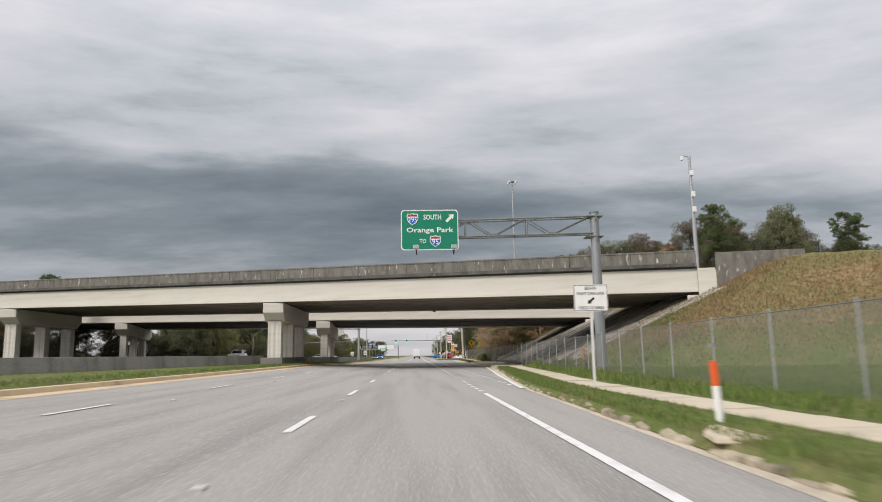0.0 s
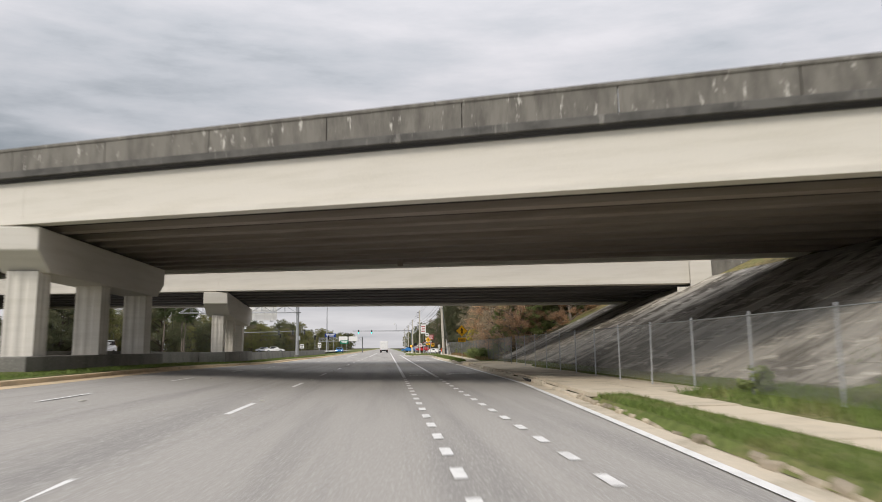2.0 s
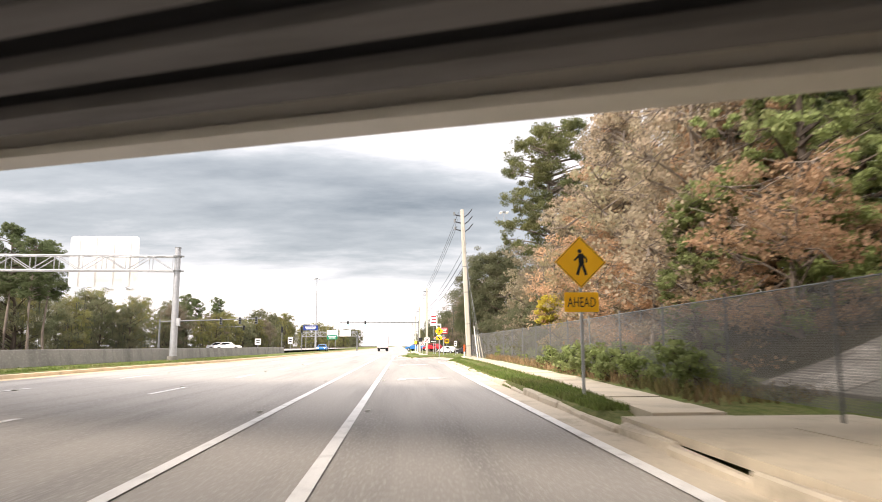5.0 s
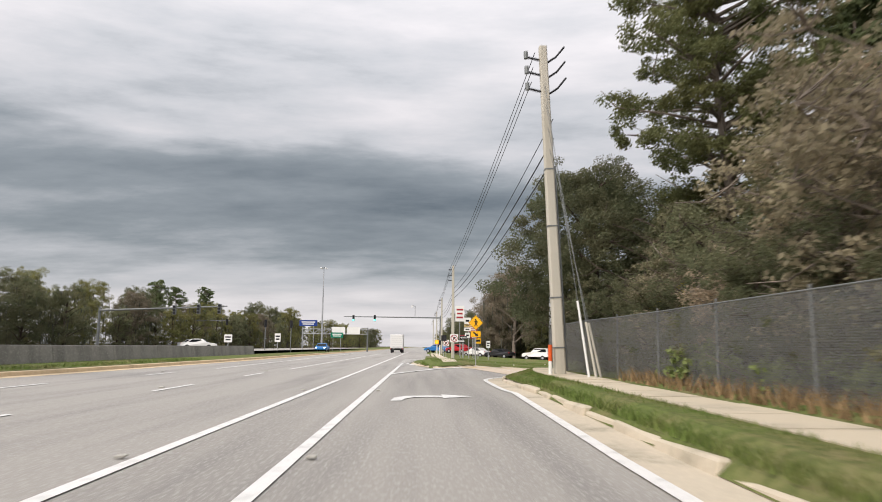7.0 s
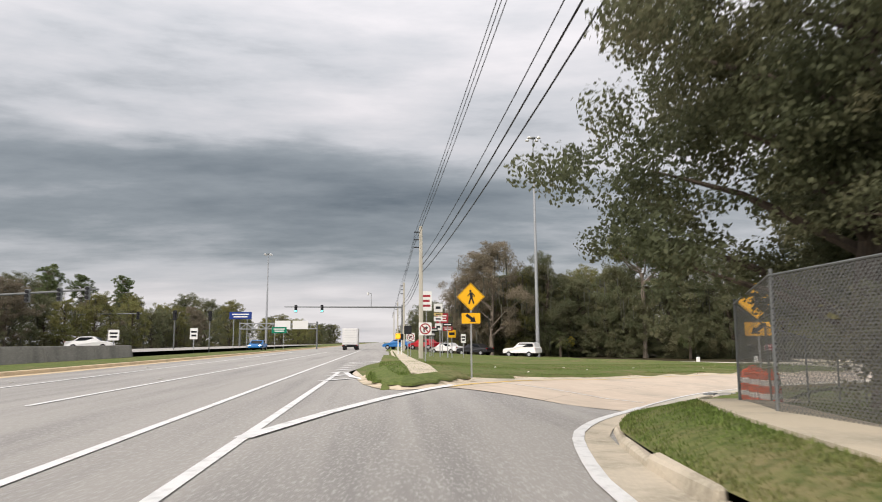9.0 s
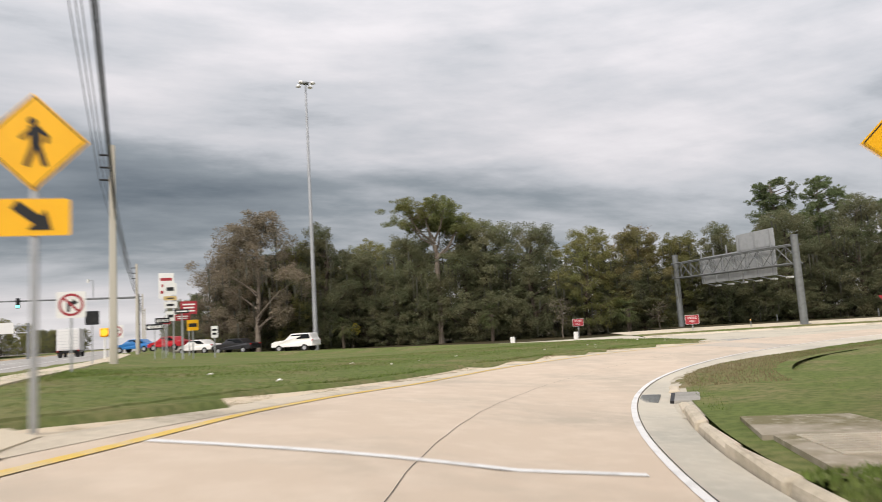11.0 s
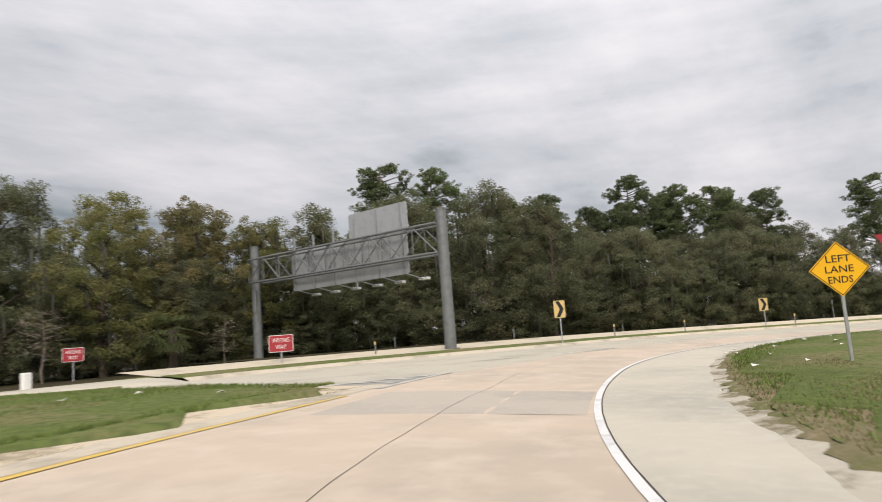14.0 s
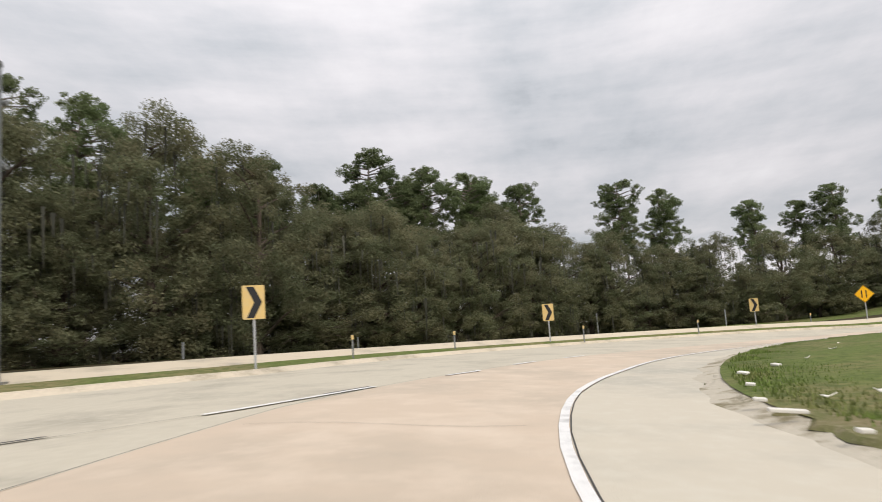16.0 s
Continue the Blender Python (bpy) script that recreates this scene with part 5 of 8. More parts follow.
def kerb_line(label, pts, inward, height=0.16, depth=0.16, length=2.4, worn=0.02, mat="curb"):
    """Kerb stones along points (x, y, z); inward: +1 if the verge lies to the right of the way."""
    top = thing("kerb", label, "kerb", kind="structure")
    acc = [Vector(pts[0])]
    for p in pts[1:]:
        p = Vector(p)
        if (p - acc[-1]).length >= length or p == Vector(pts[-1]):
            acc.append(p)
    for a, b in zip(acc, acc[1:]):
        d = (b - a)
        d.z = 0
        if d.length < 0.2:
            continue
        d.normalize()
        nrm = Vector((d.y, -d.x, 0)) * inward
        j0 = nrm * random.uniform(-worn, worn)
        h = height + random.uniform(-worn * 1.6, worn * 0.9)
        a2, b2 = a + d * 0.012 + j0, b - d * 0.012 + j0
        low = [a2 - Vector((0, 0, 0.08)), b2 - Vector((0, 0, 0.08)), b2 + nrm * depth - Vector((0, 0, 0.08)), a2 + nrm * depth - Vector((0, 0, 0.08))]
        up_ = [a2 + nrm * 0.03 + Vector((0, 0, h)), b2 + nrm * 0.03 + Vector((0, 0, h)), b2 + nrm * depth + Vector((0, 0, h)), a2 + nrm * depth + Vector((0, 0, h))]
        if worn > 0.03:
            up_ = [p + Vector((0, 0, random.uniform(-0.06, 0.015))) + nrm * random.uniform(-0.03, 0.04) for p in up_]
        prism("kerb_stone", low, up_, mat, top, 0.03 if worn > 0.03 else 0.022)
    return top


kerb_line("broken overgrown sandy kerb beside the first lane", [(curb_x(y), y, 0.0) for y in far_rows(-36, 46, 0.14)], 1, 0.10, 0.16, 0.42, 0.04, "old_kerb")
kerb_line("worn sandy concrete kerb along the turn lane", [(curb_x(y), y, ramp_z(curb_x(y), y)) for y in far_rows(46, 118.5, 0.6)] + [(*polar(inner_curb(th), th), ramp_z(*polar(inner_curb(th), th))) for th in far_rows(-179.0, -138.2, 0.9) for th in [-th]], 1, 0.15, 0.17, 1.5, 0.032)
kerb_line("broken end of the sandy kerb past the drain", [(*polar(inner_curb(th) + 0.12, th), ramp_z(*polar(inner_curb(th), th)) - 0.01) for th in (135.9, 135.0, 134.1, 133.3)], 1, 0.10, 0.22, 0.5, 0.032)

# storm drain in the kerb
drain = thing("storm_drain", "concrete storm drain inlet with an iron grate in the kerb", "drain", (*polar(38.5, 137.0), ramp_z(*polar(38.5, 137.0)) + 0.01), 137.0 - 90)
box_part("inlet_slab", (0, -0.52, 0.02), (1.3, 0.44, 0.07), "slab_grey", drain, bevel=0.02, label="grey concrete slab over the inlet")
box_part("throat", (0, -0.27, 0.01), (1.25, 0.07, 0.07), "black", drain)
box_part("grate_pan", (0, 0.13, 0.004), (1.25, 0.34, 0.012), "black", drain)
for i in range(11):
    box_part("grate_bar", (-0.56 + 0.112 * i, 0.13, 0.014), (0.045, 0.34, 0.026), "dull_steel", drain)
inlet = thing("storm_drain", "dark kerb inlet under the bridge", "drain", (curb_x(55) + 0.05, 55, 0), -2)
box_part("throat", (0.0, 0, 0.06), (0.08, 2.0, 0.09), "black", inlet)
box_part("inlet_slab", (0.45, 0, 0.19), (0.86, 2.4, 0.05), "walk", inlet, bevel=0.02)


# ---- barrier wall of the median ----
mw = thing("median_wall", "long low weathered concrete barrier wall along the median", "barrier", kind="structure")
y = 22.0
while y < 165:
    y1 = y + 5.8
    zb_, zt = road_z(left_curb(y), y) + 0.12, road_z(left_curb(y1), y1) + 0.12
    low = [(wall_x(y) - 0.28, y + 0.015, zb_), (wall_x(y) + 0.28, y + 0.015, zb_), (wall_x(y1) + 0.28, y1 - 0.015, zt), (wall_x(y1) - 0.28, y1 - 0.015, zt)]
    hi2 = [(wall_x(y) - 0.12, y + 0.015, zb_ + 0.95), (wall_x(y) + 0.12, y + 0.015, zb_ + 0.95), (wall_x(y1) + 0.12, y1 - 0.015, zt + 0.95), (wall_x(y1) - 0.12, y1 - 0.015, zt + 0.95)]
    prism("wall_panel", low, hi2, "wall", mw, 0.02)
    y = y1


# ---- slope paving under the bridges ----
def slope_paving(v0, v1, nv):
    sp = thing("slope_paving", "stained concrete slope paving under the bridge", "slope", kind="structure")
    for i in range(9):
        for j in range(nv):
            quad = []
            for a, b in ((i, j), (i + 1, j), (i + 1, j + 1), (i, j + 1)):
                x = 11.1 + a * (21.6 - 11.1) / 9
                off = v0 + (v1 - v0) * b / nv
                # height from the fill, y from the freeway's frame at this x
                y_ = BP[1] + (off + (x - BP[0]) * math.sin(BA)) / math.cos(BA)
                quad.append(Vector((x, y_, 0.33 + max(0.0, (x - 11.3) * 0.5))))
            cen = sum(quad, Vector()) / 4
            quad = [cen + (q - cen) * 0.988 for q in quad]
            prism("paving_panel", [q + Vector((0, 0, -0.08)) for q in quad], [q + Vector((0, 0, 0.09 + random.uniform(-0.012, 0.012))) for q in quad], "slope", sp)
    return sp


slope_paving(-2.5, 39.0, 18)


# ---- fences ----
def chain_fence(label, pts, height, spacing=3.0, wire="chain"):
    """pts: (x, y, z) along the foot of the fence."""
    top = thing("chain_link_fence", label, "fence", kind="")
    v = [Vector(p) for p in pts]
    posts = [v[0]]
    need = spacing
    for a, b in zip(v, v[1:]):
        ln = (b - a).length
        s_ = 0.0
        while ln - s_ >= need:
            s_ += need
            posts.append(a.lerp(b, s_ / ln))
            need = spacing
        need -= ln - s_
    for p in posts:
        lean = Vector((random.uniform(-0.03, 0.03), random.uniform(-0.03, 0.03), height + 0.08))
        # posts of the backlit stretch get a darker steel as well
        tube_part("post", p - Vector((0, 0, 0.2)), p + lean, 0.023, "galv" if wire == "chain" else "dull_steel", top, n=8)
    bm = new_bm()
    tube_chain(bm, [p + Vector((0, 0, height)) for p in posts], 0.015, 6)
    part("top_rail", bm, "dull_steel", top)
    verts, faces, uvs = [], [], []
    dist = 0.0
    for i, p in enumerate(posts):
        if i:
            dist += (p - posts[i - 1]).length
        verts += [p + Vector((0, 0, 0.03)), p + Vector((0, 0, height))]
        uvs.append(dist)
        if i:
            faces.append((2 * i - 2, 2 * i, 2 * i + 1, 2 * i - 1))
    ob = pydata("wire_mesh", verts, faces, wire, top)
    lay = ob.data.uv_layers.new(name="UVMap")
    for poly in ob.data.polygons:
        for li in poly.loop_indices:
            vi = ob.data.loops[li].vertex_index
            lay.data[li].uv = (uvs[vi // 2], 0.0 if vi % 2 == 0 else height)
    return top


chain_fence("long galvanized chain-link fence along the sidewalk", [(fence_x(y), y, 0.30) for y in far_rows(-30, 74, 2)], 1.66)
chain_fence("chain-link fence in front of the woods, coloured dark as backlit", [(fence_x(y), y, 0.30) for y in far_rows(74, 118, 2)] + [(10.0, 122, 0.33), (9.95, 127.8, 0.3), (10.3, 129.6, 0.25), (11.3, 131.2, 0.05), (13.4, 133.6, -0.3), (17.0, 137.0, -0.6), (21.5, 141.0, -0.9)], 1.66, wire="chain_dark")


# ---- signs ----
def post_(parent, z0, z1, mat="galv", x=0.0, w=0.055, y=0.035):
    return box_part("post", (x, y, (z0 + z1) / 2), (w, w, z1 - z0), mat, parent, bevel=0.006)


def walker(parent, cx_, cz, k, yy):
    """The crossing symbol: a disc and bars."""
    def bar(a, b, w, nm="symbol_bar"):
        a, b = Vector((cx_ + a[0] * k, 0, cz + a[1] * k)), Vector((cx_ + b[0] * k, 0, cz + b[1] * k))
        d = (b - a).normalized()
        n_ = Vector((-d.z, 0, d.x)) * w * k / 2
        slab(nm, [((a + n_).x, (a + n_).z), ((b + n_).x, (b + n_).z), ((b - n_).x, (b - n_).z), ((a - n_).x, (a - n_).z)], 0.004, "black", parent, Matrix.Translation((0, yy, 0)))
    slab("symbol_disc", [(cx_ - 0.02 * k + 0.085 * k * math.cos(2 * math.pi * i / 14), cz + 0.44 * k + 0.085 * k * math.sin(2 * math.pi * i / 14)) for i in range(14)], 0.004, "black", parent, Matrix.Translation((0, yy, 0)))
    bar((0.02, 0.34), (0.05, -0.05), 0.21)
    bar((0.03, 0.0), (-0.14, -0.52), 0.11)
    bar((0.06, 0.0), (0.22, -0.52), 0.11)
    bar((-0.02, 0.28), (-0.25, 0.06), 0.075)
    bar((0.10, 0.28), (0.26, 0.12), 0.075)
    bar((0.26, 0.14), (0.24, -0.02), 0.07)


def diamond(half):
    return [(0, -half), (half, 0), (0, half), (-half, 0)]


def plate(parent, outline, mat, m=Matrix(), name="plate", thick=0.006, label=""):
    return slab(name, outline, thick, mat, parent, m, label)


def diamond_sign(parent, cz, half):
    plate(parent, diamond(half), "amber", Matrix.Translation((0, 0, cz)))
    # black border as four thin bars
    for i in range(4):
        a, b = diamond(half * 0.955)[i], diamond(half * 0.955)[(i + 1) % 4]
        ai, bi = diamond(half * 0.925)[i], diamond(half * 0.925)[(i + 1) % 4]
        slab("border", [a, b, bi, ai], 0.003, "black", parent, Matrix.Translation((0, -0.005, cz)))


ARROW_DOWN = [(-0.5, 0.12), (0.1, 0.12), (0.1, 0.3), (0.5, 0.0), (0.1, -0.3), (0.1, -0.12), (-0.5, -0.12)]


def spin(pts, deg, k=1.0, x=0.0, z=0.0):
    c, s_ = math.cos(radians(deg)), math.sin(radians(deg))
    return [(x + k * (a * c - b * s_), z + k * (a * s_ + b * c)) for a, b in pts]


def crossing_sign(x, y, cz, diag, arrow=None, text=None, rz=0.0, base=None, label=""):
    zb_ = land_z(x, y) if base is None else base
    top = thing("pedestrian_crossing_sign", label, "road sign", (x, y, zb_), rz, "crossing signs")
    h = cz - zb_
    half = diag / 2
    diamond_sign(top, h, half)
    walker(top, 0, h, half * 0.95, -0.007)
    pz = h - half - 0.26 * diag
    pw, ph = 0.66 * diag, 0.37 * diag
    plate(top, rounded(pw, ph, 0.03, 0, pz), "amber", name="plaque")
    if arrow is not None:
        slab("arrow", spin(ARROW_DOWN, arrow, 0.42 * diag, 0, pz), 0.004, "black", top, Matrix.Translation((0, -0.006, 0)))
    if text:
        words("lettering", text, ph * 0.5, (0, -0.005, pz), "black", top, pw * 0.82)
    post_(top, -0.3, h + half * 0.6)
    return top


crossing_sign(7.85, 87.45, 2.76, 1.02, text="AHEAD", base=0.25, label="yellow diamond crossing sign with a plaque on a steel post")
crossing_sign(8.12, 141.6, 2.6, 0.90, arrow=-38, rz=-8, base=0.15, label="yellow diamond crossing sign with an arrow plaque in the grass island")
crossing_sign(16.07, 138.85, 2.3, 1.06, arrow=217, rz=-40, label="yellow diamond crossing sign with an arrow plaque behind the barrels")

bike = thing("turn_lane_sign", "white rectangular turn lane sign on a steel post in the verge", "road sign", (4.86, 10.25, 0.15), -3)
plate(bike, rounded(0.94, 0.74, 0.05, 0, 2.52), "white")
for i, (w_, h_) in enumerate(((0.90, 0.70),)):
    for a, b, c, d in ((0, h_ / 2, w_, 0.012), (0, -h_ / 2, w_, 0.012), (w_ / 2, 0, 0.012, h_), (-w_ / 2, 0, 0.012, h_)):
        box_part("border", (a, -0.005, 2.52 + b), (c, 0.003, d), "black", bike)
words("lettering", "BEGIN", 0.085, (0, -0.005, 2.52 + 0.27), "black", bike, 0.30)
words("lettering", "RIGHT TURN LANE", 0.085, (0, -0.005, 2.52 + 0.12), "black", bike, 0.74)
words("lettering", "YIELD TO BIKES", 0.085, (0, -0.005, 2.52 - 0.27), "black", bike, 0.70)
slab("arrow", spin(ARROW_DOWN, 222, 0.24, 0.0, 2.52 - 0.08), 0.004, "black", bike, Matrix.Translation((0, -0.006, 0)))
post_(bike, -0.1, 2.85, "pale_post", w=0.068)

marker = thing("marker_post", "leaning orange and white plastic utility marker post", "marker post", (4.15, 1.1, 0.18))
marker.matrix_basis = pose(4.15, 1.1, 0.18, 0, -3, 0)
tube_part("lower_tube", (0, 0, -0.1), (0, 0, 0.52), 0.055, "white", marker)
tube_part("upper_tube", (0, 0, 0.52), (0, 0, 0.86), 0.05, "orange_post", marker)
tube_part("cap", (0, 0, 1.05), (0, 0, 1.10), 0.058, "dull_steel", marker, r1=0.03)
marker2 = thing("marker_post", "orange and white marker post beside the utility pole", "marker post", (8.72, 121.1, 0.25))
tube_part("lower_tube", (0, 0, -0.2), (0, 0, 0.5), 0.055, "white", marker2)
tube_part("upper_tube", (0, 0, 0.5), (0, 0, 0.98), 0.062, "orange_post", marker2)


def shield(parent, cx_, cz, h, digits):
    k = h / 2
    body = [(-0.95, 0.45), (-0.8, 0.9), (-0.4, 0.82), (0, 1.0), (0.4, 0.82), (0.8, 0.9), (0.95, 0.45), (0.9, -0.1), (0.6, -0.6), (0, -1.0), (-0.6, -0.6), (-0.9, -0.1)]
    slab("shield", [(cx_ + x * k, cz + z * k) for x, z in body], 0.006, "white", parent, Matrix.Translation((0, -0.03, 0)))
    slab("shield_field", [(cx_ + x * k * 0.88, cz + z * k * 0.88) for x, z in [(-0.97, 0.3), (0.97, 0.3), (0.9, -0.1), (0.6, -0.6), (0, -1.0), (-0.6, -0.6), (-0.9, -0.1)]], 0.006, "route_blue", parent, Matrix.Translation((0, -0.034, 0)))
    slab("shield_band", [(cx_ + x * k * 0.88, cz + z * k * 0.88) for x, z in [(-0.95, 0.45), (-0.8, 0.86), (-0.4, 0.8), (0, 0.95), (0.4, 0.8), (0.8, 0.86), (0.95, 0.45)]], 0.006, "red", parent, Matrix.Translation((0, -0.034, 0)))
    words("numerals", digits, h * 0.42, (cx_, -0.038, cz - 0.06 * h), "white", parent, h * (0.72 if len(digits) == 3 else 0.55))


def truss(parent, a, b, depth, height, bays, mat="galv", r=0.055):
    """A box truss between a and b: four chords and diagonal webs."""
    a, b = Vector(a), Vector(b)
    d = (b - a).normalized()
    side = Vector((-d.y, d.x, 0)) * depth / 2
    for s_ in (-1, 1):
        for h in (0, height):
            tube_part("chord", a + side * s_ + Vector((0, 0, h)), b + side * s_ + Vector((0, 0, h)), r, mat, parent, n=8)
    for i in range(bays):
        p, q = a.lerp(b, i / bays), a.lerp(b, (i + 1) / bays)
        for s_ in (-1, 1):
            lo, hi_ = (0, height) if i % 2 == 0 else (height, 0)
            tube_part("web", p + side * s_ + Vector((0, 0, lo)), q + side * s_ + Vector((0, 0, hi_)), r * 0.6, mat, parent, n=6)
            tube_part("web", p + side * s_, p + side * s_ + Vector((0, 0, height)), r * 0.5, mat, parent, n=6)
        tube_part("web", p + side + Vector((0, 0, height)), q - side + Vector((0, 0, height)), r * 0.5, mat, parent, n=6)


gs = thing("overhead_sign", "green overhead guide sign on a cantilevered steel truss", "road sign", (0.78, 25.3, 0), 0)
plate(gs, rounded(2.90, 2.06, 0.16, 0, 7.44), "white", thick=0.02, label="white rim")
plate(gs, rounded(2.80, 1.96, 0.14, 0, 7.44), "green", Matrix.Translation((0, -0.012, 0)), name="panel", thick=0.02)
shield(gs, -0.86, 8.0, 0.62, "295")
words("lettering", "SOUTH", 0.27, (0.14, -0.03, 8.09), "white", gs, 0.90, bold=0.018)
words("lettering", "Orange Park", 0.33, (0.02, -0.03, 7.40), "white", gs, 2.38, bold=0.018)
words("lettering", "TO", 0.22, (-0.35, -0.03, 6.86), "white", gs, 0.34, bold=0.018)
shield(gs, 0.28, 6.86, 0.6, "95")
slab("arrow", spin(ARROW_DOWN, 45, 0.55, 1.04, 8.05), 0.006, "white", gs, Matrix.Translation((0, -0.03, 0)))
for x in (-0.7, 1.15):
    box_part("sign_light", (x, -1.25, 6.36), (0.30, 0.26, 0.20), "galv", gs, bevel=0.03, label="grey floodlight below the panel")
    bm = new_bm()
    tube_chain(bm, [(x, 0.05, 6.42), (x + 0.03, -0.35, 6.14), (x, -1.2, 6.28)], 0.028, 6)
    part("bracket", bm, "wire", gs)
for x in (-0.9, 0, 0.9):
    box_part("stiffener", (x, 0.06, 7.44), (0.09, 0.10, 2.0), "alu_back", gs)


def arm_at(x, back, z):
    """A point on the cantilever arm, which runs slightly askew to the panel."""
    return Vector((x, 0.55 - 0.109 * (x + 1.1) + (0.55 if back else 0.0), z))


for back in (False, True):
    for z in (7.12, 7.98):
        tube_part("chord", arm_at(-1.1, back, z), arm_at(8.2, back, z), 0.043, "dull_steel", gs, n=8)
    nodes = [(-0.95, 7.98), (0.45, 7.12), (1.95, 7.98), (3.25, 7.12), (4.85, 7.98), (6.2, 7.12), (8.1, 7.98)]
    for p, q in zip(nodes, nodes[1:]):
        tube_part("diagonal", arm_at(p[0], back, p[1]), arm_at(q[0], back, q[1]), 0.034, "dull_steel", gs, n=6)
    for x in (1.84, 4.94):
        tube_part("upright", arm_at(x, back, 7.12), arm_at(x, back, 7.98), 0.034, "dull_steel", gs, n=6)
    for x, z in nodes[1:-1]:
        g_ = box_part("gusset_plate", (0, 0, 0), (0.44, 0.03, 0.13), "dull_steel", gs)
        g_.matrix_basis = pose(*(arm_at(x, back, z - (0.05 if z > 7.5 else -0.05))), 0, 0, -6)
for z in (7.12, 7.98):
    for x0, x1, flip in ((0.45, 1.9, 0), (1.9, 3.25, 1), (3.25, 4.85, 0), (4.85, 6.2, 1), (6.2, 8.1, 0)):
        tube_part("brace", arm_at(x0, flip == 1, z), arm_at(x1, flip == 0, z), 0.026, "dull_steel", gs, n=6)
tube_part("pole", (8.35, -0.3, 0.1), (8.35, -0.3, 8.15), 0.26, "grey_column", gs, r1=0.22, n=20)
tube_part("pole_cap", (8.35, -0.3, 8.15), (8.35, -0.3, 8.22), 0.24, "dull_steel", gs, n=20)
for z in (6.95, 7.98):
    box_part("flange_plate", (8.3, -0.15, z), (0.85, 0.8, 0.05), "dull_steel", gs, bevel=0.01)
    box_part("flange_rib", (8.35, -0.3, z - 0.14), (0.04, 0.7, 0.22), "dull_steel", gs)
tube_part("base_plate", (8.35, -0.3, 0.1), (8.35, -0.3, 0.5), 0.42, "wall", gs, n=20)

# gantry over the opposite carriageway, seen from behind
lg = thing("overhead_sign", "white-backed overhead sign on a cantilevered steel truss", "road sign", (-10.8, 121.0, 0.2))
tube_part("pole", (0, 0, 0), (0, 0, 7.6), 0.24, "galv", lg, r1=0.19, n=16)
tube_part("pole_cap", (0, 0, 7.6), (0, 0, 7.68), 0.21, "dull_steel", lg, n=16)
tube_part("base_plate", (0, 0, 0.0), (0, 0, 0.35), 0.36, "wall", lg, n=16)
for z in (6.05, 7.05):
    tube_part("collar", (0, 0, z - 0.06), (0, 0, z + 0.06), 0.27, "dull_steel", lg, n=16)
    box_part("lug", (0.32, 0, z), (0.2, 0.12, 0.1), "dull_steel", lg)
box_part("control_box", (0.28, -0.1, 2.6), (0.22, 0.2, 0.5), "alu_back", lg, bevel=0.02)
truss(lg, (-0.2, 0, 6.05), (-15.5, -0.4, 6.05), 0.7, 1.0, 10)
plate(lg, rounded(4.6, 3.5, 0.25, -5.2, 6.8), "white", Matrix.Translation((0, 0.8, 0)), name="panel", thick=0.05)
for x in (-6.9, -5.8, -4.6, -3.5):
    box_part("stiffener", (x, 0.74, 6.8), (0.10, 0.08, 3.4), "white", lg)
for x in (-6.6, -5.2, -3.8):
    tube_part("lamp_arm", (x, 0.8, 5.1), (x, 1.9, 4.95), 0.03, "galv", lg, n=6)
    box_part("sign_light", (x, 2.0, 4.97), (0.5, 0.3, 0.14), "white", lg, bevel=0.03)

# gantry on the merging roadway, seen from behind
g0, g1 = Vector((53.5, 182.9, -0.75)), Vector((51.4, 168.6, -0.75))
rg = thing("overhead_sign", "sign gantry with two aluminium sign backs over the roadway", "road sign", (0, 0, 0))
for p, zt in ((g0, 5.95), (g1, 5.70)):
    tube_part("pole", (p.x, p.y, -0.9), (p.x, p.y, zt), 0.27, "dull_steel", rg, r1=0.24, n=16)
    tube_part("pole_cap", (p.x, p.y, zt), (p.x, p.y, zt + 0.07), 0.26, "dull_steel", rg, n=16)
    tube_part("base_plate", (p.x, p.y, -0.95), (p.x, p.y, -0.6), 0.42, "wall", rg, n=16)
truss(rg, (g0.x, g0.y, 3.85), (g1.x, g1.y, 3.70), 0.9, 1.35, 10, "dull_steel", 0.06)
gd = (g1 - g0).normalized()
ang = math.degrees(math.atan2(gd.y, gd.x))
gm = Matrix.Translation((g0.x, g0.y, 0)) @ Matrix.Rotation(radians(ang), 4, "Z")
back = Matrix.Translation((0, 0.75, 0))
slab("panel", rounded(9.0, 2.3, 0.12, 7.1, 4.25), 0.05, "alu_back", rg, gm @ back)
slab("panel", rounded(4.2, 1.5, 0.12, 9.6, 5.95), 0.05, "alu_back", rg, gm @ back)
for i in range(6):
    x = 2.9 + 1.68 * i
    bm = new_bm()
    add_box(bm, (x, 0.68, 4.6 if i < 4 else 4.9), (0.09, 0.08, 3.0 if i < 3 else 3.6), m=gm)
    part("stiffener", bm, "galv", rg)
    bm = new_bm()
    add_tube(bm, gm @ Vector((x + 0.2, 0.7, 3.1)), gm @ Vector((x + 0.2, 1.9, 2.85)), 0.03, n=6)
    part("lamp_arm", bm, "galv", rg)
    bm = new_bm()
    add_box(bm, (x + 0.2, 1.95, 2.88), (0.55, 0.3, 0.14), bevel=0.03, m=gm)
    part("sign_light", bm, "white", rg)


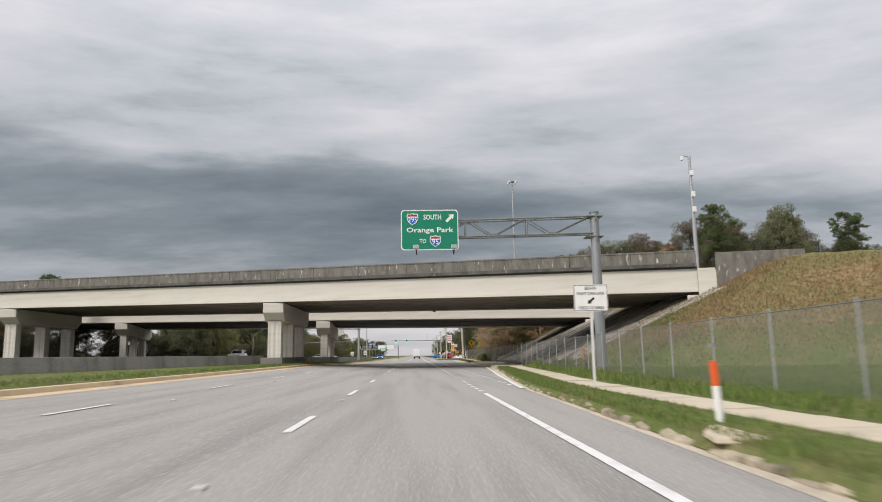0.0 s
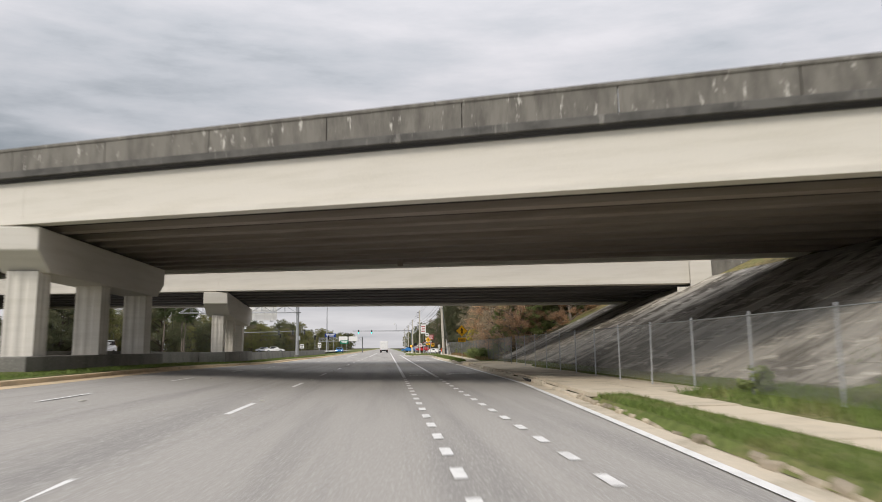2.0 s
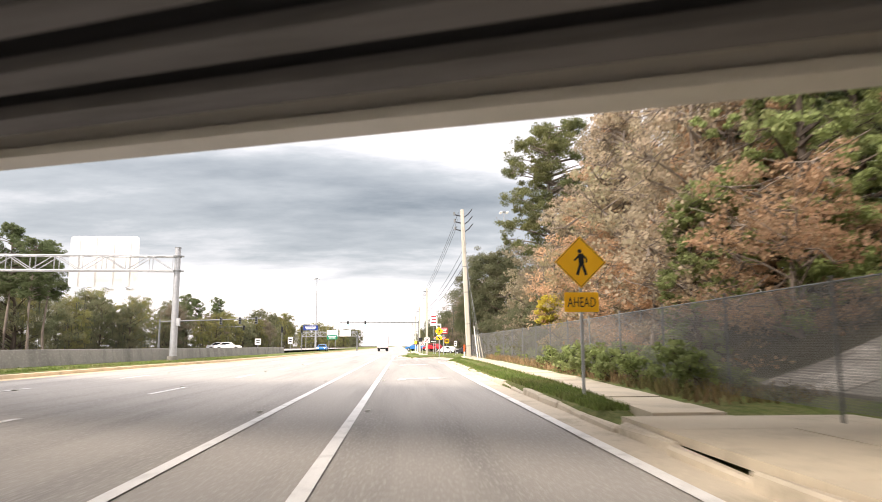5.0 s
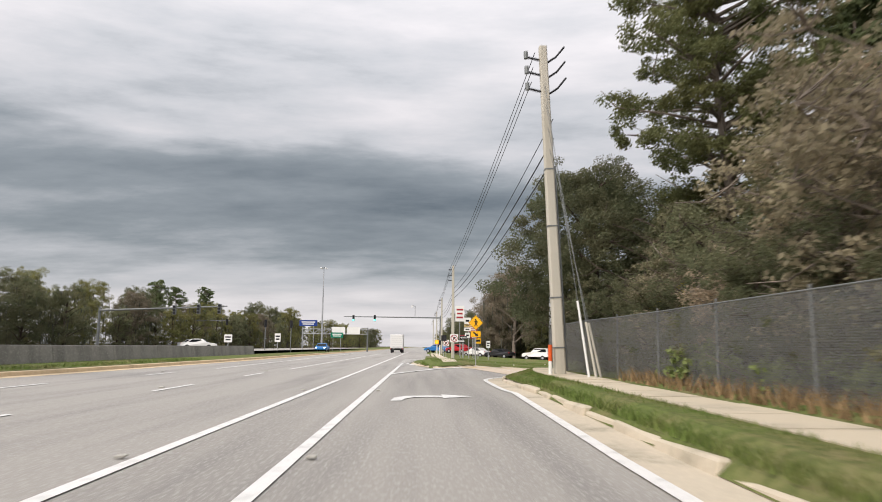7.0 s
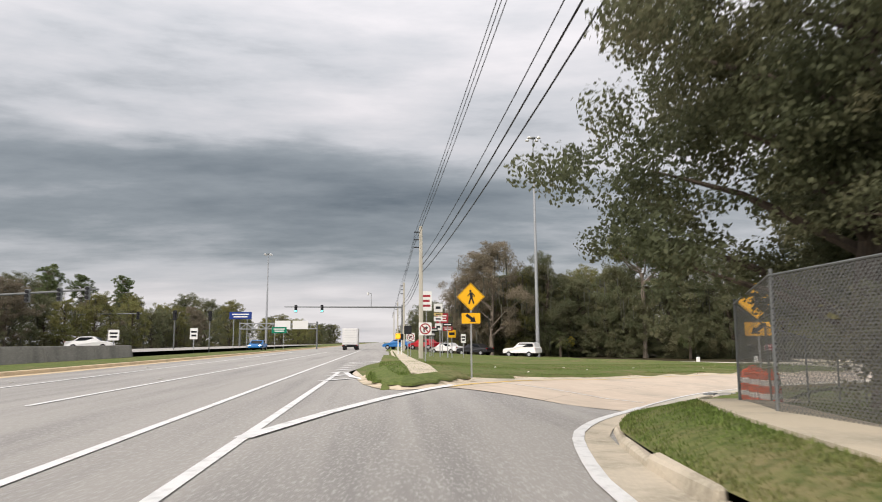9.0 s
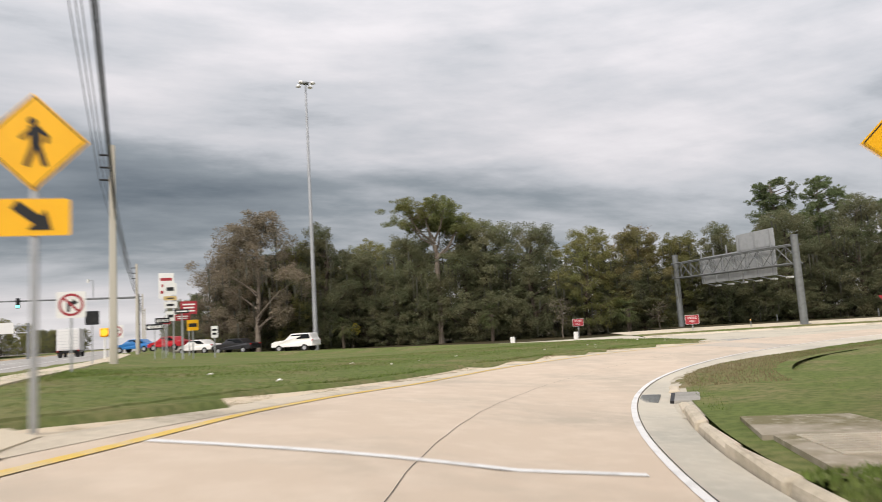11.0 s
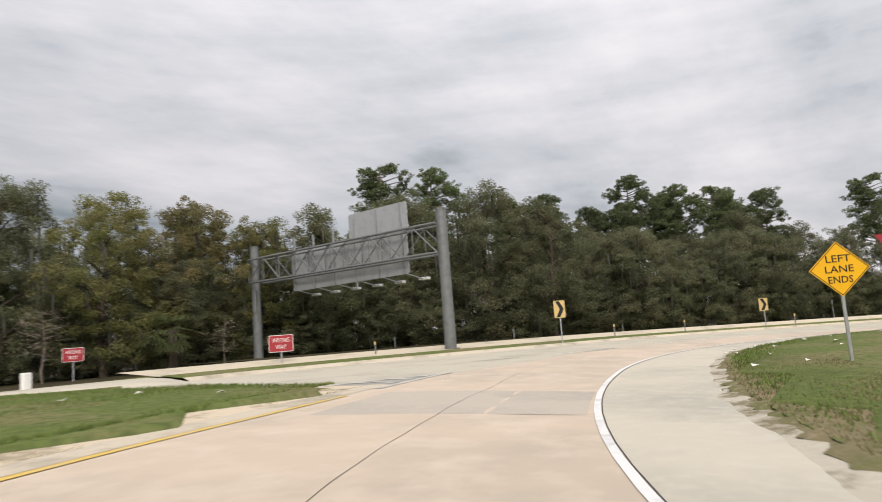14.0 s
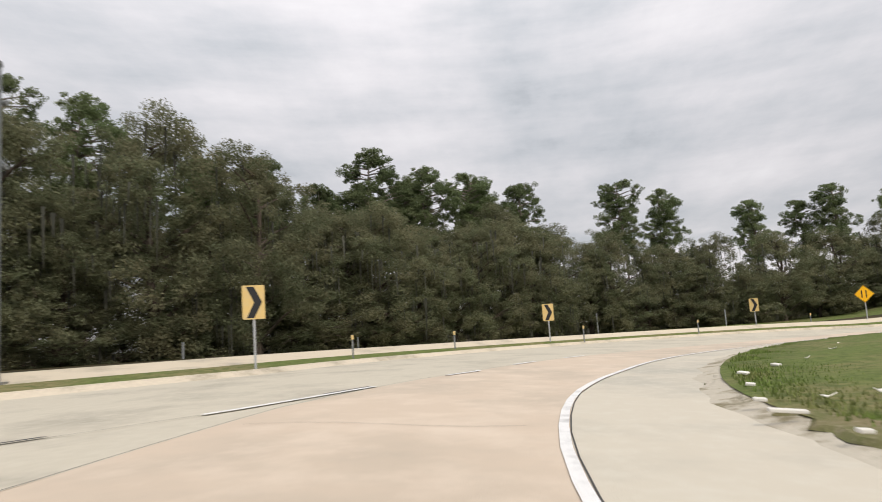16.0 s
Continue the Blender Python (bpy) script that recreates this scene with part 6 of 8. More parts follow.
def wrong_way(x, y, cz, rz):
    zb_ = land_z(x, y) if math.hypot(x - CX, y - CY) > 56 else ramp_z(x, y) + 0.05
    top = thing("wrong_way_sign", "red rectangular sign with white lettering on a short post", "road sign", (x, y, zb_), rz, "wrong way signs")
    h = cz - zb_
    plate(top, rounded(0.94, 0.66, 0.05, 0, h), "white", thick=0.004)
    plate(top, rounded(0.90, 0.62, 0.04, 0, h), "red", Matrix.Translation((0, -0.004, 0)), name="panel")
    words("lettering", "WRONG", 0.17, (0, -0.009, h + 0.13), "white", top, 0.66)
    words("lettering", "WAY", 0.17, (0, -0.009, h - 0.13), "white", top, 0.40)
    post_(top, -0.2, h + 0.3)


wrong_way(44.8, 172.4, 0.17, -45)
wrong_way(44.0, 185.4, 0.42, -38)


def chevron_sign(x, y, z0, z1, rz):
    zb_ = ramp_z(x, y) + 0.1
    w = (z1 - z0) * 0.64
    top = thing("chevron_sign", "yellow sign with a black chevron on a thin post", "road sign", (x, y, zb_), rz, "chevron signs")
    cz, h = (z0 + z1) / 2 - zb_, z1 - z0
    plate(top, rounded(w, h, 0.03, 0, cz), "cream_sign")
    k = w
    slab("chevron", [(-0.32 * k, cz + 0.46 * h), (0.02 * k, cz + 0.46 * h), (0.38 * k, cz), (0.02 * k, cz - 0.46 * h), (-0.32 * k, cz - 0.46 * h), (0.02 * k, cz)], 0.004, "black", top, Matrix.Translation((0, -0.006, 0)))
    post_(top, -0.2, cz + h * 0.4)


chevron_sign(54.9, 164.7, 0.38, 1.18, -66)
chevron_sign(69.7, 157.7, -0.02, 0.72, -86)
chevron_sign(78.3, 146.6, -0.20, 0.50, -106)
chevron_sign(82.0, 132.0, -0.30, 0.40, -118)


def small_diamond(x, y, cz, diag, rz, lines, label):
    zb_ = ramp_z(x, y) + 0.1
    top = thing("warning_sign", label, "road sign", (x, y, zb_), rz)
    diamond_sign(top, cz - zb_, diag / 2)
    for i, t in enumerate(lines):
        words("lettering", t, diag * 0.125, (0, -0.006, cz - zb_ + (1 - i) * diag * 0.19), "black", top, diag * (0.40 if i != 1 else 0.46))
    if not lines:
        for x0 in (-0.12, 0.10):
            box_part("symbol_bar", (x0 * diag, -0.006, cz - zb_), (0.06 * diag, 0.004, 0.42 * diag), "black", top)
    post_(top, -0.2, cz - zb_ + diag * 0.3)


small_diamond(39.75, 153.2, 0.68, 1.02, -74, ["LEFT", "LANE", "ENDS"], "yellow diamond lane-ends sign on a steel post in the grass")
small_diamond(79.5, 140.5, 0.35, 0.95, -108, [], "yellow diamond sign with two bars at the far curve")
yld = thing("yield_sign", "red and white triangular yield sign on a steel post", "road sign", (36.0, 152.3, ramp_z(36.0, 152.3) + 0.06), -70)
yz = 0.19 - (ramp_z(36.0, 152.3) + 0.06)


def tri(k, z):
    return [(0, z), (0.43 * k, z + 0.72 * k), (-0.43 * k, z + 0.72 * k)]


plate(yld, tri(1.0, yz), "red", thick=0.006)
plate(yld, tri(0.52, yz + 0.27), "white", Matrix.Translation((0, -0.006, 0)), name="panel")
words("lettering", "YIELD", 0.07, (0, -0.011, yz + 0.555), "red", yld, 0.24)
post_(yld, -0.2, yz + 0.6)

# small posts: white markers on the island, delineators along the kerb, stakes by the trees
for x, y, h in ((31.8, 175.6, 0.5), (36.5, 174.9, 0.55)):
    t_ = thing("marker_stub", "short white square marker post in the grass", "marker post", (x, y, land_z(x, y)), 10, "marker stubs")
    box_part("stub", (0, 0, h / 2), (0.26, 0.20, h), "white", t_, bevel=0.03)
for x, y in ((59.3, 163.6), (64.3, 161.2), (70.6, 156.2), (75.6, 150.2), (79.2, 143.5), (48.5, 170.6)):
    zz = ramp_z(x, y) + 0.12
    t_ = thing("delineator_post", "thin dark delineator post with a reflector", "delineator", (x, y, zz), -70, "delineators")
    box_part("post", (0, 0, 0.34), (0.05, 0.03, 0.75), "dull_steel", t_)
    box_part("reflector", (0, -0.02, 0.64), (0.075, 0.012, 0.13), "cream_sign", t_)
for x, y, h in ((76.8, 164.6, 1.7), (83.4, 154.5, 1.5), (63.0, 171.0, 0.9), (70.5, 166.5, 0.8), (86.5, 146.0, 1.2), (57.5, 176.0, 0.9)):
    t_ = thing("stake", "tall pale stake at the edge of the trees", "stake", (x, y, ramp_z(x, y) + 0.1), 0, "stakes")
    box_part("post", (0, 0, h / 2), (0.07, 0.05, h), "galv", t_)


def no_turn_sign(x, y, cz, size, rz=0.0):
    zb_ = land_z(x, y)
    top = thing("no_turn_sign", "white square sign with a red prohibition ring on a post", "road sign", (x, y, zb_), rz, "no turn signs")
    h = cz - zb_
    plate(top, rounded(size, size, 0.05, 0, h), "white")
    bm = new_bm()
    for i in range(24):
        a0, a1 = 2 * math.pi * i / 24, 2 * math.pi * (i + 1) / 24
        bm.faces.new([bm.verts.new((size * r_ * math.cos(a), -0.006, h + size * r_ * math.sin(a))) for r_, a in ((0.34, a0), (0.43, a0), (0.43, a1), (0.34, a1))])
    part("ring", bm, "red", top)
    slab("arrow", [(size * a, h + size * b) for a, b in ((-0.14, -0.26), (-0.04, -0.26), (-0.04, 0.02), (0.06, 0.02), (0.06, -0.06), (0.24, 0.08), (0.06, 0.22), (0.06, 0.13), (-0.14, 0.13))], 0.003, "black", top, Matrix.Translation((0, -0.007, 0)))
    slab("slash", spin([(-0.36, -0.04), (0.36, -0.04), (0.36, 0.04), (-0.36, 0.04)], -45 + 180, size, 0, h), 0.003, "red", top, Matrix.Translation((0, -0.010, 0)))
    post_(top, -0.2, h + size * 0.4, w=0.05)


no_turn_sign(7.35, 152.8, 1.80, 0.62, -4)
no_turn_sign(7.45, 173.0, 1.55, 0.66, 0)


def board_sign(x, y, z, w, h, mat, label, bars=2, bar_mat="white", rz=0.0, posts=1, name="guide_sign"):
    zb_ = land_z(x, y) if x > left_curb(y) else 0.3
    top = thing(name, label, "road sign", (x, y, zb_), rz)
    cz = z - zb_
    plate(top, rounded(w, h, 0.05, 0, cz), mat, thick=0.03)
    for i in range(bars):
        box_part("text_bar", (0, -0.02, cz + h * (0.5 - (i + 1) / (bars + 1))), (w * (0.75 - 0.12 * (i % 2)), 0.004, h * 0.34 / bars), bar_mat, top)
    for k in range(posts):
        post_(top, -0.2, cz + h * 0.3, x=(k - (posts - 1) / 2) * w * 0.6, w=0.08, y=0.06)
    return top


board_sign(10.0, 186, 2.4, 0.7, 0.45, "red", "red and white board sign on a post by the far corner", 2)
board_sign(12.2, 199, 3.9, 1.4, 1.15, "red", "red business sign with white bars by the far corner", 3)
board_sign(10.4, 200, 6.0, 1.3, 2.3, "white", "white and red board sign on posts by the far corner", 3, "red")


def one_way_sign(x, y, cz, rz):
    zb_ = land_z(x, y)
    top = thing("one_way_sign", "black one-way sign with a white arrow on a thin post", "road sign", (x, y, zb_), rz, "one-way signs")
    h = cz - zb_
    plate(top, rounded(0.92, 0.34, 0.03, 0, h), "black")
    slab("arrow", [(a, h + b) for a, b in ((-0.42, 0.0), (-0.26, 0.13), (-0.26, 0.075), (0.40, 0.075), (0.40, -0.075), (-0.26, -0.075), (-0.26, -0.13))], 0.003, "white", top, Matrix.Translation((0, -0.007, 0)))
    words("lettering", "ONE WAY", 0.10, (0.08, -0.012, h), "black", top)
    post_(top, -0.2, h + 0.15, w=0.05)


one_way_sign(9.27, 177.5, 1.80, -4)
one_way_sign(9.74, 180.0, 2.22, 24)
rt = thing("route_marker", "stack of white route marker plates and arrows on a tall post", "road sign", (10.22, 180.4, land_z(10.22, 180.4)))
zr = land_z(10.22, 180.4)
for z_, w_, h_, m_ in ((4.2, 0.78, 0.74, "white"), (3.62, 0.78, 0.26, "cream_sign"), (3.2, 0.78, 0.42, "white"), (2.5, 0.6, 0.6, "white")):
    plate(rt, rounded(w_, h_, 0.04, 0.0, z_ - zr), m_)
    box_part("text_bar", (0, -0.012, z_ - zr), (w_ * 0.55, 0.004, h_ * 0.3), "black", rt)
post_(rt, -0.2, 4.5 - zr, x=0.16, w=0.09, y=0.07)
board_sign(10.75, 177.2, 2.62, 0.8, 0.24, "black", "small black sign with white bars above a red one", 1, "white")
board_sign(10.8, 177.6, 2.28, 0.85, 0.36, "red", "small red sign with white bars on a post", 2, "white")
bs = thing("sign_back", "dark square sign seen from behind on a thin post", "road sign", (6.95, 164.7, land_z(6.95, 164.7)))
zr = land_z(6.95, 164.7)
plate(bs, rounded(0.5, 0.54, 0.03, 0, 1.96 - zr), "rubber")
post_(bs, -0.2, 2.0 - zr, w=0.05)
pb = thing("flashing_beacon", "amber flashing beacon with a dark signal head on two pale posts", "traffic light", (6.6, 178.6, land_z(6.6, 178.6)))
zr = 1.66 - land_z(6.6, 178.6)
for x_ in (0.02, 0.3):
    tube_part("post", (x_, 0, -0.2), (x_, 0, zr + 0.1), 0.05, "white", pb, n=8)
tube_part("amber_lens", (0, -0.10, zr), (0, -0.22, zr), 0.2, "amber_lamp", pb, n=14, label="lit amber lens")
box_part("housing", (0, 0.0, zr), (0.46, 0.2, 0.5), "amber", pb, bevel=0.04, label="yellow housing")
box_part("signal_head", (0.34, 0.0, zr - 0.05), (0.26, 0.24, 0.5), "black", pb, bevel=0.03)
board_sign(11.6, 182, 1.9, 0.7, 0.7, "amber", "small yellow sign on a post", 1, "black")
board_sign(13.6, 190, 1.5, 0.5, 0.9, "white", "small white sign on a post", 2, "black")
board_sign(-14.2, 215, 4.9, 3.0, 1.0, "blue", "dark blue street sign board over the road", 2, posts=2)
board_sign(-11.5, 232, 3.2, 2.4, 1.0, "green", "green guide sign beyond the intersection", 2, posts=2)
board_sign(-17.5, 180, 1.9, 0.9, 0.9, "white", "pair of white signs on a post in the median", 2, "black")
board_sign(-15.2, 196, 2.2, 0.8, 1.2, "white", "white sign on a post in the median", 2, "black")


# ---- poles, wires and lamps ----
def utility_pole(x, y, zb_, zt, label, detail=True, lean=0.0):
    top = thing("utility_pole", label, "utility pole", (x, y, zb_))
    h = zt - zb_
    top.matrix_basis = pose(x, y, zb_, 0, lean, 0)
    bm = new_bm()
    r0, r1 = (0.17, 0.12) if detail else (0.15, 0.10)
    ring_ = [(1, 0.75), (0.75, 1), (-0.75, 1), (-1, 0.75), (-1, -0.75), (-0.75, -1), (0.75, -1), (1, -0.75)]
    a = [bm.verts.new((p * r0, q * r0, -0.3)) for p, q in ring_]
    b = [bm.verts.new((p * r1, q * r1, h)) for p, q in ring_]
    bm.faces.new(b)
    for i in range(8):
        j = (i + 1) % 8
        bm.faces.new((a[i], a[j], b[j], b[i]))
    bmesh.ops.recalc_face_normals(bm, faces=bm.faces)
    part("shaft", bm, "pole_concrete", top)
    if detail:
        for z in (0.9, 2.4, 4.6, 6.4):
            r_ = r0 + (r1 - r0) * z / h + 0.012
            box_part("band", (0, 0, z), (2 * r_, 2 * r_, 0.04), "dull_steel", top)
        for k, z in enumerate((h - 0.45, h - 0.95, h - 1.5)):
            tube_part("insulator_arm", (-0.12, 0, z), (-0.55, 0, z + 0.12), 0.04, "wire", top, n=8)
            tube_part("insulator", (-0.55, 0, z + 0.06), (-0.55, 0, z + 0.30), 0.07, "dull_steel", top, n=8)
            bm = new_bm()
            tube_chain(bm, [(0.1, 0, z - 0.1), (0.42, 0.05, z + 0.12), (0.72, 0.1, z + 0.48)], 0.035, 6)
            part("switch_arm", bm, "wire", top)
        bm = new_bm()
        tube_chain(bm, [(0.2, -0.05, 0.2), (0.19, -0.05, 3.0), (0.17, -0.04, 6.5)], 0.035, 6)
        part("conduit", bm, "dull_steel", top)
    else:
        for z in (h - 0.4, h - 0.9, h - 1.4):
            tube_part("insulator_arm", (-0.1, 0, z), (-0.45, 0, z), 0.04, "wire", top, n=6)
    return top


utility_pole(9.05, 121.3, 0.25, 10.7, "tall square concrete utility pole with switch arms", True, -2.2)
utility_pole(7.75, 163.7, 0.15, 8.7, "slim concrete utility pole by the far sidewalk", False)
utility_pole(7.9, 205.0, 0.15, 8.6, "slim concrete utility pole beyond the corner", False)
utility_pole(8.0, 246.0, 0.15, 8.6, "slim concrete utility pole far down the road", False)
utility_pole(8.0, 290.0, 0.15, 8.6, "slim concrete utility pole far down the road", False)


def cable(a, b, sag, r=0.012, n=14):
    a, b = Vector(a), Vector(b)
    bm = new_bm()
    pts = [a.lerp(b, i / n) - Vector((0, 0, sag * 4 * (i / n) * (1 - i / n))) for i in range(n + 1)]
    tube_chain(bm, pts, r, 5)
    ob = part("cable", bm, "wire")
    return tagged(ob, label="thin dark overhead cable between utility poles", category="cable", group="overhead cables")


for k in range(3):
    spans_ = [(8.4, 121.3, 10.5 - 0.5 * k), (7.4, 163.7, 8.35 - 0.5 * k), (7.45, 205, 8.25 - 0.5 * k), (7.55, 246, 8.25 - 0.5 * k), (7.55, 290, 8.2 - 0.5 * k)]
    for a, b in zip(spans_, spans_[1:]):
        cable((a[0] - 0.06 * k, a[1], a[2]), (b[0] - 0.06 * k, b[1], b[2]), 0.35)
for k, r_ in ((0, 0.014), (1, 0.022), (2, 0.02)):
    spans_ = [(8.95, 121.3, 8.3 - 0.65 * k), (7.85, 163.7, 6.6 - 0.45 * k), (7.9, 205, 6.5 - 0.45 * k), (8.0, 246, 6.5 - 0.45 * k)]
    for a, b in zip(spans_, spans_[1:]):
        cable(a, b, 0.5, r_)
for k, (z, dx_, dy_) in enumerate(((9.5, 0.36, -2.1), (8.8, 0.5, -2.3), (8.1, 0.62, -2.0), (7.4, 0.76, -1.8))):
    guy = thing("guy_wire", "taut steel guy wire with a pale guard tube", "guy wire", (0, 0, 0), 0, "guy wires")
    a, b = Vector((9.2 - 0.056 * z, 121.2, z)), Vector((9.05 + dx_, 121.3 + dy_, 0.3))
    tube_part("strand", a, b, 0.008, "dull_steel", guy, n=5)
    if k in (0, 1, 3):
        d = (a - b).normalized()
        tube_part("guard", b + d * 0.05, b + d * (2.2 if k == 0 else 1.6), 0.033, "white" if k == 0 else "pole_concrete", guy, n=8)


def high_mast(x, y, zb_, zt, label):
    top = thing("high_mast_light", label, "street lamp", (x, y, zb_))
    h = zt - zb_
    tube_part("mast", (0, 0, -0.3), (0, 0, h), 0.26, "galv", top, r1=0.09, n=12)
    tube_part("lamp_ring", (0, 0, h - 0.12), (0, 0, h + 0.05), 0.32, "dull_steel", top, n=14)
    for k in range(4):
        a = radians(45 + 90 * k)
        tube_part("lamp_arm", (0, 0, h), (0.72 * math.cos(a), 0.72 * math.sin(a), h - 0.05), 0.035, "dull_steel", top, n=6)
        bm = new_bm()
        c = Vector((0.85 * math.cos(a), 0.85 * math.sin(a), h - 0.18))
        add_tube(bm, c + Vector((0, 0, 0.16)), c, 0.12, 0.28, 12)
        add_tube(bm, c, c - Vector((0, 0, 0.10)), 0.28, 0.24, 12)
        part("luminaire", bm, "white", top)
    return top


high_mast(24.1, 201.6, -0.5, 26.75, "very tall steel high-mast light with four luminaires")
high_mast(17.5, 108.0, 0.3, 31.5, "very tall steel high-mast light rising out of the woods")
high_mast(-20.0, 270.0, 0.2, 20.6, "distant tall high-mast light beyond the intersection")

cp = thing("camera_pole", "white traffic camera pole beside the freeway", "camera pole", (30.7, 63.3, 7.0))
tube_part("mast", (0, 0, -0.5), (0, 0, 15.6), 0.24, "galv", cp, r1=0.15, n=12)
tube_part("arm", (0, 0, 15.5), (-0.8, 0, 15.7), 0.05, "galv", cp, n=6)
box_part("camera_head", (-0.85, 0, 15.35), (0.3, 0.3, 0.5), "white", cp, bevel=0.08)
for z in (13.6, 11.2, 9.5):
    box_part("cabinet", (0.05, -0.25, z), (0.38, 0.3, 0.6), "white", cp, bevel=0.03)


def signal_head(parent, x, y, z, back, lit=None):
    b = box_part("signal_head", (x, y, z), (0.34, 0.26, 1.0), "black" if not back else "dull_steel", parent, bevel=0.03)
    for k in range(3):
        bm = new_bm()
        add_tube(bm, (x, y - 0.13, z + 0.32 - 0.32 * k), (x, y - 0.26, z + 0.32 - 0.32 * k), 0.13, 0.13, 10)
        part("lens", bm, "green_lamp" if (lit and k == 2) else "black", parent)


def mast_arm(px_, py_, zb_, zt, ex, ey, heads, label, mat, lit=False, back=False, z_arm=None):
    top = thing("traffic_signal", label, "traffic light", (0, 0, 0))
    za = zt - 0.35 if z_arm is None else z_arm
    tube_part("pole", (px_, py_, zb_ - 0.2), (px_, py_, zt), 0.17, mat, top, r1=0.13, n=12)
    tube_part("arm", (px_, py_, za), (ex, ey, za + 0.1), 0.12, mat, top, r1=0.06, n=10)
    for f in heads:
        x, y = px_ + (ex - px_) * f, py_ + (ey - py_) * f
        signal_head(top, x, y - 0.1, za - 0.15, back, lit)
    return top


far_signal = mast_arm(7.9, 212, 0.1, 6.2, -8.0, 212.5, (0.68, 0.9), "traffic signal mast arm with two green lights", "dull_steel", True)
tube_part("camera_riser", (3.7, 212.13, 5.85), (3.7, 212.13, 7.7), 0.05, "galv", far_signal, n=8)
tube_part("camera_arm", (3.7, 212.13, 7.7), (3.3, 212.0, 7.85), 0.04, "galv", far_signal, n=6)
tube_part("camera_dome", (3.25, 212.0, 7.85), (3.25, 212.0, 7.5), 0.16, "white", far_signal, r1=0.12, n=10, label="white traffic camera dome")
mast_arm(-32.2, 179.6, 0.3, 5.3, -15.0, 170.2, (0.62, 0.8, 0.95), "traffic signal mast arm seen from behind", "dull_steel", back=True)
mast_arm(-36.0, 214, 0.3, 5.4, -27.0, 214, (0.95,), "short traffic signal arm with a green name board", "dull_steel")
for x, y in ((-15.8, 191.0), (-12.8, 193.0)):
    t_ = thing("pedestal_signal", "dark pole-mounted traffic signal in the median", "traffic light", (x, y, 0.3), 0, "pedestal signals")
    tube_part("pole", (0, 0, -0.2), (0, 0, 3.6), 0.06, "dull_steel", t_)
    signal_head(t_, 0, 0, 3.7, False)
fg = thing("overhead_sign", "far white truss gantry with sign panels over the road", "road sign", (0, 0, 0))
truss(fg, (-20, 243, 3.6), (-6.5, 243, 3.6), 0.7, 1.0, 12, r=0.07)
for x in (-20, -6.5):
    tube_part("pole", (x, 243, 0), (x, 243, 4.9), 0.16, "dull_steel", fg)
for x in (-9.4, -12.5):
    plate(fg, rounded(2.7, 1.5, 0.1, x, 4.3), "white", Matrix.Translation((0, 242.5, 0)), name="panel", thick=0.05)


# ---- barrels ----
def barrel_proto(x, y, rz):
    z = ramp_z(*polar(37.6, 144)) + 0.21
    top = thing("traffic_barrel", "orange plastic traffic barrel with white reflective bands on a rubber base", "traffic barrel", (x, y, z), rz, "traffic barrels")
    base = part("base_ring", add_tube(new_bm(), (0, 0, 0), (0, 0, 0.07), 0.36, 0.33, 18), "rubber", top)
    zs = [0.07, 0.30, 0.32, 0.45, 0.47, 0.62, 0.64, 0.78, 0.80, 0.93]
    rs = [0.275, 0.27, 0.262, 0.26, 0.252, 0.25, 0.242, 0.24, 0.232, 0.225]
    for i in range(9):
        bm = new_bm()
        add_tube(bm, (0, 0, zs[i]), (0, 0, zs[i + 1]), rs[i], rs[i + 1], 20)
        part("band" if i in (2, 6) else "shell", bm, "white" if i in (2, 6) else "orange", top, "white reflective band" if i in (2, 6) else "", smooth=False)
    part("lid", add_tube(new_bm(), (0, 0, 0.93), (0, 0, 0.97), 0.20, 0.17, 18), "orange", top)
    bm = new_bm()
    tube_chain(bm, [(-0.10, 0, 0.96), (-0.09, 0, 1.03), (0.09, 0, 1.03), (0.10, 0, 0.96)], 0.02, 6)
    part("handle", bm, "orange", top)
    return top


b0 = barrel_proto(15.9, 138.95, 0)
for x, y, rz in ((15.5, 138.35, 40), (15.15, 137.75, 80), (14.98, 137.05, 130), (14.85, 136.35, 200)):
    copy_thing(b0, pose(x, y, b0.location.z, random.uniform(-2, 2), random.uniform(-2, 2), rz))


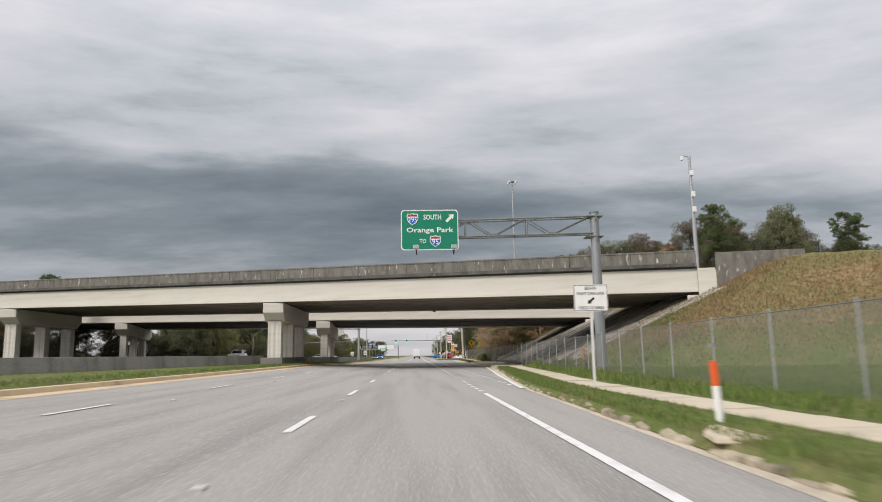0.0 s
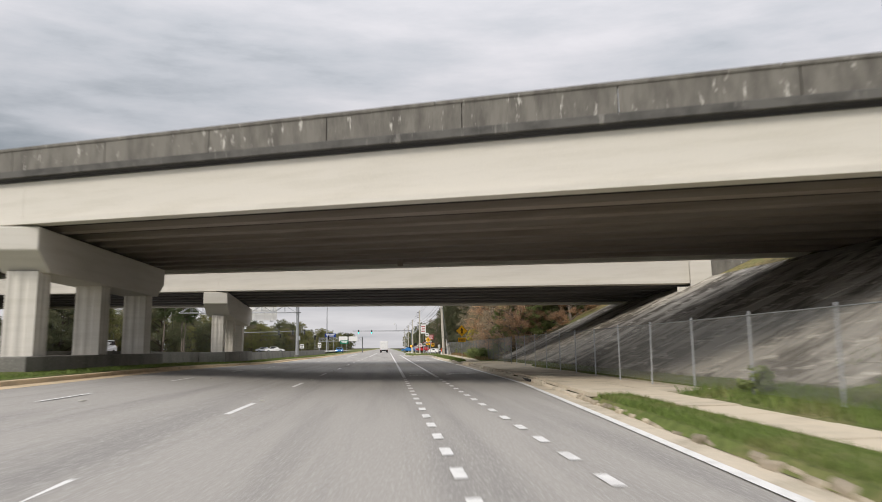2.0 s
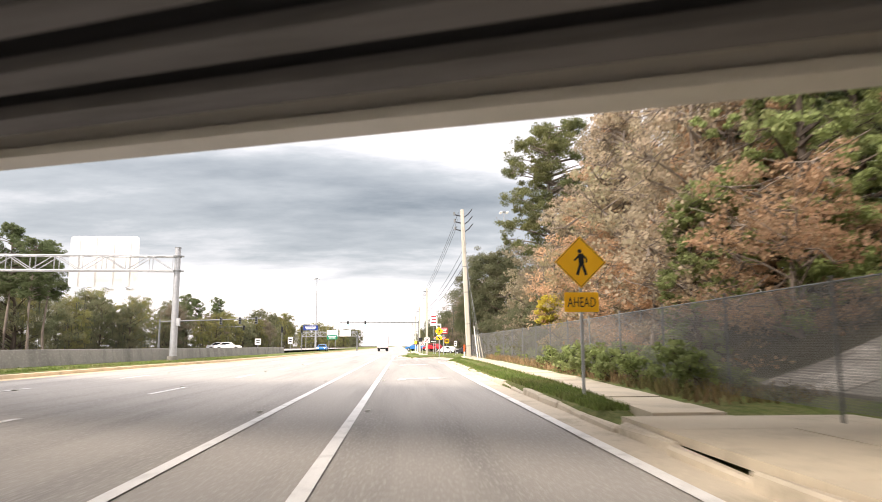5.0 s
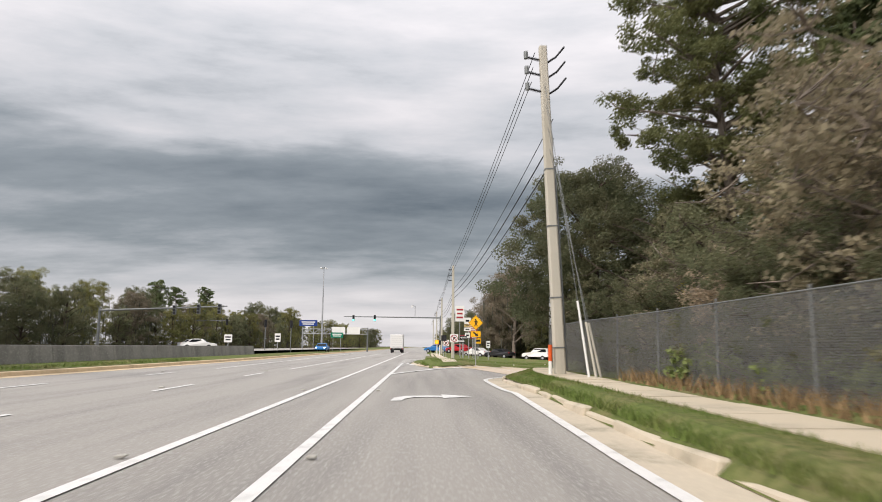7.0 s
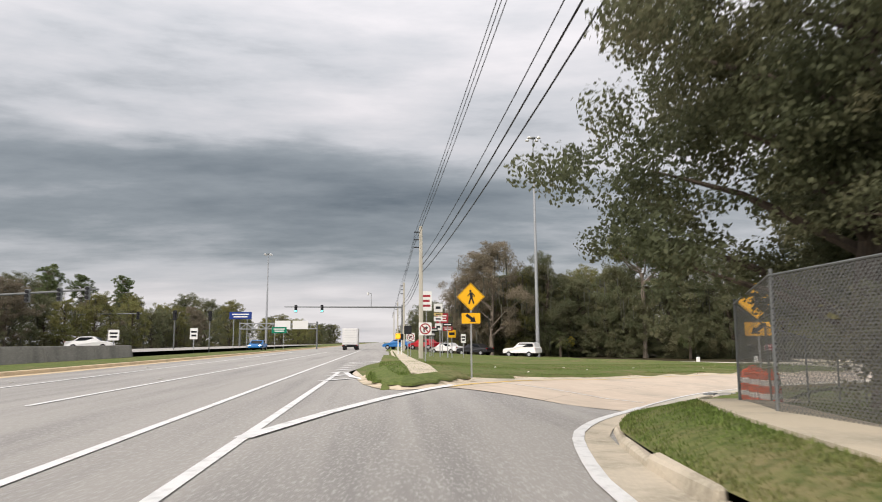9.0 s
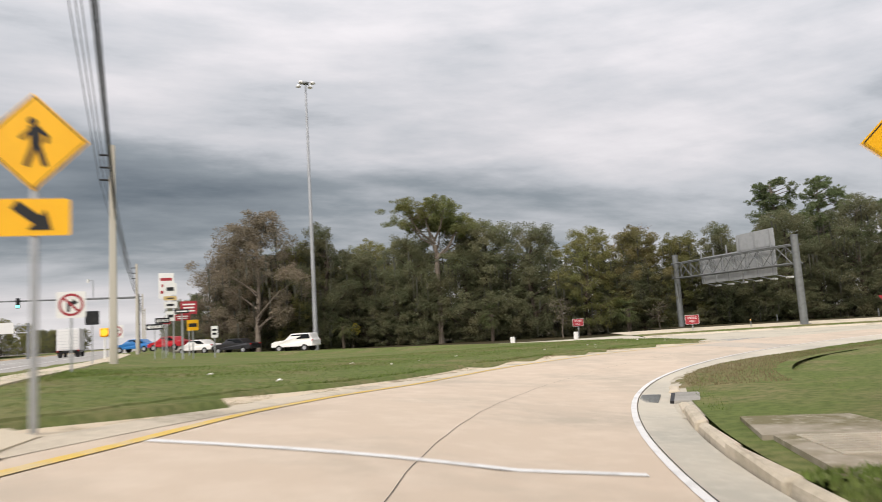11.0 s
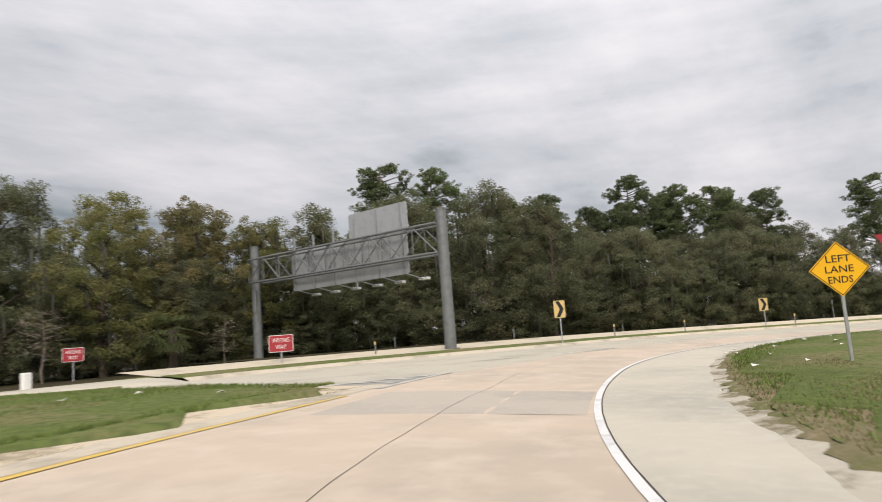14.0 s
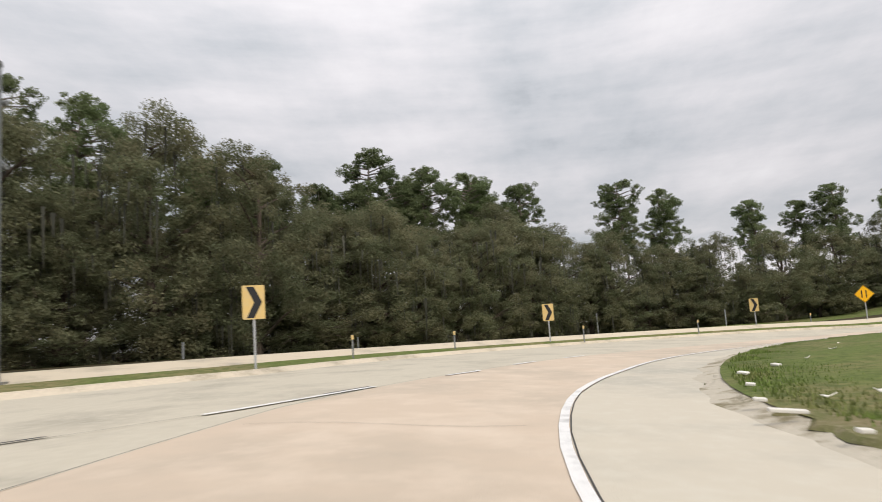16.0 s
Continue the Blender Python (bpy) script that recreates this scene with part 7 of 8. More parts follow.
# ---- vehicles ----
def vehicle(label, name, x, y, z, rz, paint, dims, kind="sedan", lights=False):
    """A car with its nose to +x."""
    L, W, H = dims
    top = thing(name, label, "car", (x, y, z), rz)
    if kind == "suv":
        side = [(-0.5, 0.28), (-0.5, 0.62), (-0.47, 0.70), (-0.44, 0.97), (-0.40, 1.0), (0.02, 1.0), (0.16, 0.66), (0.42, 0.60), (0.49, 0.52), (0.5, 0.28)]
        glass = [(-0.43, 0.70), (-0.41, 0.94), (0.0, 0.94), (0.12, 0.68)]
    else:
        side = [(-0.5, 0.28), (-0.5, 0.60), (-0.46, 0.66), (-0.33, 0.70), (-0.20, 0.97), (-0.12, 1.0), (0.05, 1.0), (0.12, 0.96), (0.25, 0.66), (0.44, 0.58), (0.5, 0.48), (0.5, 0.28)]
        glass = [(-0.28, 0.70), (-0.17, 0.94), (0.07, 0.94), (0.20, 0.69)]
    bm = new_bm()
    rows_ = []
    for yy, k in ((-0.5, 0.0), (-0.46, 1.0), (0.46, 1.0), (0.5, 0.0)):
        rows_.append([bm.verts.new((px_ * L, (yy if pz < 0.68 else yy * 0.84) * W, (pz if k else min(pz, 0.62 + 0.9 * (pz - 0.62)) - 0.0) * H)) for px_, pz in side])
    n = len(side)
    for a, b in zip(rows_, rows_[1:]):
        for i in range(n):
            j = (i + 1) % n
            bm.faces.new((a[i], a[j], b[j], b[i]))
    bm.faces.new(rows_[0][::-1])
    bm.faces.new(rows_[-1])
    bmesh.ops.recalc_face_normals(bm, faces=bm.faces)
    bmesh.ops.bevel(bm, geom=[e for e in bm.edges if e.calc_face_angle(0) > 0.5], offset=0.04, segments=2, affect="EDGES")
    part("body", bm, paint, top)
    for s_ in (-1, 1):
        slab("side_window", [(a * L, b * H) for a, b in glass], 0.02, "glass", top, Matrix.Translation((0, s_ * W * 0.44, 0)))
    wz = 0.165 * H + 0.1
    for wx in (-0.31, 0.31):
        for s_ in (-1, 1):
            w = part("wheel", add_tube(new_bm(), (wx * L, s_ * W * 0.40, 0.33), (wx * L, s_ * W * 0.51, 0.33), 0.33, 0.33, 18), "tyre", top)
            r_ = part("rim", add_tube(new_bm(), (wx * L, s_ * W * 0.50, 0.33), (wx * L, s_ * W * 0.515, 0.33), 0.2, 0.18, 12), "galv", w)
    # windscreens
    f0, f1 = ((0.03, 0.96), (0.155, 0.68)) if kind == "suv" else ((0.13, 0.94), (0.245, 0.68))
    bm = new_bm()
    q = [bm.verts.new((a * L + 0.02, s_ * W * 0.38, b * H + 0.01)) for a, b, s_ in ((f0[0], f0[1], -1), (f0[0], f0[1], 1), (f1[0], f1[1], 1.05), (f1[0], f1[1], -1.05))]
    bm.faces.new(q)
    part("windscreen", bm, "glass", top)
    for s_ in (-1, 1):
        box_part("headlight", (0.485 * L, s_ * W * 0.38, 0.50 * H), (0.10, 0.28, 0.12), "headlight" if lights else "white", top, bevel=0.02)
        box_part("tail_light", (-0.49 * L, s_ * W * 0.42, 0.58 * H), (0.08, 0.22, 0.18), "tail", top, bevel=0.02)
    for yy in (0.5, -0.5):
        box_part("bumper", (yy * L * 0.99, 0, 0.36 * H), (0.12, W * 0.92, 0.2), paint, top, bevel=0.04)
    return top


vehicle("white compact utility car waiting on the exit roadway", "suv", 21.7, 199.4, land_z(21.7, 199.4) + 0.06, 140, "car_white", (4.3, 1.78, 1.68), "suv")
vehicle("black sedan waiting on the exit roadway", "sedan", 16.8, 204.7, land_z(16.8, 204.7) + 0.06, 138, "car_black", (4.6, 1.8, 1.45))
vehicle("white sedan waiting on the exit roadway", "sedan", 13.6, 208.8, land_z(13.6, 208.8) + 0.06, 136, "car_white", (4.6, 1.8, 1.45))
vehicle("red sedan waiting at the corner", "sedan", 10.9, 211.0, 0.15, 135, "car_red", (4.5, 1.8, 1.42))
vehicle("blue sedan waiting at the corner", "sedan", 7.6, 216.2, 0.12, 150, "car_blue", (4.5, 1.8, 1.42))
vehicle("white car on the opposite carriageway beyond the piers", "suv", -28.0, 100.0, 0.85, -90, "car_white", (4.6, 1.85, 1.65), "suv")
vehicle("blue car with lit headlights on the opposite lanes", "sedan", -11.6, 214.0, 0.1, -90, "car_blue", (4.6, 1.8, 1.45), lights=True)
vehicle("white car at the far side of the intersection", "sedan", -26.0, 196.0, 0.5, 10, "car_white", (4.6, 1.8, 1.45))
vehicle("silver car in the far median opening", "sedan", -30.0, 206.0, 0.5, 0, "car_silver", (4.6, 1.8, 1.45))

truck = thing("box_truck", "white box truck with a roll-up rear door on the main road", "truck", (0.35, 226.0, 0.0))
box_part("cargo_box", (0, 0, 2.05), (2.35, 5.6, 2.5), "truck_white", truck, bevel=0.05)
box_part("rear_door", (0, -2.81, 2.05), (2.0, 0.04, 2.2), "white", truck, bevel=0.01)
for i in range(6):
    box_part("door_slat", (0, -2.84, 1.15 + 0.36 * i), (1.96, 0.012, 0.02), "alu_back", truck)
box_part("chassis", (0, 0.3, 0.62), (1.0, 6.6, 0.25), "tyre", truck)
box_part("cab", (0, 3.9, 1.35), (2.1, 1.8, 1.7), "truck_white", truck, bevel=0.12)
box_part("bumper", (0, -2.85, 0.55), (2.3, 0.12, 0.18), "tyre", truck)
for s_ in (-1, 1):
    for yy in (-1.7, 3.7):
        part("wheel", add_tube(new_bm(), (s_ * 0.75, yy, 0.42), (s_ * 1.1, yy, 0.42), 0.42, 0.42, 16), "tyre", truck)
    box_part("tail_light", (s_ * 1.05, -2.86, 0.72), (0.16, 0.05, 0.12), "tail", truck)
    box_part("mud_flap", (s_ * 0.85, -2.3, 0.4), (0.5, 0.03, 0.5), "rubber", truck)


# ---- trees ----
def limb_mesh(bm, pts, r0, r1, n=7):
    prev = None
    for i, p in enumerate(pts):
        f = i / (len(pts) - 1)
        r = r0 + (r1 - r0) * f
        d = (Vector(pts[min(i + 1, len(pts) - 1)]) - Vector(pts[max(i - 1, 0)])).normalized()
        q = d.to_track_quat("Z", "Y").to_matrix()
        ring_ = [bm.verts.new(Vector(p) + q @ Vector((r * math.cos(2 * math.pi * k / n), r * math.sin(2 * math.pi * k / n), 0))) for k in range(n)]
        if prev:
            for k in range(n):
                bm.faces.new((prev[k], prev[(k + 1) % n], ring_[(k + 1) % n], ring_[k]))
        prev = ring_


def crown_arrays(rng, centres, radii, per, size, stretch=1.6, droop=0.0, flat=0.0, tufts=9):
    """Leaf-shaped diamonds in small uneven tufts, several tufts to a clump."""
    vs, fs = [], []
    count = 0
    for c, r, n in zip(centres, radii, per):
        k = max(4, int(tufts * rng.uniform(0.7, 1.3)))
        d = rng.normal(size=(k, 3))
        d /= np.linalg.norm(d, axis=1)[:, None]
        sub = d * (r * rng.uniform(0.35, 1.0, k) ** 0.6)[:, None] * np.array([1, 1, 0.72 - flat])
        wide = r * rng.uniform(0.22, 0.52, k)
        which = rng.choice(k, n, p=wide ** 2 / (wide ** 2).sum())
        out = rng.normal(size=(n, 3))
        out /= np.linalg.norm(out, axis=1)[:, None]
        p = np.array(c) + sub[which] + out * (wide[which] * rng.uniform(0.1, 1.0, n) ** 0.5)[:, None] * np.array([1, 1, 0.7])
        p[:, 2] -= droop * np.abs(rng.normal(size=n))
        nrm = rng.normal(size=(n, 3)) + out * 0.9 + np.array([0, 0, 0.5])
        nrm /= np.linalg.norm(nrm, axis=1)[:, None]
        t = np.cross(nrm, rng.normal(size=(n, 3)))
        t /= np.linalg.norm(t, axis=1)[:, None]
        b = np.cross(nrm, t)
        s = size * rng.uniform(0.55, 1.35, n)[:, None]
        quad = np.stack([p - t * s * stretch * 0.5, p - b * s * 0.5 + nrm * s * 0.12, p + t * s * stretch * 0.5, p + b * s * 0.5 + nrm * s * 0.12], 1)
        vs.append(quad.reshape(-1, 3))
        fs.append(np.arange(count, count + 4 * n).reshape(-1, 4))
        count += 4 * n
    return np.concatenate(vs), np.concatenate(fs)


def quads_object(name, vs, fs, mat, parent=None, label="", kind="", category=""):
    me = bpy.data.meshes.new(name)
    me.vertices.add(len(vs))
    me.vertices.foreach_set("co", vs.astype(np.float32).ravel())
    me.loops.add(fs.size)
    me.loops.foreach_set("vertex_index", fs.astype(np.int32).ravel())
    me.polygons.add(len(fs))
    me.polygons.foreach_set("loop_start", np.arange(0, fs.size, fs.shape[1], dtype=np.int32))
    me.polygons.foreach_set("loop_total", np.full(len(fs), fs.shape[1], dtype=np.int32))
    me.update(calc_edges=True)
    me.validate()
    return link_mesh(name, me, mat, parent, label, kind, category)


def tree(seed, name, label, height, spread, leafmat, leaves, size, trunk_r=0.2, start=0.25, clumps=34, bark="bark", style="oak", moss=0, twigs=0, clump_r=None):
    rng = np.random.default_rng(seed)
    top = thing(name, label, "tree", (0, -400, 0))
    bm = new_bm()
    wob = [(0.25 * math.sin(seed + i) * (i > 0), 0.25 * math.cos(seed * 2 + i) * (i > 0), height * (0.86 if style == "oak" else 0.97) * i / 5 - (0.3 if i == 0 else 0)) for i in range(6)]
    limb_mesh(bm, wob, trunk_r, trunk_r * 0.25, 9)
    cs, rs = [], []
    for i in range(clumps):
        f = (i + 0.5) / clumps
        if style == "oak":
            z = height * (start + (0.98 - start) * f ** 0.85)
            k = math.sin(math.pi * min(0.93, 0.22 + 0.72 * (z / height - start) / (1 - start))) ** 0.8
            rad = spread * k * rng.uniform(0.35, 1.0)
        elif style == "pine":
            z = height * (start + (0.99 - start) * f)
            k = math.sin(math.pi * (0.12 + 0.76 * f)) ** 0.7
            rad = spread * k * rng.uniform(0.25, 1.0)
        else:
            z = height * rng.uniform(start, 1.0)
            rad = spread * rng.uniform(0.1, 1.0)
        a = rng.uniform(0, 2 * math.pi)
        c = (rad * math.cos(a), rad * math.sin(a), z)
        cs.append(c)
        r = (clump_r or spread * 0.33) * rng.uniform(0.7, 1.25)
        rs.append(r)
        if i % 2 == 0 or style != "oak":
            zb2 = max(height * start * 0.7, z - rad * (0.55 if style != "pine" else 0.25))
            mid2 = (c[0] * 0.5, c[1] * 0.5, zb2 + (z - zb2) * 0.6)
            limb_mesh(bm, [(0, 0, zb2), mid2, c], trunk_r * (0.35 if rad > 1 else 0.22), 0.02, 5)
    for i in range(twigs):
        c = cs[i % len(cs)]
        d = np.clip(rng.normal(size=3), -1.1, 1.1) * min(spread, 2.4) * 0.38
        limb_mesh(bm, [c, (c[0] + d[0] * 0.5, c[1] + d[1] * 0.5, c[2] + d[2] * 0.4), (c[0] + d[0], c[1] + d[1], c[2] + d[2] * 0.6 + 0.2)], 0.025, 0.008, 4)
    part("trunk", bm, bark, top)
    if leaves:
        w = np.array(rs) ** 2
        per = np.maximum(4, (leaves * w / w.sum())).astype(int)
        vs, fs = crown_arrays(rng, cs, rs, per, size, stretch=2.6 if style == "pine" else 1.6, flat=0.12 if style == "pine" else 0.0, tufts=12 if style == "pine" else 9)
        quads_object("crown", vs, fs, leafmat, top)
    if moss:
        mc, mv, mf = 0, [], []
        for i in range(moss):
            c = cs[rng.integers(len(cs))]
            x, y = c[0] + rng.normal() * 0.8, c[1] + rng.normal() * 0.8
            z, ln, wd = c[2] - 0.2, rng.uniform(0.7, 2.8), rng.uniform(0.03, 0.11)
            a = rng.uniform(0, math.pi)
            ca, sa = math.cos(a) * wd, math.sin(a) * wd
            mv += [(x - ca, y - sa, z), (x + ca, y + sa, z), (x + ca * 0.2 + 0.05, y + sa * 0.2, z - ln), (x - ca * 0.2 + 0.05, y - sa * 0.2, z - ln)]
            mf.append((mc, mc + 1, mc + 2, mc + 3))
            mc += 4
        quads_object("hanging_moss", np.array(mv), np.array(mf), "moss", top, kind="stuff")
    return top


def fork_pine(seed):
    """A pine whose trunk forks into a few bent limbs, each with flat tufts of needles."""
    rng = np.random.default_rng(seed)
    top = thing("pine_tree", "tall open-crowned pine with forking limbs above the oaks", "tree", (0, -400, 0))
    bm = new_bm()
    limb_mesh(bm, [(0, 0, -0.3), (0.1, 0, 4), (-0.05, 0.1, 8), (0.05, 0, 10.2)], 0.27, 0.2, 9)
    cs, rs = [], []
    for k in range(10):
        a = 2 * math.pi * k / 10 + rng.uniform(-0.3, 0.3)
        zs = 8.6 + 0.25 * k
        far = rng.uniform(1.2, 3.5)
        tip = Vector((far * math.cos(a), far * math.sin(a), zs + rng.uniform(3.0, 4.4) - 0.25 * far))
        elbow = Vector((tip.x * 0.55, tip.y * 0.55, zs + (tip.z - zs) * 0.35))
        limb_mesh(bm, [(0, 0, zs), elbow, tip], 0.12, 0.04, 6)
        for q in range(5):
            c = tip + Vector((rng.normal() * 0.8, rng.normal() * 0.8, rng.uniform(-0.5, 0.7)))
            limb_mesh(bm, [elbow.lerp(tip, 0.6), (elbow + c) / 2 + Vector((0, 0, 0.3)), c], 0.04, 0.015, 4)
            cs.append(tuple(c))
            rs.append(rng.uniform(0.8, 1.2))
    part("trunk", bm, "pale_bark", top)
    vs, fs = crown_arrays(rng, cs, rs, [1100] * len(cs), 0.055, stretch=2.6, flat=0.12)
    quads_object("crown", vs, fs, "pine_light", top)
    return top


protos = {
    "oak": [tree(11 + i, "oak_tree", "dense dark evergreen oak with hanging moss", 11, 4.6, "oak_leaf", 52000, 0.080, 0.28, 0.06, 56, moss=90, clump_r=1.4) for i in range(3)],
    "olive": [tree(31 + i, "oak_tree", "olive-green oak with a ragged crown", 11, 4.2, "oak_leaf_light", 44000, 0.080, 0.25, 0.08, 50, moss=110, clump_r=1.3) for i in range(2)],
    "pine": [tree(51 + i, "pine_tree", "tall slash pine with a bare trunk and tufted crown", 14, 2.5, "pine_leaf", 40000, 0.058, 0.17, 0.50, 66, "pale_bark", "pine", clump_r=0.72) for i in range(3)],
    "gold": [tree(71, "autumn_tree", "tree with golden autumn leaves", 11.5, 4.0, "gold_leaf", 42000, 0.080, 0.22, 0.15, 44, moss=40, clump_r=1.15)],
    "brown": [tree(81, "autumn_tree", "thinning brown tree hung with moss", 11.5, 4.6, "moss_brown_leaf", 56000, 0.078, 0.25, 0.2, 50, "pale_bark", moss=160, twigs=60)],
    "bare": [tree(91, "bare_tree", "leafless pale tree with fine twigs", 11, 3.0, "brown_leaf", 120, 0.15, 0.14, 0.35, 26, "pale_bark", "pine", twigs=130)],
    "rust": [tree(101 + i, "cypress_tree", "tall tree with rusty autumn foliage beside the fence", 12.5, 2.9, "rust_leaf", 60000, 0.060, 0.20, 0.10, 80, "pale_bark", twigs=220, clump_r=0.68) for i in range(2)],
    "wisp": [tree(111, "autumn_tree", "half-bare tree with fine grey twigs and brown leaves behind the fence", 12.5, 2.8, "brown_leaf", 9000, 0.10, 0.17, 0.08, 46, "pale_bark", twigs=420)],
    "near_oak": [tree(121 + i, "oak_tree", "big dark oak behind the fence", 9.5, 4.2, "oak_leaf", 150000, 0.062, 0.30, 0.16, 95, clump_r=1.25) for i in range(1)],
    "near_green": [tree(131, "laurel_tree", "tall green tree behind the fence", 13, 2.8, "bush_leaf", 34000, 0.09, 0.25, 0.10, 84, twigs=60, clump_r=0.62)],
    "near_pine": [tree(141, "pine_tree", "tall pine with dark needles behind the fence", 17, 3.4, "pine_leaf", 15000, 0.16, 0.24, 0.42, 62, "bark", "pine", clump_r=0.8)],
    "thicket": [tree(151 + i, "understorey_tree", "tangled brown and olive undergrowth behind the fence", 6.5, 2.8, ("brown_leaf", "tan_leaf")[i], 14000, 0.085, 0.10, 0.02, 50, "pale_bark", "bush", twigs=260) for i in range(2)],
    "dark_thicket": [tree(156, "understorey_tree", "dark evergreen undergrowth behind the fence", 6.5, 2.8, "oak_leaf", 26000, 0.075, 0.10, 0.02, 60, "bark", "bush", twigs=120)],
    "pale_thicket": [tree(157 + i, "understorey_tree", "pale tan and golden undergrowth behind the fence", 6.5, 2.8, ("rust_leaf", "ochre_leaf", "rust_leaf")[i], 15000, 0.085, 0.10, 0.02, 50, "pale_bark", "bush", twigs=200) for i in range(2)],
    "yellow": [tree(161, "yellow_shrub", "shrub with bright yellow leaves behind the fence", 4.2, 1.5, "yellow_leaf", 9000, 0.09, 0.06, 0.42, 20, "pale_bark", "bush")],
    "bush": [tree(171 + i, "roadside_bush", "low green leafy bush at the foot of the fence", 1.15, 0.7, "bush_leaf", 900, 0.11, 0.03, 0.12, 14, "bark", "bush", clump_r=0.34) for i in range(3)],
    "dry_weed": [tree(191, "dry_weed_bush", "tall rust-brown dried weed on the embankment", 1.25, 0.28, "rust_leaf", 700, 0.06, 0.02, 0.1, 12, "bark", "bush", clump_r=0.16)],
    "road_pine": [tree(201, "pine_tree", "tall roadside pine with an open olive-green crown behind the fence", 18.2, 4.0, "road_pine_leaf", 110000, 0.062, 0.24, 0.30, 130, "pale_bark", "pine", twigs=120, clump_r=0.9)],
    "umbrella": [fork_pine(181)],
}


def palm(label):
    top = thing("cabbage_palm", label, "palm", (0, -400, 0))
    bm = new_bm()
    limb_mesh(bm, [(0, 0, -0.3), (0.05, 0, 1.5), (0, 0.05, 3.0)], 0.2, 0.17, 9)
    part("trunk", bm, "bark", top)
    rng = np.random.default_rng(5)
    vs, fs, n = [], [], 0
    for i in range(34):
        a, el = rng.uniform(0, 2 * math.pi), rng.uniform(-0.9, 1.2)
        d = np.array([math.cos(a) * math.cos(el), math.sin(a) * math.cos(el), math.sin(el)])
        base = np.array([0, 0, 3.0])
        hub = base + d * 0.8
        side = np.cross(d, [0, 0, 1.0])
        side /= np.linalg.norm(side)
        for k in range(9):
            f = (k - 4) / 4
            tip = hub + (d * (1 - abs(f) * 0.35) + side * f * 0.9) * 1.0 + np.array([0, 0, -0.35 - 0.25 * abs(f)])
            w = np.cross(tip - hub, [0, 0, 1.0])
            w = w / (np.linalg.norm(w) + 1e-6) * 0.035
            m_ = (hub + tip) / 2 + np.array([0, 0, 0.08])
            vs += [hub, m_ + w, tip, m_ - w]
            fs.append((n, n + 1, n + 2, n + 3))
            n += 4
    quads_object("fronds", np.array(vs), np.array(fs), "palm_leaf", top)
    return top


protos["palm"] = [palm("cabbage palm with drooping fan leaves at the edge of the woods")]


def plant(kind, x, y, k=1.0, kz=None, z=None, idx=None):
    lst = protos[kind]
    p = lst[random.randrange(len(lst)) if idx is None else idx]
    zz = land_z(x, y) - 0.12 if z is None else z
    return copy_thing(p, pose(x, y, zz, 0, 0, random.uniform(0, 360)) @ Matrix.Diagonal((k, k, kz or k, 1)))


# edge of the woods beyond the ramp
EDGE = [(17, 217), (20, 215), (25, 211), (33, 203), (41, 196), (47, 191), (53, 187.5), (60, 180.5), (66, 173.5), (72, 168.5), (79, 162.5), (86, 154), (91, 145), (94, 134), (95, 122), (94, 108)]
edge_pts = path_points(EDGE, 62)
kinds_front = ["brown", "oak", "olive", "oak", "oak", "oak", "oak", "oak", "oak", "olive", "gold", "olive", "oak", "oak", "oak", "oak", "oak", "oak"]
for i, p in enumerate(edge_pts):
    f = i / 61
    hh = curve_through([(0, 1.0), (0.1, 1.0), (0.25, 1.04), (0.4, 0.94), (0.5, 0.88), (0.6, 0.9), (0.72, 0.85), (0.85, 0.7), (1, 0.65)], f)
    if i % 2 == 0:
        kk = kinds_front[min(i // 2, len(kinds_front) - 1)] if i // 2 < len(kinds_front) else random.choice(["oak", "oak", "oak", "oak", "oak", "olive"])
        s_ = random.uniform(0.82, 1.12) * hh * (1.02 if f < 0.36 else 0.9 if f < 0.5 else 0.70 if f < 0.68 else 0.52)
        plant(kk, p.x + random.uniform(-1, 1), p.y + random.uniform(-1, 1), s_, s_ * random.uniform(0.92, 1.08))
    else:
        # low growth that closes the foot of the woods
        plant("dark_thicket", p.x + random.uniform(-0.6, 0.6), p.y + random.uniform(-0.6, 0.6), random.uniform(0.75, 1.05), random.uniform(0.42, 0.62))
        s_ = random.uniform(0.5, 0.68)
        plant("oak", p.x + random.uniform(-1, 1) + 0.2, p.y + random.uniform(-0.8, 0.8), s_ * 1.1, s_)
inner_ = [Vector((p.x + 5.5 * (0.3 + 0.7 * ss(20, 70, p.x)), p.y + 5.5 * (1 - 0.65 * ss(50, 95, p.x)), 0)) for p in edge_pts]
for i, p in enumerate(inner_):
    f = i / 61
    if i % 2:
        plant("oak", p.x + random.uniform(1, 3), p.y + random.uniform(1, 3), random.uniform(0.75, 0.95) * (1 if f < 0.5 else 0.62), random.uniform(0.5, 0.68) * (1 if f < 0.5 else 0.75))
        continue
    if f < 0.42:
        plant(random.choice(["oak", "olive", "oak", "gold"]), p.x, p.y, random.uniform(0.8, 1.1) * (1 - 0.16 * ss(0.2, 0.4, f)))
    else:
        plant("oak", p.x, p.y, random.uniform(0.68, 0.85) * (1 if f < 0.68 else 0.6))
        s_ = random.uniform(0.88, 1.1) * curve_through([(0.42, 1.08), (0.48, 0.96), (0.56, 0.98), (0.63, 0.95), (0.7, 0.84), (0.85, 0.79), (1, 0.7)], f)
        if f < 0.62 or random.random() < 0.9:
            plant("pine", p.x + random.uniform(0, 3), p.y + random.uniform(-1, 3), s_)
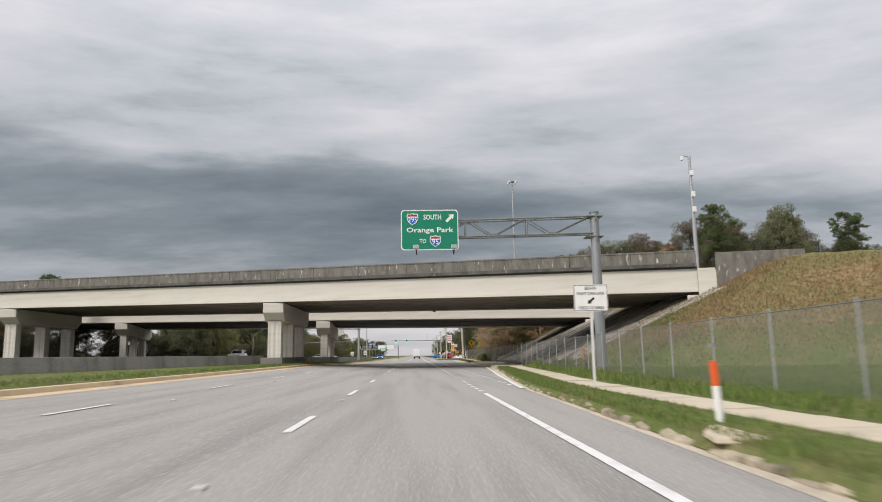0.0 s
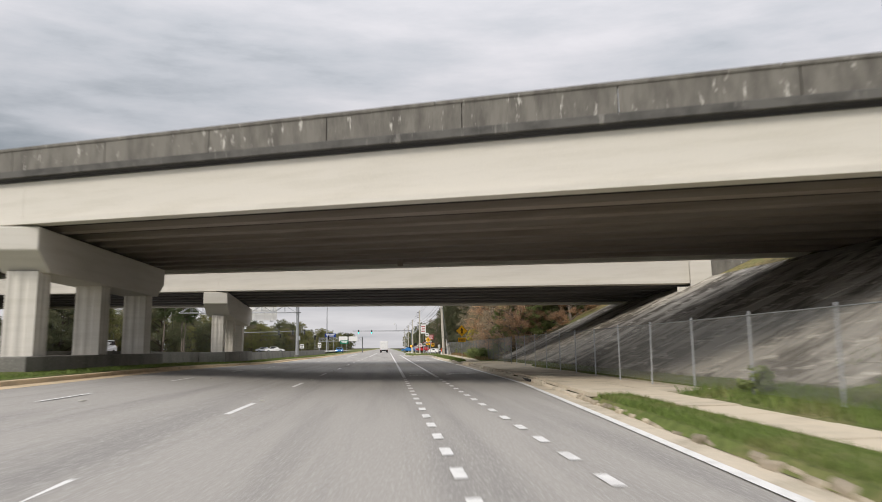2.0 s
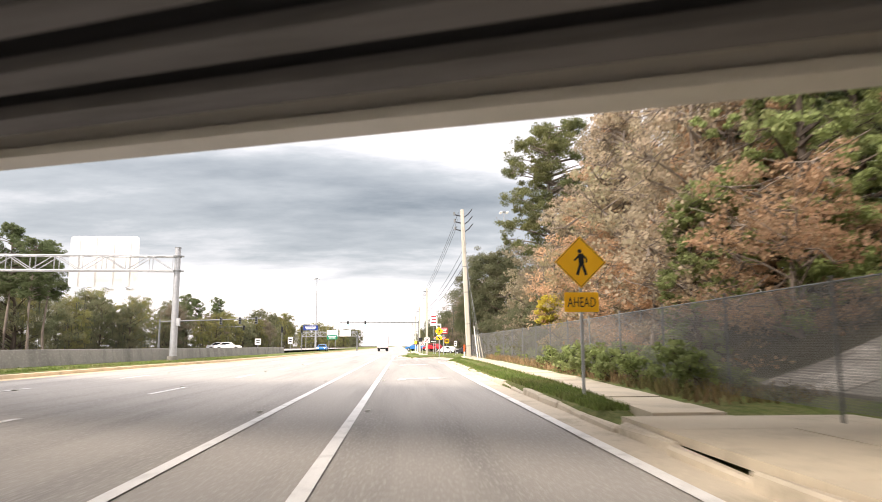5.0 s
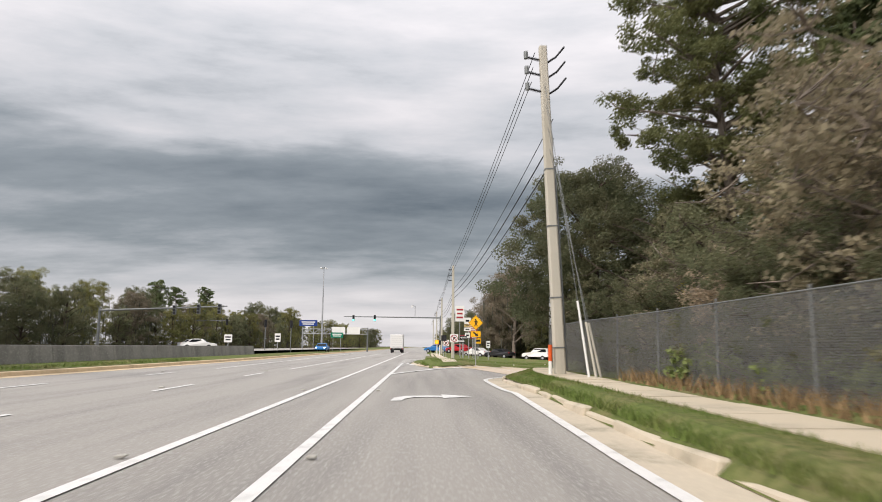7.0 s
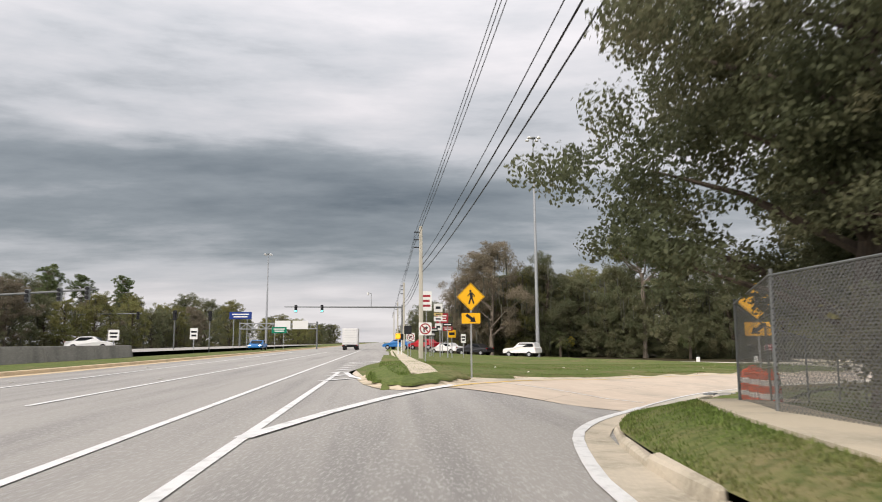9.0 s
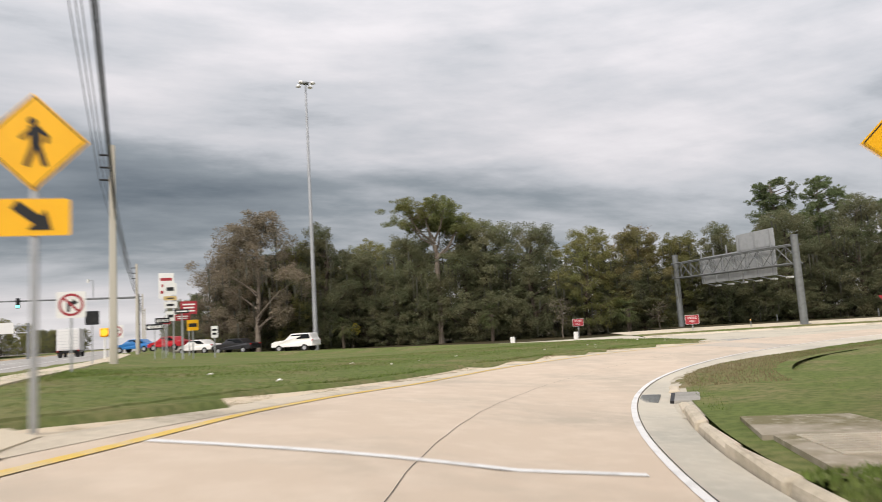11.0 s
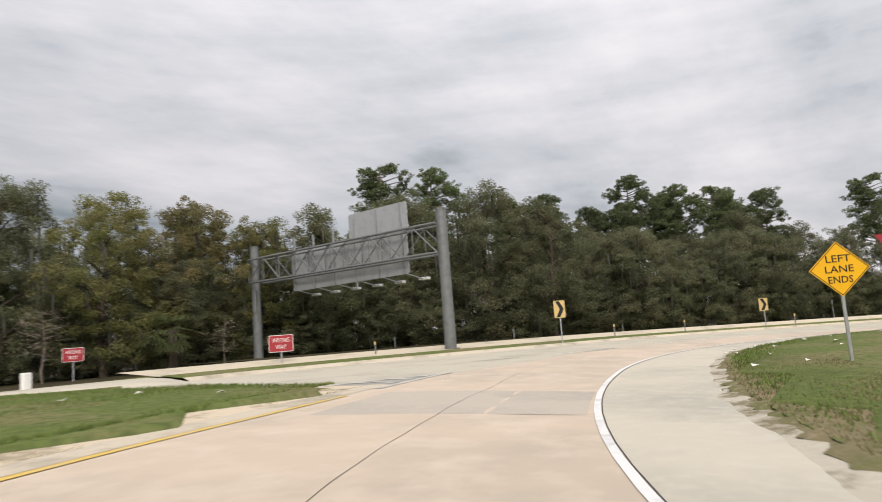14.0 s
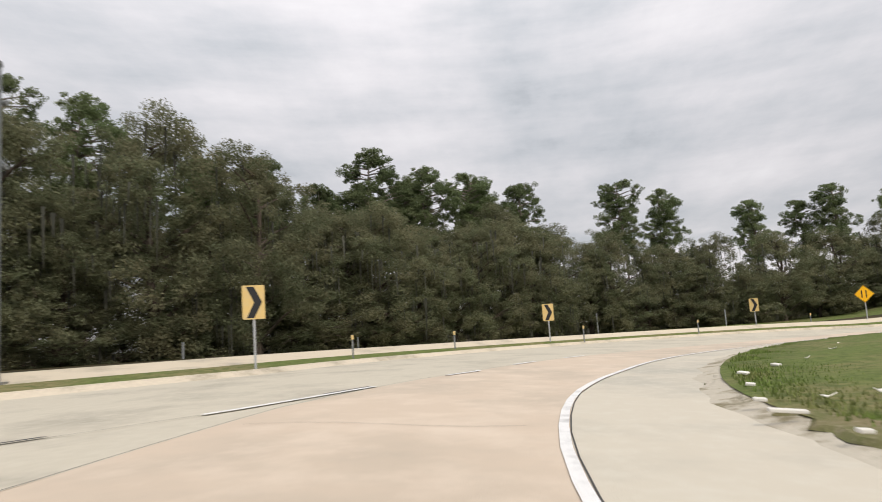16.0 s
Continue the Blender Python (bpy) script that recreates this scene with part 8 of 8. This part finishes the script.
for i, p in enumerate(inner_):
    if 26 < i < 41:
        q = p + Vector((3.5, 3.0, 0))
        plant("pine", q.x + random.uniform(-1.5, 1.5), q.y + random.uniform(-1.5, 1.5), random.uniform(0.72, 0.92))
plant("near_oak", 18.2, 136.5, 0.58, 0.85, z=0.1)
plant("umbrella", 36.2, 198.3, 1.2, 1.0)
plant("road_pine", 15.9, 124.6, z=0.2)
plant("brown", 19.4, 207.5, 1.24, 1.26)
plant("yellow", 28.6, 204.0, 0.6)
plant("palm", 49.4, 185.2, 1.25, 0.8)
plant("palm", 38.6, 191.6, 0.9)
plant("bare", 43.4, 187.0, 0.42, 0.34)
plant("bare", 52.0, 184.0, 0.38, 0.26)
plant("bare", 55.5, 191.0, 1.0)
plant("bare", 44.0, 196.0, 0.95)
plant("palm", 27.0, 202.0, 0.8)

# woods behind the fence on the right of the main road
for x, y, kk, s_ in ((12.0, 128.8, "near_oak", 0.88), (12.2, 116.0, "thicket", 0.5), (12.0, 119.5, "thicket", 0.55), (11.9, 123.0, "dark_thicket", 0.5), (13.2, 119.8, "yellow", 0.7), (14.6, 126.5, "dark_thicket", 0.8), (12.7, 122.0, "yellow", 0.55), (13.0, 117.6, "dark_thicket", 0.6), (15.5, 129.5, "thicket", 0.8), (11.9, 126.3, "dark_thicket", 0.55), (22.5, 126.5, "near_pine", 0.9), (20.5, 127.0, "near_oak", 0.55), (21.0, 113.0, "near_green", 1.0),
                     (14.9, 95.2, "rust", 0.9), (15.6, 98.6, "near_green", 0.85), (14.2, 104.0, "wisp", 0.95), (13.0, 109.0, "wisp", 0.7), (11.2, 104.2, "yellow", 0.7), (12.0, 106.4, "yellow", 0.75), (15.2, 107.0, "rust", 1.0), (17.0, 110.5, "rust", 1.05), (14.0, 99.8, "thicket", 1.25), (19.5, 105.0, "rust", 1.1), (15.6, 118.0, "dark_thicket", 0.9), (16.9, 119.0, "wisp", 0.75), (16.0, 112.5, "near_green", 0.62), (14.8, 110.8, "dark_thicket", 0.8), (11.7, 108.2, "dark_thicket", 0.5), (11.6, 111.4, "dark_thicket", 0.48), (11.7, 114.4, "dark_thicket", 0.5), (11.6, 117.2, "dark_thicket", 0.46), (11.5, 120.2, "dark_thicket", 0.45), (13.4, 113.6, "dark_thicket", 0.7), (13.6, 121.0, "dark_thicket", 0.75), (11.9, 104.2, "dark_thicket", 0.42), (16.5, 115.5, "dark_thicket", 0.95), (13.4, 103.2, "near_green", 0.4), (14.6, 97.6, "wisp", 0.8),
                     (18.5, 98.5, "near_pine", 0.9), (17.5, 95.5, "near_pine", 0.75), (18.0, 93.5, "near_green", 0.95), (21.5, 115.5, "near_oak", 1.2), (22.0, 121.0, "near_pine", 0.9), (24.0, 100.0, "near_oak", 1.2),
                     (24.0, 109.0, "rust", 1.1), (13.0, 110.2, "thicket", 0.95), (12.9, 105.0, "pale_thicket", 0.9), (12.8, 99.5, "pale_thicket", 0.85), (12.6, 96.0, "wisp", 0.55), (13.6, 101.0, "wisp", 0.9), (12.0, 91.8, "near_green", 0.38), (13.0, 93.0, "wisp", 0.85), (14.4, 90.6, "near_green", 0.8), (13.5, 89.5, "pale_thicket", 0.8), (13.4, 124.5, "dark_thicket", 0.9),
                     (12.5, 112.5, "thicket", 0.8), (12.3, 101.8, "pale_thicket", 0.7), (12.4, 97.0, "pale_thicket", 0.6), (15.5, 124.5, "thicket", 0.9), (18.0, 88.5, "rust", 0.9), (22.0, 90.0, "near_pine", 0.9), (26, 94, "oak", 1.1), (28, 104, "oak", 1.1), (27, 115, "oak", 1.1), (26.0, 124.0, "oak", 1.0)):
    plant(kk, x, y, s_, z=0.2)
y = 60.0
random.seed(21)
while y < 117.5:
    if not 44 < y < 86:
        x = fence_x(y) + random.choice((-0.35, 0.3, 0.7, 0.45, -0.15) if y < 102 else (0.3, 0.7, 0.45))
        plant("bush", x, y, random.uniform(0.4, 0.75), z=0.3)
        if random.random() < 0.4:
            plant("bush", x + random.uniform(0.3, 1.3), y + 0.6, random.uniform(0.4, 0.8), z=0.3)
    y += random.uniform(0.45, 0.95)
for x, y, k_ in ((10.4, 33.4, 1.0), (11.0, 34.7, 0.8), (11.7, 35.6, 0.9)):
    plant("dry_weed", x, y, k_)
for y in (28.0, 31.5, 34.0, 38.5, 42.0):
    plant("bush", fence_x(y) + random.uniform(0.1, 1.0), y, random.uniform(0.35, 0.65), z=0.25)

# trees behind the freeway and along the left of the road
for x, y, kk, s_ in ((25, 86, "brown", 0.9), (28.5, 85, "oak", 1.0), (32, 84, "brown", 1.05), (35, 82, "olive", 0.95), (38, 80, "brown", 1.1), (42, 78, "rust", 0.95), (43, 82, "oak", 1.15), (48, 77, "brown", 1.1), (52, 80, "oak", 1.1), (56, 77, "brown", 1.0), (36, 70, "pine", 0.85), (40, 76, "oak", 1.0), (45, 72, "oak", 1.05), (50, 78, "oak", 1.1), (55, 74, "pine", 0.95), (47, 80, "pine", 0.9), (61, 78, "oak", 1.1), (66, 72, "olive", 1.0), (72, 80, "oak", 1.1), (34, 80, "rust", 0.7), (30, 86, "rust", 0.65), (78, 74, "gold", 1.0), (84, 80, "oak", 1.1), (58, 84, "oak", 1.1), (90, 70, "oak", 1.0)):
    plant(kk, x, y, s_, z=min(7.0, land_z(x, y)) - 0.3)
random.seed(33)
for i in range(46):
    y = 78 + i * 3.9 + random.uniform(-1, 1)
    x = -42 - 24 * (1 - ss(98, 122, y)) + 9 * ss(150, 240, y) + random.uniform(-3, 3)
    kk = random.choice(["oak", "olive", "oak", "gold" if y < 100 else "oak", "brown", "rust" if y < 120 else "olive"])
    s_ = random.uniform(0.5, 0.75) if y > 130 else random.uniform(0.7, 0.9)
    plant(kk, x, y, s_, z=0.2)
    if i % 2:
        plant(random.choice(["oak", "pine", "olive"]), x - random.uniform(5, 9), y, random.uniform(0.75, 1.0), z=0.2)
for x, y, kk, s_ in ((-34, 150, "pine", 0.9), (-37, 148, "pine", 1.0), (-33, 145, "pine", 0.85), (-39, 153, "oak", 1.0), (-46, 120, "pine", 0.9), (-55, 95, "pine", 1.0), (-58, 88, "umbrella", 0.8)):
    plant(kk, x, y, s_, z=0.2)
for i in range(30):
    y = 80 + i * 2.7 + random.uniform(-1, 1)
    x = -47 - 24 * (1 - ss(98, 122, y)) + random.uniform(-3, 3)
    plant(random.choice(["dark_thicket", "thicket", "dark_thicket", "pale_thicket"]), x, y, random.uniform(1.1, 1.5), random.uniform(0.8, 1.25), z=0.2)
# far along the road
for i in range(30):
    y = 250 + i * 12
    for x in (-30 - random.uniform(0, 14), 16 + random.uniform(0, 12)):
        plant(random.choice(["oak", "olive", "oak"]), x, y + random.uniform(-4, 4), random.uniform(0.75, 1.05), z=0.1)
for i in range(14):
    plant(random.choice(["oak", "olive"]), -60 + i * 4.0 if i < 8 else 20 + (i - 8) * 7, 640 + random.uniform(-20, 20), 1.3, z=0)
for i in range(9):
    plant(random.choice(["oak", "olive", "brown"]), 19 + i * 2.6, 224 + random.uniform(-2, 6), random.uniform(0.85, 1.05), z=0)
for lst in protos.values():
    for p in lst:
        for o in list(p.children_recursive) + [p]:
            bpy.data.objects.remove(o)


# ---- grass blades, weeds and litter ----
def blades(name, label, spots, mat, h0, h1, seed, width=0.012):
    rng = np.random.default_rng(seed)
    sp = np.array(spots)
    n = len(sp)
    a = rng.uniform(0, 2 * np.pi, n)
    h = rng.uniform(h0, h1, n)
    lean = rng.normal(size=(n, 2)) * 0.35 * h[:, None]
    w = width * rng.uniform(0.7, 1.6, n)
    dx_, dy_ = np.cos(a) * w, np.sin(a) * w
    p0 = sp + np.stack([-dx_, -dy_, np.full(n, -0.02)], 1)
    p1 = sp + np.stack([dx_, dy_, np.full(n, -0.02)], 1)
    p2 = sp + np.stack([lean[:, 0], lean[:, 1], h], 1)
    vs = np.stack([p0, p1, p2], 1).reshape(-1, 3)
    fs = np.arange(3 * n).reshape(-1, 3)
    return quads_object(name, vs, fs, mat, None, label, "stuff", "grass")


random.seed(44)
spots = []
for i in range(52000):
    y = -8 + 128 * random.random() ** 0.9
    a, b = curb_x(y) + 0.12, walk_in(y) - 0.02
    if 44 < y < 85 or b - a < 0.1:
        continue
    x = a + (b - a) * random.random()
    spots.append((x, y, 0.19 + berm(y) * (x - a) / (b - a) + ramp_z(curb_x(y), y)))
blades("grass_blades", "short green grass blades between kerb and sidewalk", spots, "blade", 0.04, 0.12, 1)
spots = []
for i in range(26000):
    y = -6 + 124 * random.random()
    if 44 < y < 85:
        continue
    x = walk_in(y) + 1.1 + (fence_x(y) + 1.2 - walk_in(y) - 1.1) * random.random()
    spots.append((x, y, 0.27 + berm(y)))
blades("weed_blades", "tall mixed weeds at the foot of the fence", [p for p in spots if p[1] > 46], "dry_blade", 0.08, 0.36, 2, 0.02)
blades("weed_blades", "green weeds at the foot of the fence before the bridge", [p for p in spots if p[1] < 46], "blade", 0.06, 0.28, 9, 0.018)
spots = []
for i in range(60000):
    th = 150 - 47 * random.random() ** 0.8
    r = left_r(th) + 1.0 + 8.5 * random.random() ** 1.3
    x, y = polar(r, th)
    if x < 5.2:
        continue
    spots.append((x, y, land_z(x, y)))
for i in range(80000):
    th = 148 - 100 * random.random()
    r = inner_curb(th) - 0.35 - 0.3 * random.random() - 7.5 * random.random() ** 1.3
    if 34.4 < r < 37.9 and 140.5 < th < 149 or r > inner_curb(th) - 1.1 * random.random() and 102 < th < 132:
        continue
    x, y = polar(r, th)
    spots.append((x, y, ramp_z(*polar(max(r, inner_curb(th) - 2), th)) + 0.10))
for i in range(14000):
    th = 178 - 30 * random.random()
    f = random.random()
    r = inner_curb(th) - 0.15 + (walk_r(th) - inner_curb(th) + 0.15) * f
    x, y = polar(r, th)
    spots.append((x, y, (ramp_z(*polar(inner_curb(th), th)) + 0.14) * (1 - f) + corner_z(th) * f))
for i in range(9000):
    y = 137.2 + 5 * random.random()
    x = 4.9 + 2.2 * random.random()
    if not (x > 6.1 and y > 139.9) and math.hypot((x - 5.9) / 1.2, (y - 141.0) / 3.4) < 1:
        spots.append((x, y, max(0.15, land_z(x, y)) - 0.02))
dry_spots = []
for i in range(11000):
    th = 134 - 38 * random.random()
    r = inner_curb(th) - 0.25 - 2.0 * random.random() ** 1.1
    dry_spots.append((*polar(r, th), ramp_z(*polar(inner_curb(th), th)) + 0.085 + 0.038 * (inner_curb(th) - 0.3 - r)))
for i in range(26000):
    th = 150 - 46 * random.random()
    r = left_r(th) + 0.35 + 1.1 * random.random()
    x, y = polar(r, th)
    if noise.noise((x * 1.3, y * 1.3, 3.5)) + 0.5 * (r - left_r(th) - 0.9) > 0.0:
        k = (1 - ss(148.0, 151.0, th)) * ss(102.5, 104.8, th)
        dry_spots.append((x, y, ramp_z(x, y) + 0.02 + 0.10 * k * ss(0.4, 1.3, r - left_r(th))))
blades("dry_grass_blades", "brown dried grass along the shoulder of the ramp", dry_spots, "brown_blade", 0.01, 0.03, 8, 0.014)
blades("grass_blades", "short grass on the banks beside the ramp", spots, "blade", 0.018, 0.06, 3, 0.016)
spots, low_spots = [], []
for i in range(110000):
    x = 8.6 + 30 * random.random() ** 1.2
    y = -6 + 50 * random.random()
    fz = fill_z(x, y)
    if fz > 7.0 or x < fence_x(y) + 0.6:
        continue
    (low_spots if fz + random.uniform(-0.7, 0.7) < 1.3 else spots).append((x, y, land_z(x, y)))
blades("weed_blades", "dry brown weeds high on the freeway embankment", spots, "dry_blade", 0.08, 0.30, 4, 0.03)
blades("grass_blades", "green grass at the foot of the freeway embankment", low_spots, "blade", 0.06, 0.22, 6, 0.022)
spots = []
for i in range(30000):
    y = 5 + 140 * random.random()
    lc, wx = left_curb(y), wall_x(y)
    x = wx + 0.3 + (lc - 0.45 - wx - 0.3) * random.random()
    spots.append((x, y, road_z(lc, y) + 0.22))
blades("grass_blades", "mown grass on the median", spots, "blade", 0.05, 0.14, 5, 0.025)

random.seed(55)
for i in range(26):
    th = random.uniform(104, 140) if i % 2 else random.uniform(60, 108)
    r = left_r(max(th, 100)) + 1.2 + random.random() * 3 if i % 2 else inner_curb(th) - 0.3 - random.random() * 3.5
    x, y = polar(r, th)
    zz = land_z(x, y) if i % 2 else ramp_z(*polar(max(r, inner_curb(th) - 2.3), th)) + 0.10
    bm = new_bm()
    w_ = random.uniform(0.03, 0.07)
    vv = [bm.verts.new((a * w_, b * w_ * random.uniform(0.5, 1.0), c)) for a, b, c in ((-1, -1, 0.02), (1, -0.8, 0.04), (1.1, 1, 0.03), (-0.8, 0.9, 0.06))]
    bm.faces.new(vv)
    ob = part("litter", bm, "litter")
    md = ob.modifiers.new("thickness", "SOLIDIFY")
    md.thickness = 0.01
    ob.matrix_basis = pose(x, y, zz + 0.04, 0, 0, random.uniform(0, 360))
    tagged(ob, label="crumpled scrap of pale paper litter in the grass", category="litter", group="litter")
for r, th, w_, d_ in ((37.73, 90.0, 0.30, 0.07), (37.69, 88.7, 0.12, 0.08), (37.16, 83.9, 0.14, 0.10), (36.5, 81.9, 0.13, 0.10), (37.64, 91.6, 0.10, 0.07), (37.4, 86.4, 0.10, 0.08)):
    x, y = polar(r, th)
    ob = part("litter", add_box(new_bm(), (0, 0, 0), (w_, d_, 0.03), 0, 0.008), "litter")
    ob.matrix_basis = pose(x, y, ramp_z(x, y) + 0.14, 4, 6, th * 7)
    tagged(ob, label="flat piece of white foam litter lying in the grass", category="litter", group="litter")
